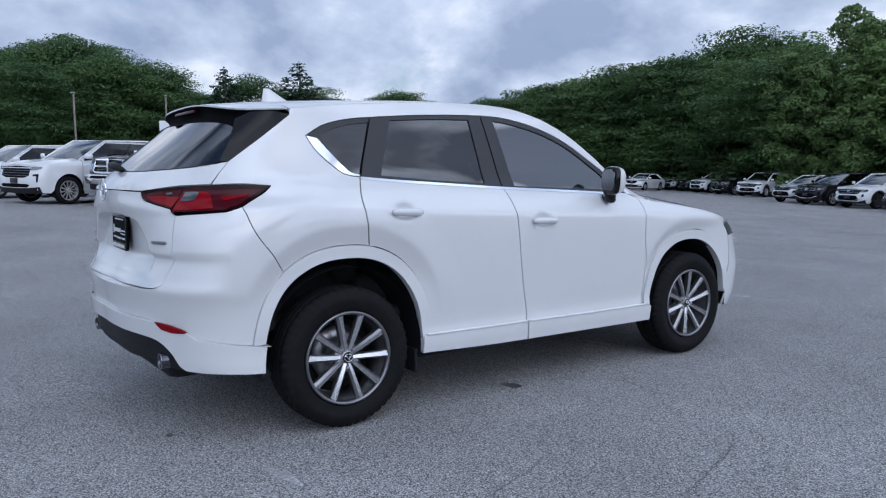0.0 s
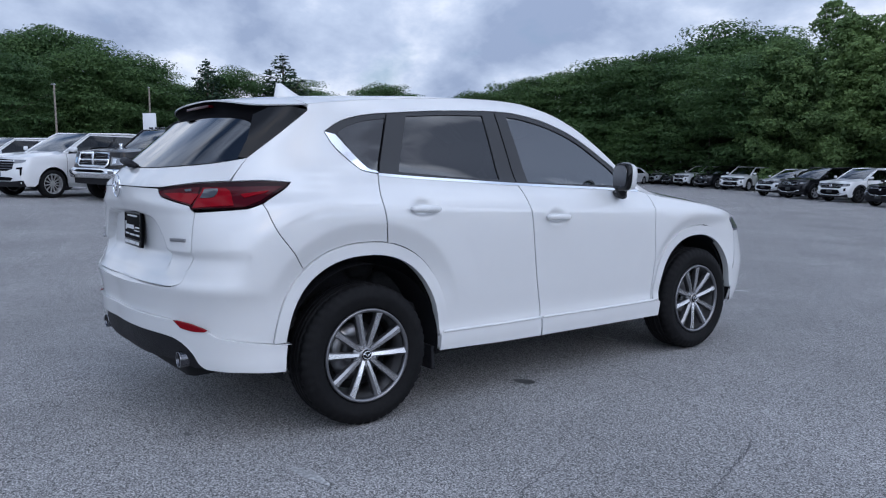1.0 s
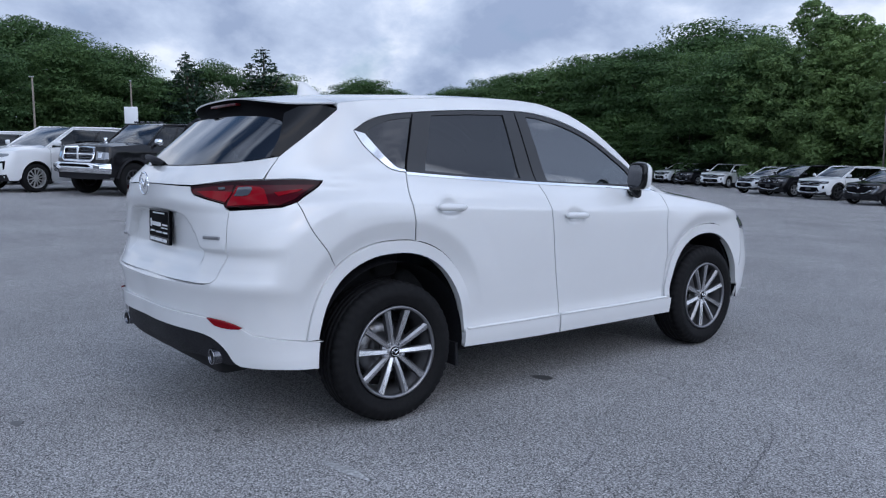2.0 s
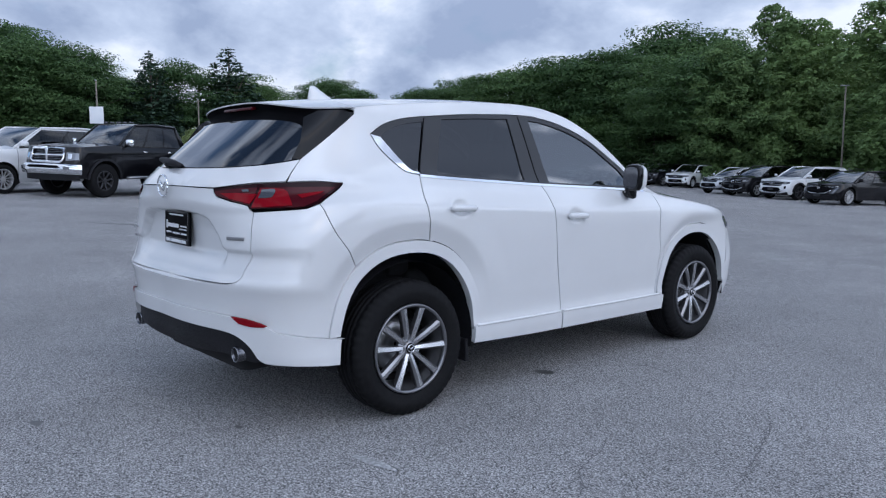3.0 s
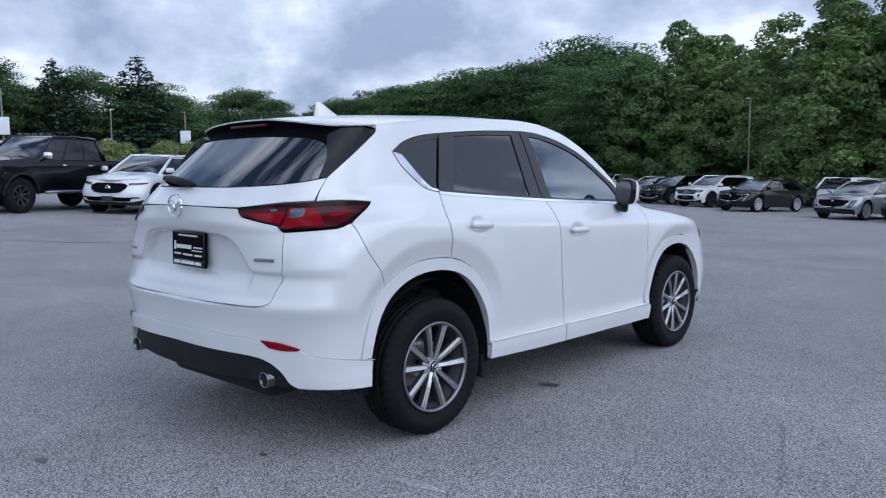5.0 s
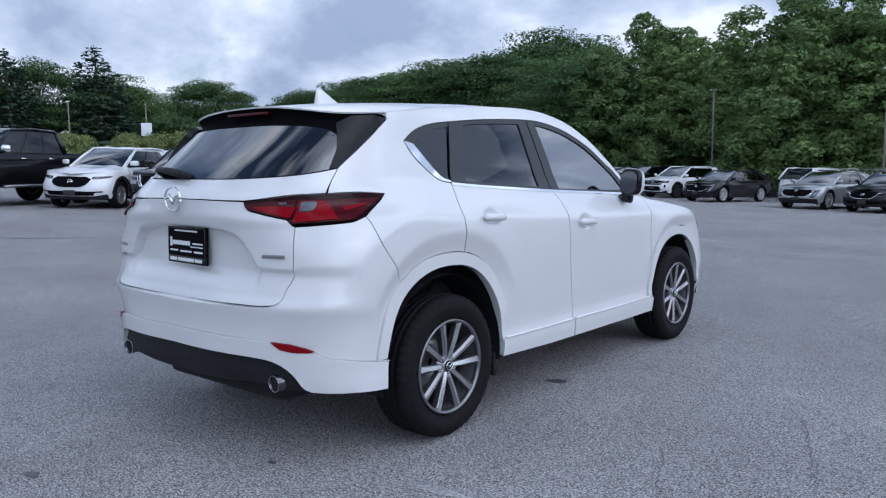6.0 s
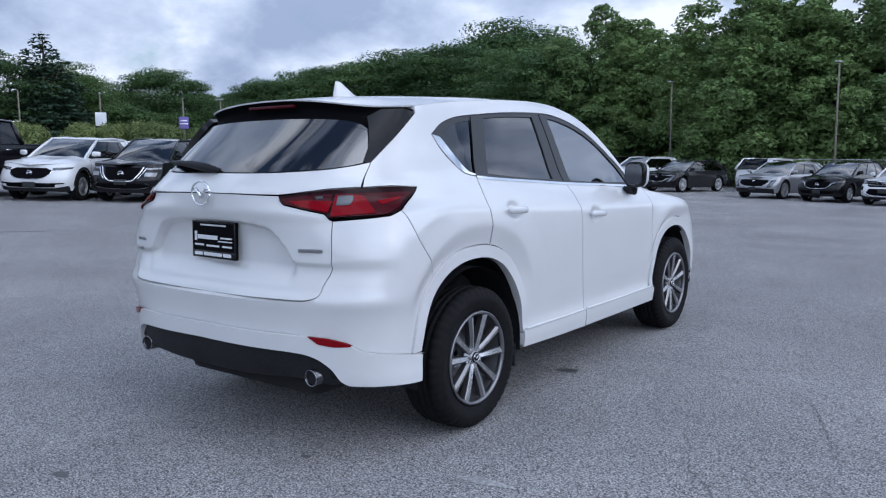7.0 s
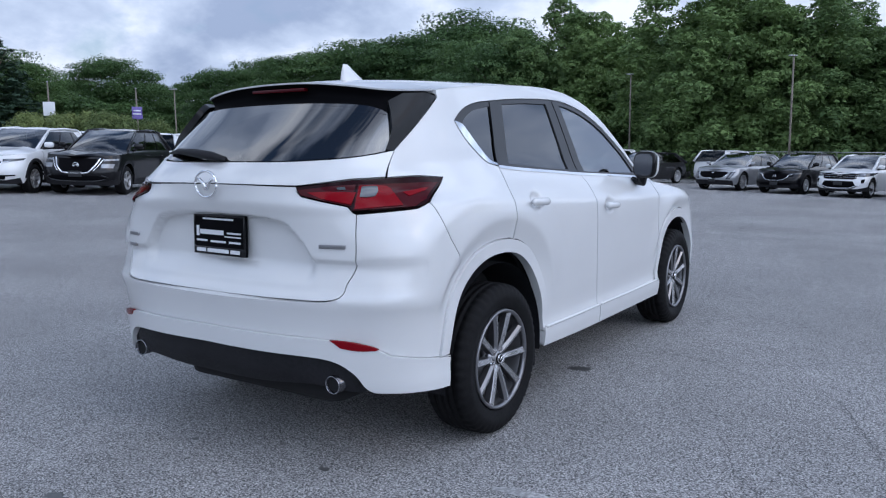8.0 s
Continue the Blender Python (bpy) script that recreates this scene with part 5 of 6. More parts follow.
        for f in (.36, .68):
            patch(bm, *flank, ((f - .012, .01), (f + .012, .01), (f + .012, v1), (f - .012, v1)), n=2, thick=-.008)
        patch(bm, *flank, ((u0, -.012), (u1, -.012), (u1, .025), (u0, .025)), n=12, m=2, thick=-.008)
        part("door_pillar", bm, GLOSS_BLACK, car)
        bm = bmesh.new()
        vs = bmesh.ops.create_uvsphere(bm, u_segments=14, v_segments=10, radius=1)["verts"]
        for v in vs:
            sx, sy, sz = (math.copysign(abs(c) ** .6, c) for c in v.co)
            v.co = Vector((sg * (hw + .06 + .105 * sx), cowl - .16 + (.085 if sy > 0 else .02) * sy - .03 * sx, zb + .12 + (.072 if not bed else .10) * sz))
        mir_m = CHROME if bed else (pt if colour != "black" else GLOSS_BLACK)
        housing = part("door_mirror", bm, mir_m, car)
        bm = bmesh.new()
        tube(bm, [(sg * (hw - .07), cowl - .10, zb + .02), (sg * hw, cowl - .13, zb + .05), (sg * (hw + .05), cowl - .15, zb + .09)], [.04, .035, .03], 8)
        part("mirror_arm", bm, GLOSS_BLACK, housing)
        for f in (.24, .62):
            y = cowl * (1 - f) + end * f - .15
            if bed:
                y = cowl - (.80 if f < .5 else 1.75)
            bm = bmesh.new()
            x = float(sh.point(np.array([y]), np.array([zb - .12]))[0, 0]) if y > .3 else hw - .01
            rod(bm, (sg * (x + .018), y - .10, zb - .12), (sg * (x + .018), y + .10, zb - .12), .014, seg=8)
            part("door_handle", bm, CHROME if bed else pt, car)
        for y in (cowl + .02, cowl - .02 - (cowl - end) * .36, cowl - (cowl - end) * .68):
            if y > R * .2:
                q = S([(y, z) for z in np.linspace(clear + .1, zb - .02, 8)])
                bm = bmesh.new()
                P0, N0 = sh(np.array([a for a, _ in q]), np.array([c for _, c in q]))
                rows = [[tuple(p + n * .003 + np.array([0, dy, 0])) for p, n in zip(P0, N0)] for dy in (-.006, .006)]
                grid_faces(bm, np.array(rows) * np.array([sg, 1, 1]))
                part("door_seam", bm, DARK, car)
    bm = bmesh.new()
    sheet(bm, (-rx, roof_f, zr - .03), (rx, roof_f, zr - .03), (rx - .02, roof_r, zr - .02), (-rx + .02, roof_r, zr - .02), (0, 0, .070), 10, 8)
    part("roof", bm, roof_pt, car)
    if bed:
        for x in np.linspace(-.5, .5, 5):
            bm = bmesh.new()
            box(bm, (x - .05, roof_f - .16, zr + .02), (x + .05, roof_f - .06, zr + .075), .02)
            part("cab_lamp", bm, HEADLAMP, car, "amber-smoked cab marker lamp")
        for sg in (1, -1):
            bm = bmesh.new()
            tube(bm, [(sg * (hw - .06), R + .25, clear + .02), (sg * (hw + .04), R + .40, clear + .04), (sg * (hw + .04), wb - R - .40, clear + .04), (sg * (hw - .06), wb - R - .25, clear + .02)], .04, 8)
            part("side_step", bm, STEEL, car, "steel side step")
            for cy in (0.0, wb):
                ring = S(ellipse_arc(cy, tyre + .01, R + .06, R + .07, 178, 2, 12) + ellipse_arc(cy, tyre + .01, R, R + .01, 2, 178, 12))
                part("arch_flare", skin(sh, ring, gap=.06, back=-.035, depth=.05, mirror=sg < 0), PLASTIC, car, "black plastic arch flare")
    bm = bmesh.new()
    sheet(bm, Ar, M(Ar), M(Rr), Rr, (0, -.05, .02), 10, 6)
    part("rear_window", bm, WIN, car)
    if bed:
        bm = bmesh.new()
        box(bm, (-hw + .05, -ro + .12, .75), (hw - .05, tail - .03, belt_z + .05), .03)
        part("load_bed", bm, pt, car)
    else:
        bm = bmesh.new()
        sheet(bm, (-bx, end, zb + .03), (bx, end, zb + .03), (bx, tail + .05, zb + .03), (-bx, tail + .05, zb + .03), (0, 0, .01), 6, 2)
        part("rear_deck", bm, pt, car)
    # dark inside and underneath
    bm = bmesh.new()
    box(bm, (-hw + .2, -ro + .25, clear), (hw - .2, wb + fo - .3, clear + .25), .03)
    box(bm, (-hw + .14, tail + .2, .55), (hw - .14, cowl - .1, belt_z - .12), .05)
    for y in (cowl - 1.15, cowl - 2.0):
        for x in (-.36, .36):
            box(bm, (x - .22, y, .6), (x + .22, y + .16, belt_z + .22), .05)
            box(bm, (x - .11, y, belt_z + .2), (x + .11, y + .1, belt_z + .4), .04)
    part("cabin", bm, SEAT, car)
    for cy in (0.0, wb):
        bm = bmesh.new()
        lathe(bm, [(R + .02, -hw + .06), (R + .02, hw - .06)], 24, close=False, m=Matrix.Translation((0, cy, tyre)))
        lathe(bm, [(R + .02, hw - .32), (.02, hw - .32)], 24, close=False, m=Matrix.Translation((0, cy, tyre)))
        lathe(bm, [(R + .02, -hw + .32), (.02, -hw + .32)], 24, close=False, m=Matrix.Translation((0, cy, tyre)))
        bmesh.ops.delete(bm, geom=[f for f in bm.faces if f.calc_center_median().z < clear + .05], context="FACES")
        part("wheel_well", bm, DARK, car)
        for sg in (1, -1):
            far_wheel(car, pose(sg * (hw - .125), cy, tyre, 10, 0, 0 if sg > 0 else 180), tyre, .235, rim, spokes, alloy)
    if nose:
        nose(car, sh, hw)
    return car


def face(car, sh, name, pts, material, back=-0.006, smooth=True, both=False, gap=.06, label=""):
    """A sheet on the nose from (x, z) corners; both: also on the other side."""
    for mir in ((False, True) if both else (False,)):
        part(name, skin(sh, sh.end(pts, True), gap=gap, back=back, depth=.02, mirror=mir), material, car, label)


def sym(pts):
    """Close a half outline, given from the middle outwards and back, across the middle."""
    return pts + [(-x, z) for x, z in pts[::-1] if abs(x) > 1e-6]


def plate_on(car, sh, z, material):
    p = sh.point(*np.array(sh.end([(0, z)], True)).T)[0]
    bm = bmesh.new()
    box(bm, (-.155, p[1] - .005, z - .07), (.155, p[1] + .035, z + .07), .01)
    part("number_plate", bm, material, car)


def bars_on(car, sh, x, zs, r, material, name="grille_bar"):
    for z in zs:
        q = sh.end([(t, z) for t in np.linspace(-x, x, 11)], True)
        P, N0 = sh(np.array([a for a, _ in q]), np.array([c for _, c in q]))
        bm = bmesh.new()
        tube(bm, [tuple(p + n * .012) for p, n in zip(P, N0)], r, 6)
        part(name, bm, material, car)


def trim_on(car, sh, pts, r, material, name="grille_trim", out=.012):
    """A round trim strip on the nose along (x, z) points."""
    P, N0 = sh(*np.array(sh.end(pts, True)).T)
    bm = bmesh.new()
    tube(bm, [tuple(p + n * out) for p, n in zip(P, N0)], r, 6)
    part(name, bm, material, car)


def nose_shield(car, sh, hw):
    """A wide black shield grille with a bright lower edge, slim dark lamps and a black chin."""
    g = sym([(0, .83), (.38, .83), (.52, .77), (.47, .66), (.30, .57), (0, .555)])
    face(car, sh, "grille", g, DARK_TRIM)
    for sg in (1, -1):
        trim_on(car, sh, [(sg * x, z) for x, z in curve([(0, .552), (.30, .567), (.475, .66), (.53, .76), (.66, .775)], 5)], .011, CHROME)
    face(car, sh, "headlamp", [(.52, .835), (.70, .850), (.90, .865), (.88, .82), (.70, .785), (.53, .770)], HEADLAMP, both=True)
    face(car, sh, "lamp_unit", [(.56, .822), (.68, .832), (.68, .800), (.57, .792)], LENS, both=True, back=-.012)
    face(car, sh, "lower_intake", sym([(0, .47), (.45, .46), (.80, .475), (.80, .45), (.62, .43), (.60, .36), (0, .345)]), DARK_TRIM)
    face(car, sh, "chin", sym([(0, .335), (.6, .345), (.86, .40), (.86, .27), (0, .25)]), PLASTIC, gap=.09)
    badge(car, sh, .71, .055)
    plate_on(car, sh, .42, SATIN_BLACK)


def badge(car, sh, z, r):
    p = sh.point(*np.array(sh.end([(0, z)], True)).T)[0]
    bm = bmesh.new()
    ring = [(r * 1.1 * math.cos(t), p[1] + .02, z + r * math.sin(t)) for t in [2 * math.pi * i / 20 for i in range(21)]]
    tube(bm, ring, .011, 6)
    box(bm, (-r * .8, p[1] + .012, z - .012), (r * .8, p[1] + .026, z + .012))
    part("nose_badge", bm, CHROME, car)


def nose_vee(car, sh, hw):
    """A dark grille held in a double bright V, with split lamps and a grey chin."""
    face(car, sh, "grille", sym([(0, .90), (.46, .90), (.40, .70), (.26, .575), (0, .56)]), DARK_TRIM)
    for sg in (1, -1):
        trim_on(car, sh, [(sg * x, z) for x, z in curve([(.53, .91), (.45, .73), (.33, .585), (.2, .555), (0, .55)], 5)], .022, CHROME, out=.016)
        trim_on(car, sh, [(sg * x, z) for x, z in curve([(.60, .90), (.52, .73), (.42, .60)], 5)], .012, CHROME)
    face(car, sh, "headlamp", [(.60, .89), (.88, .91), (.88, .87), (.60, .845)], LENS, both=True)
    face(car, sh, "lamp_unit", [(.58, .78), (.84, .78), (.82, .68), (.58, .68)], LENS, both=True, label="clear main lamp")
    face(car, sh, "lower_intake", sym([(0, .50), (.52, .49), (.70, .43), (.56, .38), (0, .37)]), DARK_TRIM)
    for sg in (1, -1):
        trim_on(car, sh, [(sg * x, z) for x, z in [(0, .355), (.4, .36), (.60, .39), (.74, .45), (.60, .50)]], .018, SATIN_BLACK, "chin_trim")
    face(car, sh, "chin", sym([(0, .335), (.6, .345), (.86, .40), (.86, .27), (0, .25)]), PLASTIC, gap=.09)
    badge(car, sh, .74, .06)
    plate_on(car, sh, .53, SATIN_BLACK)


def nose_barred(car, sh, hw):
    """A full-width barred grille between dark lamps, corner vents and a bright hooked lower trim."""
    face(car, sh, "grille", sym([(0, .95), (.62, .93), (.60, .74), (.5, .70), (0, .70)]), DARK_TRIM)
    bars_on(car, sh, .60, (.77, .85, .92), .007, CHROME)
    face(car, sh, "headlamp", [(.62, .94), (.93, .94), (.93, .84), (.80, .80), (.62, .80)], HEADLAMP, both=True)
    face(car, sh, "lamp_unit", [(.66, .915), (.82, .92), (.80, .84), (.68, .83)], LENS, both=True, back=-.012)
    face(car, sh, "lower_intake", sym([(0, .64), (.50, .63), (.62, .44), (.5, .36), (0, .36)]), DARK_TRIM)
    face(car, sh, "corner_vent", [(.74, .70), (.84, .72), (.84, .58), (.76, .56)], DARK_TRIM, both=True)
    for sg in (1, -1):
        trim_on(car, sh, [(sg * x, z) for x, z in curve([(0, .37), (.40, .39), (.58, .46), (.72, .48)], 5)], .020, CHROME, "lower_trim")
    face(car, sh, "chin", sym([(0, .335), (.6, .345), (.90, .43), (.90, .27), (0, .25)]), PLASTIC, gap=.09)
    badge(car, sh, .84, .06)
    plate_on(car, sh, .55, SATIN_BLACK)


def nose_crest(car, sh, hw):
    """A smoked panel grille edged in bright trim, slim lamps and slanting light blades."""
    face(car, sh, "grille", sym([(0, .82), (.62, .80), (.64, .68), (.40, .54), (0, .52)]), DARK_TRIM)
    for sg in (1, -1):
        trim_on(car, sh, [(sg * x, z) for x, z in [(0, .515), (.40, .535), (.65, .68)]], .012, CHROME)
        trim_on(car, sh, [(sg * x, z) for x, z in [(0, .83), (.62, .81), (.86, .84)]], .008, CHROME)
    face(car, sh, "light_blade", [(.74, .80), (.90, .82), (.76, .50), (.60, .50)], HEADLAMP, both=True)
    face(car, sh, "lamp_unit", [(.80, .78), (.86, .79), (.74, .53), (.69, .53)], LENS, both=True, back=-.012)
    face(car, sh, "lower_intake", sym([(0, .45), (.56, .45), (.86, .44), (.86, .27), (0, .25)]), PLASTIC, gap=.09)
    badge(car, sh, .76, .04)
    plate_on(car, sh, .44, SATIN_BLACK)


def nose_tall(car, sh, hw):
    """A tall barred grille of a full-size SUV, with hooked side intakes."""
    face(car, sh, "grille", sym([(0, 1.07), (.64, 1.05), (.62, .80), (.4, .74), (0, .74)]), DARK_TRIM)
    bars_on(car, sh, .64, (.80, .87, .94), .008, CHROME_DARK)
    bars_on(car, sh, .66, (1.01,), .022, CHROME)
    face(car, sh, "headlamp", [(.64, 1.055), (.97, 1.06), (.96, 1.0), (.84, .965), (.64, .95)], LENS, both=True)
    face(car, sh, "side_intake", [(.76, .84), (.93, .86), (.92, .64), (.885, .62), (.875, .80), (.77, .79)], DARK_TRIM, both=True)
    face(car, sh, "lower_intake", sym([(0, .58), (.58, .57), (.66, .54), (.56, .48), (0, .47)]), DARK_TRIM)
    face(car, sh, "chin", sym([(0, .45), (.6, .46), (.95, .50), (.95, .32), (0, .30)]), PLASTIC, gap=.09)
    plate_on(car, sh, .66, SATIN_BLACK)


def nose_truck(car, sh, hw):
    """A chrome crosshair grille, big lamps and a chrome bumper."""
    ring = sym([(0, 1.30), (.56, 1.28), (.60, 1.0), (.50, .93), (0, .93)])
    face(car, sh, "grille", ring, DARK_TRIM)
    P, N0 = sh(*np.array(sh.end(ring + ring[:1], True)).T)
    bm = bmesh.new()
    tube(bm, [tuple(p + n * .02) for p, n in zip(P, N0)], .035, 8)
    part("grille_trim", bm, CHROME, car)
    bars_on(car, sh, .56, (1.11,), .026, CHROME)
    bars_on(car, sh, .54, (.975, 1.02, 1.065, 1.155, 1.20, 1.245), .007, CHROME_DARK)
    p = sh.point(*np.array(sh.end([(0, 1.1)], True)).T)[0]
    bm = bmesh.new()
    box(bm, (-.035, p[1], .94), (.035, p[1] + .05, 1.29), .01)
    part("grille_bar", bm, CHROME, car)
    face(car, sh, "headlamp", [(.64, 1.20), (.96, 1.17), (.98, 1.0), (.66, .97)], LENS, both=True)
    q = [(t, .76) for t in np.linspace(-.98, .98, 15)]
    P, N0 = sh(*np.array(sh.end(q, True)).T)
    rows = []
    for dz, dn in ((.13, .03), (.12, .10), (.0, .13), (-.12, .11), (-.15, .03)):
        rows.append([tuple(p + n * dn + np.array([0, 0, dz])) for p, n in zip(P, N0)])
    bm = bmesh.new()
    grid_faces(bm, np.array(rows))
    part("front_bumper", bm, CHROME, car, "chrome truck bumper")
    face(car, sh, "lamp_unit", [(.70, 1.16), (.82, 1.15), (.82, 1.03), (.72, 1.02)], CHROME, both=True, back=-.012)
    face(car, sh, "lower_intake", sym([(0, .845), (.50, .84), (.60, .80), (.5, .775), (0, .775)]), DARK_TRIM, back=-.135)
    face(car, sh, "fog_lamp", [(.70, .83), (.84, .82), (.84, .75), (.70, .75)], LENS, both=True, back=-.135)
    face(car, sh, "chin", sym([(0, .60), (.6, .60), (.95, .60), (.95, .47), (0, .45)]), PLASTIC, gap=.09)


def from_wheel(x, y, facing, wb, wide):
    """The pose of a vehicle whose left front wheel stands at (x, y), facing that many degrees from +x."""
    a = radians(facing)
    f, l = Vector((math.cos(a), math.sin(a))), Vector((-math.sin(a), math.cos(a)))
    o = Vector((x, y)) - f * wb - l * (wide / 2 - .1)
    n = Vector((gz(o.x, o.y), gz(o.x + f.x * wb, o.y + f.y * wb)))
    tilt = math.degrees(math.atan2(n[1] - n[0], wb))
    side = math.degrees(math.atan2(gz(o.x + l.x * .8, o.y + l.y * .8) - gz(o.x - l.x * .8, o.y - l.y * .8), 1.6))
    return pose(o.x, o.y, n[0], tilt, side, facing - 90)


def park(name, label, category, colour, x, y, facing, **kw):
    return parked(name, label, category, colour, from_wheel(x, y, facing, kw.get("wb", 2.75), kw.get("wide", 1.88)), **kw)


BLACK_ALLOY = mat("black alloy", (0.07, 0.07, 0.075), 0.3, 0.6)
BRIGHT = mat("bright alloy", (0.60, 0.60, 0.61), 0.3, 0.55)
SILVERY = mat("silver alloy", (0.42, 0.42, 0.43), 0.3, 0.5)
BIG = dict(wb=3.07, fo=.98, ro=1.30, wide=2.06, high=1.93, belt_z=1.26, hood_z0=1.24, hood_z1=1.10, roof_r=-1.0, tyre=.40, rim=.28, spokes=12, clear=.30, nose=nose_tall, blunt=.8)
ROUND = dict(clad=True, wb=2.70, fo=.93, ro=.95, wide=1.84, high=1.67, belt_z=1.08, hood_z0=1.05, hood_z1=.90, roof_r=-.35, tail=-.75, nose=nose_shield, spokes=10)
VEE = dict(clad=True, wb=2.71, fo=.93, ro=.97, wide=1.84, high=1.70, belt_z=1.10, hood_z0=1.07, hood_z1=.95, roof_r=-.4, tail=-.75, nose=nose_vee, spokes=5)
CREST = dict(wb=3.09, fo=.93, ro=.98, wide=1.97, high=1.62, belt_z=1.04, hood_z0=1.03, hood_z1=.90, roof_r=-.1, tail=-.85, nose=nose_crest, tyre=.39, rim=.29, spokes=12)
BARRED = dict(clad=True, wb=2.98, fo=.95, ro=1.10, wide=1.98, high=1.78, belt_z=1.13, hood_z0=1.12, hood_z1=.98, roof_r=-.65, tail=-1.0, nose=nose_barred, tyre=.385, rim=.265, spokes=5, blunt=.4)
SMALL = dict(wb=2.68, fo=.85, ro=.86, wide=1.84, high=1.64, belt_z=1.04, hood_z0=1.02, hood_z1=.88, roof_r=-.35, tail=-.7, nose=nose_barred, spokes=10)
SEDAN = dict(wb=2.70, fo=.88, ro=1.05, wide=1.80, high=1.46, belt_z=.95, hood_z0=.95, hood_z1=.80, roof_r=.25, tail=-.45, nose=nose_shield, tyre=.33, rim=.22, clear=.18)
TRUCK = dict(wb=3.60, fo=1.0, ro=1.25, wide=2.03, high=2.08, belt_z=1.38, hood_z0=1.42, hood_z1=1.30, cowl=2.95, roof_f=2.30, roof_r=.75, tail=.62, tyre=.46, rim=.265, spokes=8, clear=.50, bed=True, nose=nose_truck, blunt=.8, alloy=BLACK_ALLOY)


def build_cars():
    L, R = -60, -105
    park("suv", "full-size white SUV with a barred grille, parked in a row", "car", "white", -19.6, 1.7, L - 4, **BIG, alloy=BRIGHT)
    park("suv", "white SUV parked at the end of the row", "car", "white", -23.4, 0.2, L - 4, **BARRED)
    park("pickup_truck", "lifted black crew-cab pickup with chrome grille and bumper", "truck", "black", -17.6, 3.75, L - 4, **TRUCK)
    park("suv", "white crossover with a black shield grille, parked beside a pickup", "car", "white", -16.4, 6.75, L + 6, **ROUND)
    park("suv", "black crossover with a chrome V grille", "car", "black", -14.9, 8.3, L + 6, **VEE)
    # the row under the trees
    park("suv", "dark grey SUV at the end of the row", "car", "grey", 2.5, 28.8, R, **SMALL)
    park("suv", "small white crossover with a barred grille", "car", "white", 0.0, 29.4, R, **SMALL, alloy=BRIGHT)
    park("suv", "black crossover with a shield grille and bright wheels", "car", "black", -2.4, 30.4, R, **ROUND, alloy=BRIGHT)
    park("suv", "silver electric SUV with a dark roof and light blades", "car", "silver", -5.0, 31.2, R, **CREST, roof_colour="black")
    park("suv", "black electric SUV with multi-spoke wheels", "car", "black", -10.3, 33.7, R, **CREST, alloy=BRIGHT)
    park("suv", "white three-row SUV with black lower cladding", "car", "white", -13.9, 36.6, R, **BARRED, alloy=BLACK_ALLOY)
    park("suv", "black three-row SUV with a barred grille", "car", "black", -16.8, 37.9, R, **BARRED)
    park("suv", "pale silver crossover with a barred grille", "car", "pale", -19.3, 39.4, R, **SMALL)
    park("suv", "white three-row SUV with dark windows", "car", "white", -27.0, 48.0, R + 20, **BARRED, alloy=BRIGHT)
    park("suv", "black SUV parked beside a white one", "car", "black", -30.5, 49.5, R, **BARRED)
    park("suv", "white SUV with black wheels", "car", "white", -34.3, 51.9, R, **BARRED)
    for i, (c, k) in enumerate((("black", SMALL), ("pale", SMALL), ("grey", ROUND), ("black", SMALL), ("black", ROUND))):
        park("suv", {"black": "black crossover far down the row", "pale": "pale silver crossover far down the row", "grey": "dark grey crossover far down the row"}[c], "car", c, -37.0 - 2.6 * i, 53.4 + 1.2 * i, R, **k)
    park("sedan", "white saloon standing by the far row", "car", "white", -38.5, 48.6, R + 27, **SEDAN)
    # vehicles across the aisle, seen in the windows
    park("suv", "white three-row SUV across the aisle", "car", "white", 15.5, 0.5, 160, **BARRED)
    park("suv", "full-size white SUV across the aisle", "car", "white", 16.2, 6.2, 165, **BIG)
    park("suv", "pale silver crossover across the aisle", "car", "pale", 15.0, -4.0, 155, **SMALL)
    # the second rows, seen over the first
    park("suv", "white SUV backed up to the parked crossovers", "car", "white", -21.5, 14.1, L + 186, **ROUND)
    park("suv", "pale silver SUV backed up to the parked crossovers", "car", "pale", -22.8, 12.0, L + 186, **SMALL)
    park("suv", "white SUV in the second row", "car", "white", -8.0, 42.0, R + 180, **BARRED)


build_cars()

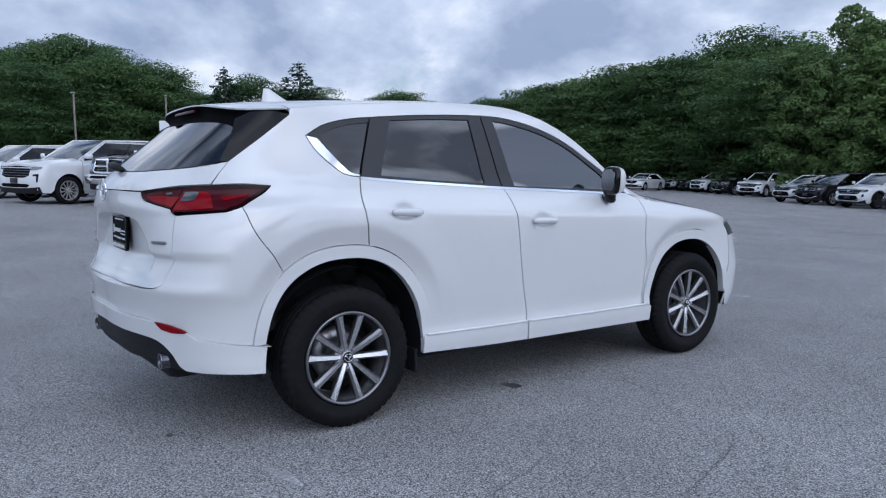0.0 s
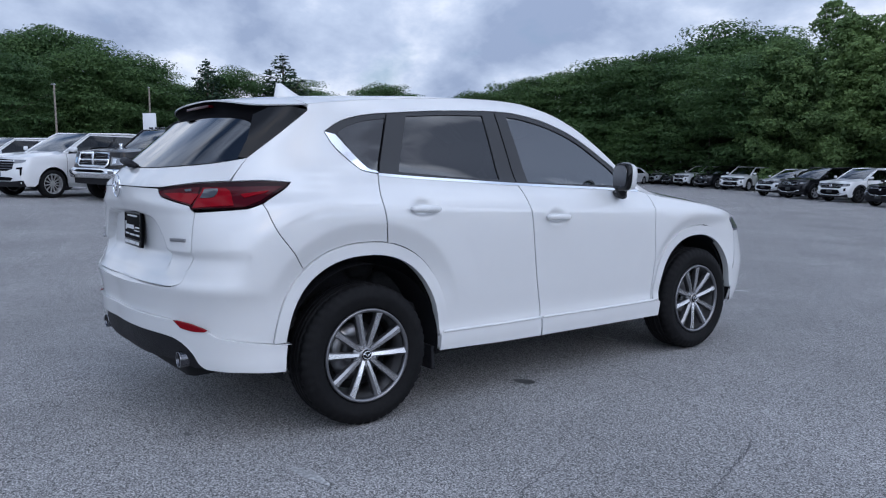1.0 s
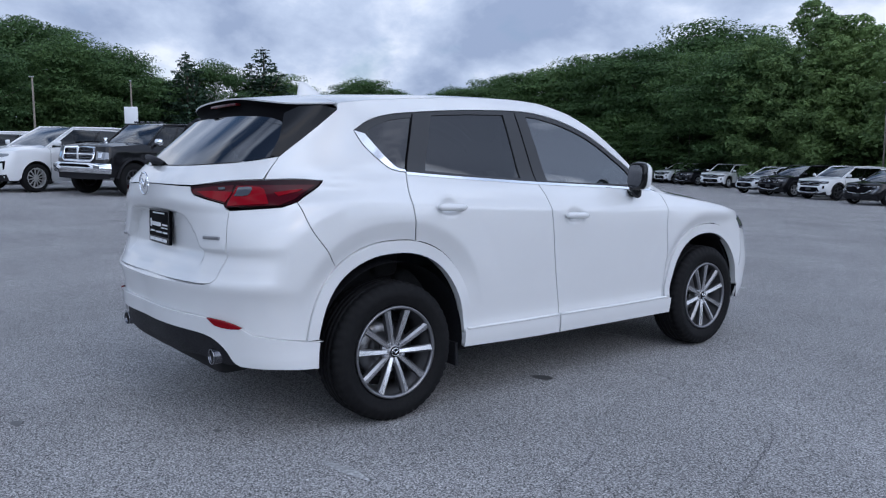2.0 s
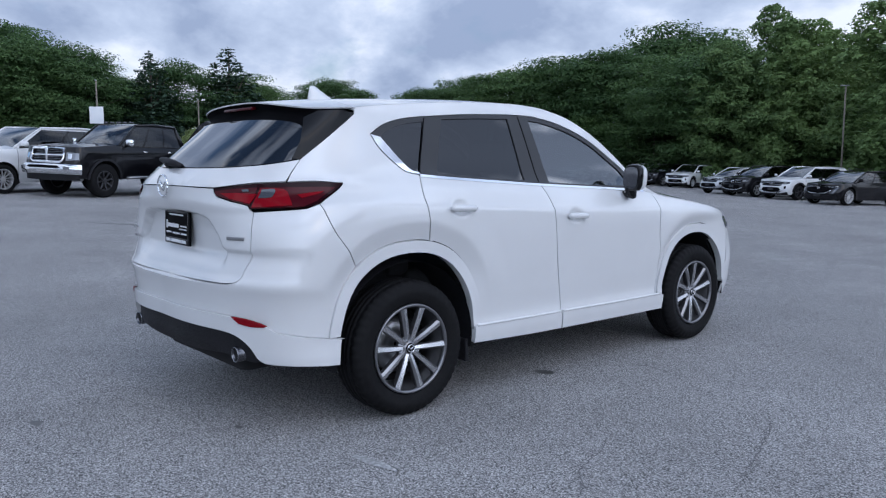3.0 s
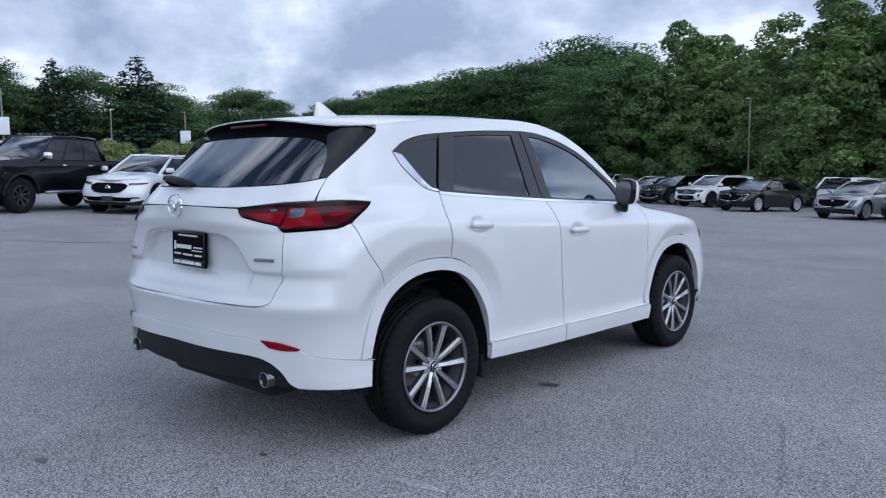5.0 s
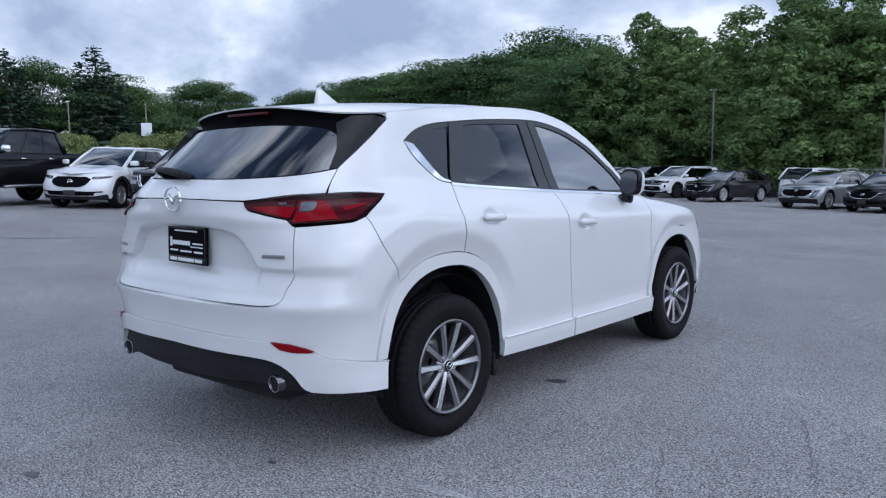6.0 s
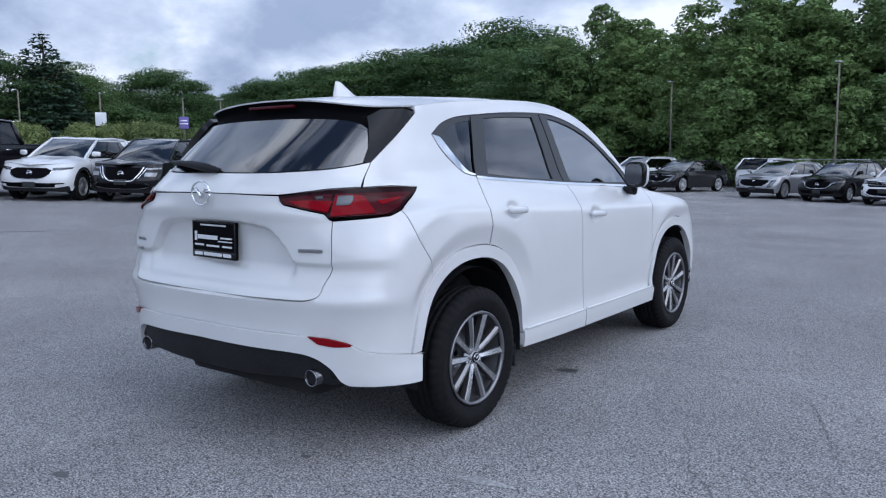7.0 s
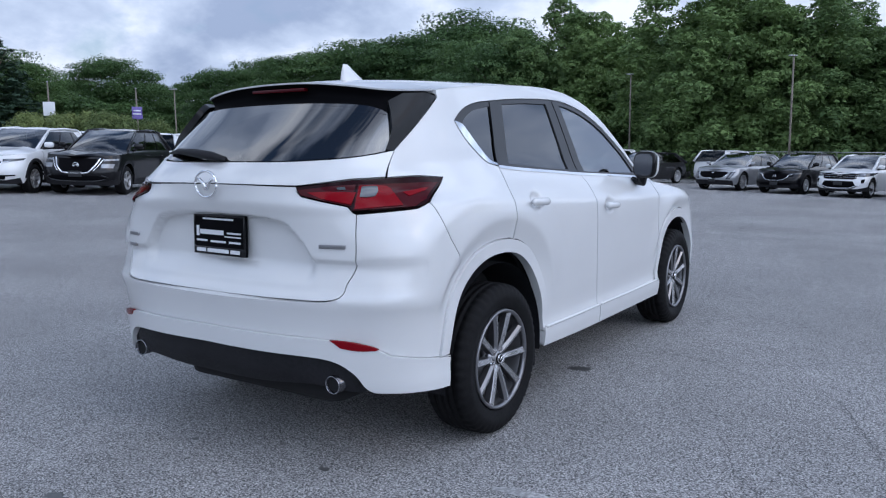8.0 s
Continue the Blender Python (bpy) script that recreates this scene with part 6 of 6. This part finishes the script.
# ---- trees, shrubs and the far side of the lot ----
def leaf_mat(name, dark, light, clear=0.25):
    """Leaves that differ a little one by one, more from bough to bough and from tree to tree."""
    m = bpy.data.materials.new(name)
    m.use_nodes = True
    nt = m.node_tree
    b = bsdf(m)
    geo = nt.nodes.new("ShaderNodeNewGeometry")
    info = nt.nodes.new("ShaderNodeObjectInfo")
    bough = node(nt, "ShaderNodeTexNoise", Scale=0.45, Detail=2.0)
    link(nt, geo, "Position", bough, "Vector")
    total = None
    for src, out, k in ((geo, "Random Per Island", 0.30), (info, "Random", 0.40), (bough, 0, 0.60)):
        ad = node(nt, "ShaderNodeMath", operation="MULTIPLY_ADD")
        link(nt, src, out, ad, 0)
        ad.inputs[1].default_value = k
        ad.inputs[2].default_value = -0.15
        if total:
            link(nt, total, 0, ad, 2)
        total = ad
    cr = nt.nodes.new("ShaderNodeValToRGB")
    cr.color_ramp.elements[0].color, cr.color_ramp.elements[1].color = (*dark, 1), (*light, 1)
    link(nt, total, 0, cr, 0)
    link(nt, cr, 0, b, "Base Color")
    b.inputs["Roughness"].default_value = 0.6
    b.inputs["Specular IOR Level"].default_value = 0.2
    tl = nt.nodes.new("ShaderNodeBsdfTranslucent")
    link(nt, cr, 0, tl, 0)
    mx = nt.nodes.new("ShaderNodeMixShader")
    mx.inputs[0].default_value = clear
    link(nt, b, 0, mx, 1)
    link(nt, tl, 0, mx, 2)
    link(nt, mx, 0, nt.nodes["Material Output"], 0)
    return m


LEAF = leaf_mat("broad leaves", (0.042, 0.086, 0.036), (0.125, 0.204, 0.066), 0.34)
LEAF_NEAR = leaf_mat("fresh broad leaves", (0.076, 0.132, 0.052), (0.235, 0.340, 0.115))
NEEDLE = leaf_mat("spruce needles", (0.020, 0.042, 0.028), (0.050, 0.085, 0.050), 0.1)
SHRUB = leaf_mat("flowering shrub leaves", (0.040, 0.080, 0.028), (0.26, 0.31, 0.11))
BARK = mottled(mat("bark", (0.08, 0.065, 0.05), 0.9), (0.045, 0.036, 0.028), (0.11, 0.09, 0.07), 14, bump=0.6)


def leaves(points, normals, size, rng, name, material, loose=0.38):
    """Many small leaf sprays, one pointed blade each, as one mesh."""
    n = len(points)
    d = normals + rng.normal(0, loose, (n, 3))
    d /= np.linalg.norm(d, axis=1)[:, None]
    t = np.cross(d, rng.normal(0, 1, (n, 3)))
    t /= np.linalg.norm(t, axis=1)[:, None] + 1e-9
    b = np.cross(d, t)
    s = (size * rng.uniform(0.55, 1.4, n))[:, None]
    V = np.stack([points - t * s * .45, points + t * s * .30 - b * s * .42, points + t * s * .55 + b * s * .38 + d * s * .08], 1).reshape(-1, 3)
    me = bpy.data.meshes.new(name)
    me.from_pydata(V.tolist(), [], np.arange(3 * n).reshape(-1, 3).tolist())
    me.materials.append(material)
    return me


def crown(rng, shape, count, size, material):
    """Leaf sprays over the outsides of many boughs within a unit-high crown."""
    lobes = []
    if shape == "spruce":
        for k in range(34):
            h = 0.06 + 0.92 * k / 33
            r = 0.34 * (1 - h) ** 0.85 + 0.012
            n = max(4, int(13 * (1 - h) + 3))
            for j in range(n):
                a, f = 6.283 * (j + rng.uniform(-.3, .3)) / n + k, rng.uniform(.45, .95)
                lobes.append((np.array([r * f * math.cos(a), r * f * math.sin(a), h - .05 * f * (1 - h)]), np.array([.085, .085, .022]) * (1.05 - .80 * h)))
        lobes.append((np.array([0, 0, .985]), np.array([.008, .008, .03])))
    elif shape == "near":
        # several leaders of unequal height, each clad in small feathery boughs
        leaders = [(0.0, 0.0, 1.0, .17)]
        for k in range(9):
            a, f = 6.283 * k / 9 + rng.uniform(-.3, .3), rng.uniform(.11, .26)
            leaders.append((f * math.cos(a), f * math.sin(a), rng.uniform(.66, .93), rng.uniform(.13, .19)))
        for lx, ly, top, wide in leaders:
            for k in range(46):
                h = rng.uniform(.07, 1) ** .85 * top
                rr = (wide * (1 - (h / top) ** 3) + .026) * math.sqrt(rng.uniform(.15, 1)) * rng.uniform(.8, 1.15)
                a, b = rng.uniform(0, 6.283), .55 + .45 * min(1, h / .4)
                r = rng.uniform(.026, .058) * (1.12 - .35 * h / top)
                lobes.append((np.array([lx * b + rr * math.cos(a), ly * b + rr * math.sin(a), h - r * .5]), np.array([r, r, r * rng.uniform(.7, 1.2)])))
    elif shape == "shrub":
        for k in range(40):
            u = rng.normal(0, 1, 3)
            u /= np.linalg.norm(u)
            r = rng.uniform(.10, .19)
            lobes.append((np.array([.52 * u[0], .52 * u[1], .42 + .40 * u[2]]) * 1.0, np.array([r * 1.2, r * 1.2, r])))
    else:
        # a dome of flat, layered boughs over a darker inside
        for k in range(105):
            u = rng.normal(0, 1, 3)
            u /= np.linalg.norm(u)
            u[2] = u[2] if u[2] > -.55 else -u[2]
            f = rng.uniform(.70, 1.0)
            r = rng.uniform(.070, .135) * (1.0 if u[2] < .6 else .85)
            flat = .42 if u[2] < .55 else .6
            lobes.append((np.array([.40 * f * u[0], .40 * f * u[1], .56 + .385 * f * u[2]]), np.array([r * 1.25, r * 1.25, r * flat])))
        for k in range(22):
            u = rng.normal(0, 1, 3)
            u /= np.linalg.norm(u)
            f = rng.uniform(.2, .6)
            lobes.append((np.array([.40 * f * u[0], .40 * f * u[1], .52 + .38 * f * u[2]]), np.array([.15, .15, .11])))
        for k in range(26):
            a, f = rng.uniform(0, 6.283), rng.uniform(.3, 1)
            lobes.append((np.array([.33 * f * math.cos(a), .33 * f * math.sin(a), rng.uniform(.08, .34)]), np.array([.11, .11, .055])))
    area = np.array([s[0] * (s[0] + s[2]) for _, s in lobes])
    pick = rng.choice(len(lobes), count, p=area / area.sum())
    C, Sz = np.array([l[0] for l in lobes])[pick], np.array([l[1] for l in lobes])[pick]
    u = rng.normal(0, 1, (count, 3))
    u /= np.linalg.norm(u, axis=1)[:, None]
    u[:, 2] = np.abs(u[:, 2]) * np.where(rng.uniform(0, 1, count) < .76, 1, -1)
    # ragged rims: some sprays stand well out of their bough
    P = C + u * Sz * (rng.uniform(.70, 1.05, count) + .30 * rng.uniform(0, 1, count) ** 6)[:, None]
    N0 = u / Sz
    N0 /= np.linalg.norm(N0, axis=1)[:, None]
    N0[:, 2] += .30
    return leaves(P, N0, size, rng, "crown", material, .75 if shape == "near" else .34), lobes


def trunk_mesh(rng, lobes, top, thick):
    bm = bmesh.new()
    pts = [(0.008 * math.sin(9 * h), 0.008 * math.cos(7 * h), h) for h in np.linspace(-.02, top, 7)]
    tube(bm, pts, [thick * (1 - .8 * k / 6) + .002 for k in range(7)], 8)
    for k in range(min(9, len(lobes))):
        c = lobes[int(rng.integers(len(lobes)))][0]
        h = max(.10, min(top * .9, c[2] * .55))
        a, b = np.array([0, 0, h]), c
        mid = (a + b) / 2 + np.array([0, 0, .03])
        tube(bm, [tuple(a), tuple(mid), tuple(b)], [thick * .45, thick * .28, thick * .08], 6)
    me = bpy.data.meshes.new("trunk")
    for f in bm.faces:
        f.smooth = True
    bm.to_mesh(me)
    bm.free()
    me.materials.append(BARK)
    return me


def tree_kinds():
    kinds = {}
    for kind, shape, variants, count, size, m, thick, top in (("D", "broad", 5, 42000, .0170, LEAF, .016, .65), ("U", "broad", 3, 9000, .036, LEAF, .022, .75), ("N", "near", 3, 74000, .0150, LEAF_NEAR, .011, .6), ("C", "spruce", 2, 16000, .026, NEEDLE, .014, .97), ("B", "shrub", 3, 11000, .045, SHRUB, .02, .5)):
        kinds[kind] = []
        for v in range(variants):
            rng = np.random.default_rng(11 + 7 * v + ord(kind))
            cm, lobes = crown(rng, shape, count, size, m)
            kinds[kind].append((trunk_mesh(rng, lobes, top, thick), cm))
    return kinds


FAR_BELT = [
    (-86, 3, 13.8, "D"), (-80, 6, 12.3, "D"), (-95, 10, 16.1, "D"), (-95, 14, 17.6, "D"), (-86, 16, 14.4, "D"), (-88, 20, 13.8, "D"), (-92, 24, 12.7, "D"), (-101, 29, 11.2, "D"), (-86, 29, 13.3, "C"), (-91, 29, 10.8, "D"), (-89, 34, 13.4, "D"), (-87, 39, 14.9, "C"), (-91, 43, 12.8, "D"), (-96, 48, 11.8, "D"), (-98, 61, 14.1, "D"), (-109, 62, 11.7, "D"), (-103, 71, 11.5, "D"), (-100, 76, 11.8, "D"),
]
WOOD = [
    (-70, 57, 10.6, "D"), (-65, 59, 11.8, "D"), (-61, 60, 12.1, "D"), (-57, 61, 13.0, "D"), (-52, 62, 13.5, "D"), (-46, 61, 13.6, "D"), (-42, 61, 13.6, "D"), (-50, 80, 19.3, "D"), (-45, 80, 17.6, "D"), (-36, 58, 11.9, "D"), (-30, 55, 11.7, "D"),
]
NEAR_TREES = [
    (-24.7, 54.9, 14.0, "N"), (-21.2, 55.3, 12.7, "N"), (-23.2, 58.5, 12.9, "N"), (-24.5, 72.2, 12.9, "D"), (-21.0, 63.0, 12.0, "D"), (-24, 60, 8.6, "D"), (-11.2, 49.5, 12.0, "N"), (-11, 48, 13.3, "N"), (-8, 49, 13.2, "N"), (-5, 50, 12.5, "N"), (-3, 53, 11.4, "N"), (0, 51, 10.4, "N"), (2, 51, 10.5, "N"), (-11, 59, 12.4, "D"), (-5, 63, 11.4, "D"),
]
SHRUBS = [
    (-38, 18, 3.1, "B"), (-37, 21, 3.3, "B"), (-38, 20, 3.2, "B"), (-35, 21, 3.3, "B"), (-36, 24, 3.0, "B"), (-35, 27, 3.2, "B"), (-40, 16, 3.1, "B"),
]


def build_trees():
    rng = np.random.default_rng(5)
    kinds = tree_kinds()
    words = {"U": ("tree", "young tree in the undergrowth at the foot of the wood"), "D": ("tree", "tall broadleaf tree with dense dark green foliage"), "N": ("tree", "broadleaf tree with fresh green foliage behind the parked cars"),
             "C": ("conifer_tree", "dark pointed spruce standing among broadleaf trees"), "B": ("shrub", "yellow-green flowering shrub at the edge of the lot")}

    def plant(x, y, h, kind, group, wide=1.0):
        opts = kinds[kind]
        tm, cm = opts[int(rng.integers(len(opts)))]
        name, label = words[kind]
        t = thing(name, label, "shrub" if kind == "B" else "tree", group)
        w = h * wide * rng.uniform(.9, 1.1)
        t.matrix_world = pose(x, y, gz(x, y), 0, 0, rng.uniform(0, 360)) @ Matrix.Diagonal((w, w, h, 1))
        for nm, me in (("trunk", tm), ("crown", cm)):
            o = new(nm, me)
            o.parent = t

    for x, y, h, k in FAR_BELT:
        plant(x, y, h, k, "belt of trees", 1.4 if k == "C" else 1.12)
    for x, y, h, k in WOOD:
        plant(x, y, h, k, "edge of the wood", 1.1)
    for x, y, h, k in NEAR_TREES:
        plant(x, y, h, k, "trees behind the parked cars", 1.15 if x < -15 else 1.35)
    for x, y, h, k in SHRUBS:
        plant(x, y, h * .94, k, "flowering shrubs", .80)
    # the belt goes on round the lot behind the viewer
    for i in range(22):
        a = radians(-100 + 150 * i / 21)
        plant(62 * math.cos(a) + rng.uniform(-3, 3), 62 * math.sin(a) + rng.uniform(-3, 3), rng.uniform(7, 11), "U", "belt of trees", 1.3)
    # undergrowth along the foot of the trees, and the wood behind
    for i in range(26):
        t = i / 25
        x, y = -72 + 78 * t + rng.uniform(-1, 1), 58 + 0 * t - 6 * t ** 2 + rng.uniform(-1.5, 1.5)
        plant(x, y, rng.uniform(5.0, 7.5), "U", "edge of the wood", 1.25)
    for i in range(20):
        t = i / 19
        x, y = -84 - 10 * t + rng.uniform(-2, 2), -6 + 76 * t
        plant(x, y, rng.uniform(6.0, 8.5), "U", "belt of trees", 1.3)


build_trees()

GALV = mottled(mat("galvanised steel", (0.42, 0.43, 0.44), 0.45, 0.7), (0.36, 0.37, 0.38), (0.48, 0.49, 0.50), 8)
WOODPOLE = mottled(mat("weathered pole", (0.26, 0.23, 0.19), 0.85), (0.14, 0.125, 0.105), (0.25, 0.22, 0.18), 20)
SIGN_WHITE = mat("white sign face", (0.72, 0.74, 0.76), 0.5)
BANNER = mat("purple banner", (0.16, 0.12, 0.38), 0.6)


def light_pole(x, y, h, head=.22, box_at=None, banner_at=None, thick=.06):
    g = gz(x, y)
    t = thing("street_lamp", "grey steel lamp post at the edge of the lot", "lamp post", "lamp posts", pose(x, y, g, 0, 0, 58 if box_at or banner_at else -40))
    bm = bmesh.new()
    rod(bm, (0, 0, -.1), (0, 0, h), thick, thick * .7, 12)
    part("pole", bm, WOODPOLE, t)
    bm = bmesh.new()
    box(bm, (-.22, -.22, -.1), (.22, .22, .25), .03)
    part("base", bm, GALV, t)
    if head:
        bm = bmesh.new()
        box(bm, (-head * .4, -head * 1.3, h - .03), (head * .4, head * .7, h + .03), .02)
        part("lamp_head", bm, GALV, t)
    else:
        bm = bmesh.new()
        rod(bm, (0, 0, h * .62), (0, -.35, h * .62), .03)
        vs = bmesh.ops.create_uvsphere(bm, u_segments=12, v_segments=8, radius=.12, matrix=Matrix.Translation((0, -.38, h * .6)))
        part("camera_dome", bm, SIGN_WHITE, t)
    if box_at:
        bm = bmesh.new()
        box(bm, (-.31, -.20, box_at - .40), (.31, -.07, box_at + .40), .02)
        part("sign_board", bm, SIGN_WHITE, t, "blank white sign board")
    if banner_at:
        bm = bmesh.new()
        box(bm, (-.27, -.14, banner_at - .34), (.27, -.10, banner_at + .34), .01)
        part("banner", bm, BANNER, t, "purple banner")
        for z, w in ((.12, .36), (-.06, .42)):
            bm = bmesh.new()
            box(bm, (-w / 2, -.146, banner_at + z - .035), (w / 2, -.141, banner_at + z + .035))
            part("print_bar", bm, SIGN_WHITE, t)


def build_edge():
    light_pole(-35.4, 55.4, 7.3)
    light_pole(-14.8, 44.0, 6.5)
    light_pole(-4.7, 40.4, 6.7)
    light_pole(-42.4, 16.7, 4.6, head=0, thick=.05)
    light_pole(-47.1, 6.3, 5.6, head=.14, thick=.07)
    light_pole(-41.3, 20.9, 4.7, head=.12, box_at=3.15, thick=.055)
    light_pole(-35.5, 22.7, 4.3, head=.12, banner_at=2.95, thick=.055)
    light_pole(-45.6, 32.7, 5.3, head=.3, thick=.06)
    light_pole(-34.6, 8.5, 4.6, head=0.08, box_at=2.95, thick=.05)
    # chain-link fence behind the long row
    fence = thing("fence", "low grey chain-link fence behind the parked row", "fence", kind="structure")
    P = [Vector(p) for p in ((7, 37.5), (-0.2, 39.5), (-12, 43.6), (-26, 53.5), (-44, 60.5), (-60, 66))]
    pts = []
    for a, b in zip(P, P[1:]):
        n = max(1, round((b - a).length / 3))
        pts += [a + (b - a) * k / n for k in range(n)]
    pts.append(P[-1])
    bm0 = bmesh.new()
    rod(bm0, (0, 0, 0), (0, 0, 1.75), .032, seg=8)
    post = part("post", bm0, GALV, fence)
    post.location = (pts[0].x, pts[0].y, gz(*pts[0]))
    for p in pts[1:]:
        clone(post, pose(p.x, p.y, gz(p.x, p.y)), fence)
    for a, b in zip(pts, pts[1:]):
        bm = bmesh.new()
        rod(bm, (a.x, a.y, gz(*a) + 1.72), (b.x, b.y, gz(*b) + 1.72), .022, seg=6)
        part("rail", bm, GALV, fence)
    bm = bmesh.new()
    for a, b in zip(pts, pts[1:]):
        d = (b - a)
        for k in range(12):
            for s in (1, -1):
                u0, u1 = k / 12, min(1, max(0, (k + s * 2.2) / 12))
                p, q = a + d * u0, a + d * u1
                f = abs(u1 - u0) / (2.2 / 12) if u1 != u0 else 0
                if f > .05:
                    rod(bm, (p.x, p.y, gz(*p) + .08), (q.x, q.y, gz(*q) + .08 + 1.6 * f), .006, seg=4)
    part("wire_mesh", bm, GALV, fence, kind="stuff")
    # house half hidden behind the trees
    wall_m = mottled(mat("pale house siding", (0.42, 0.43, 0.44), 0.7), (0.38, 0.39, 0.40), (0.47, 0.48, 0.49), 3)
    roof_m = mottled(mat("grey shingle roof", (0.10, 0.10, 0.11), 0.85), (0.075, 0.075, 0.08), (0.14, 0.14, 0.15), 6)
    h = thing("house", "grey two-storey house with a shingle roof behind trees", "house", at=pose(-20.8, 80, gz(-20.8, 80), 0, 0, 15))
    bm = bmesh.new()
    box(bm, (-8, -5, 0), (8, 5, 10.6))
    part("wall", bm, wall_m, h, smooth=False)
    bm = bmesh.new()
    for s in (-1, 1):
        a = [bm.verts.new(p) for p in ((-8.6, s * 5.6, 10.4), (8.6, s * 5.6, 10.4), (8.6, 0, 13.9), (-8.6, 0, 13.9))]
        bm.faces.new(a)
    bmesh.ops.solidify(bm, geom=bm.faces[:], thickness=.2)
    part("roof", bm, roof_m, h, smooth=False)
    for x in (-5.5, -2, 2, 5.5):
        for z in (1.2, 4.6, 7.8):
            bm = bmesh.new()
            box(bm, (x - .55, -5.06, z), (x + .55, -4.9, z + 1.5), .03)
            w = part("window", bm, SIGN_WHITE, h)
            bm = bmesh.new()
            box(bm, (x - .46, -5.085, z + .1), (x + .46, -5.065, z + 1.4))
            part("pane", bm, WIN, w)


build_edge()
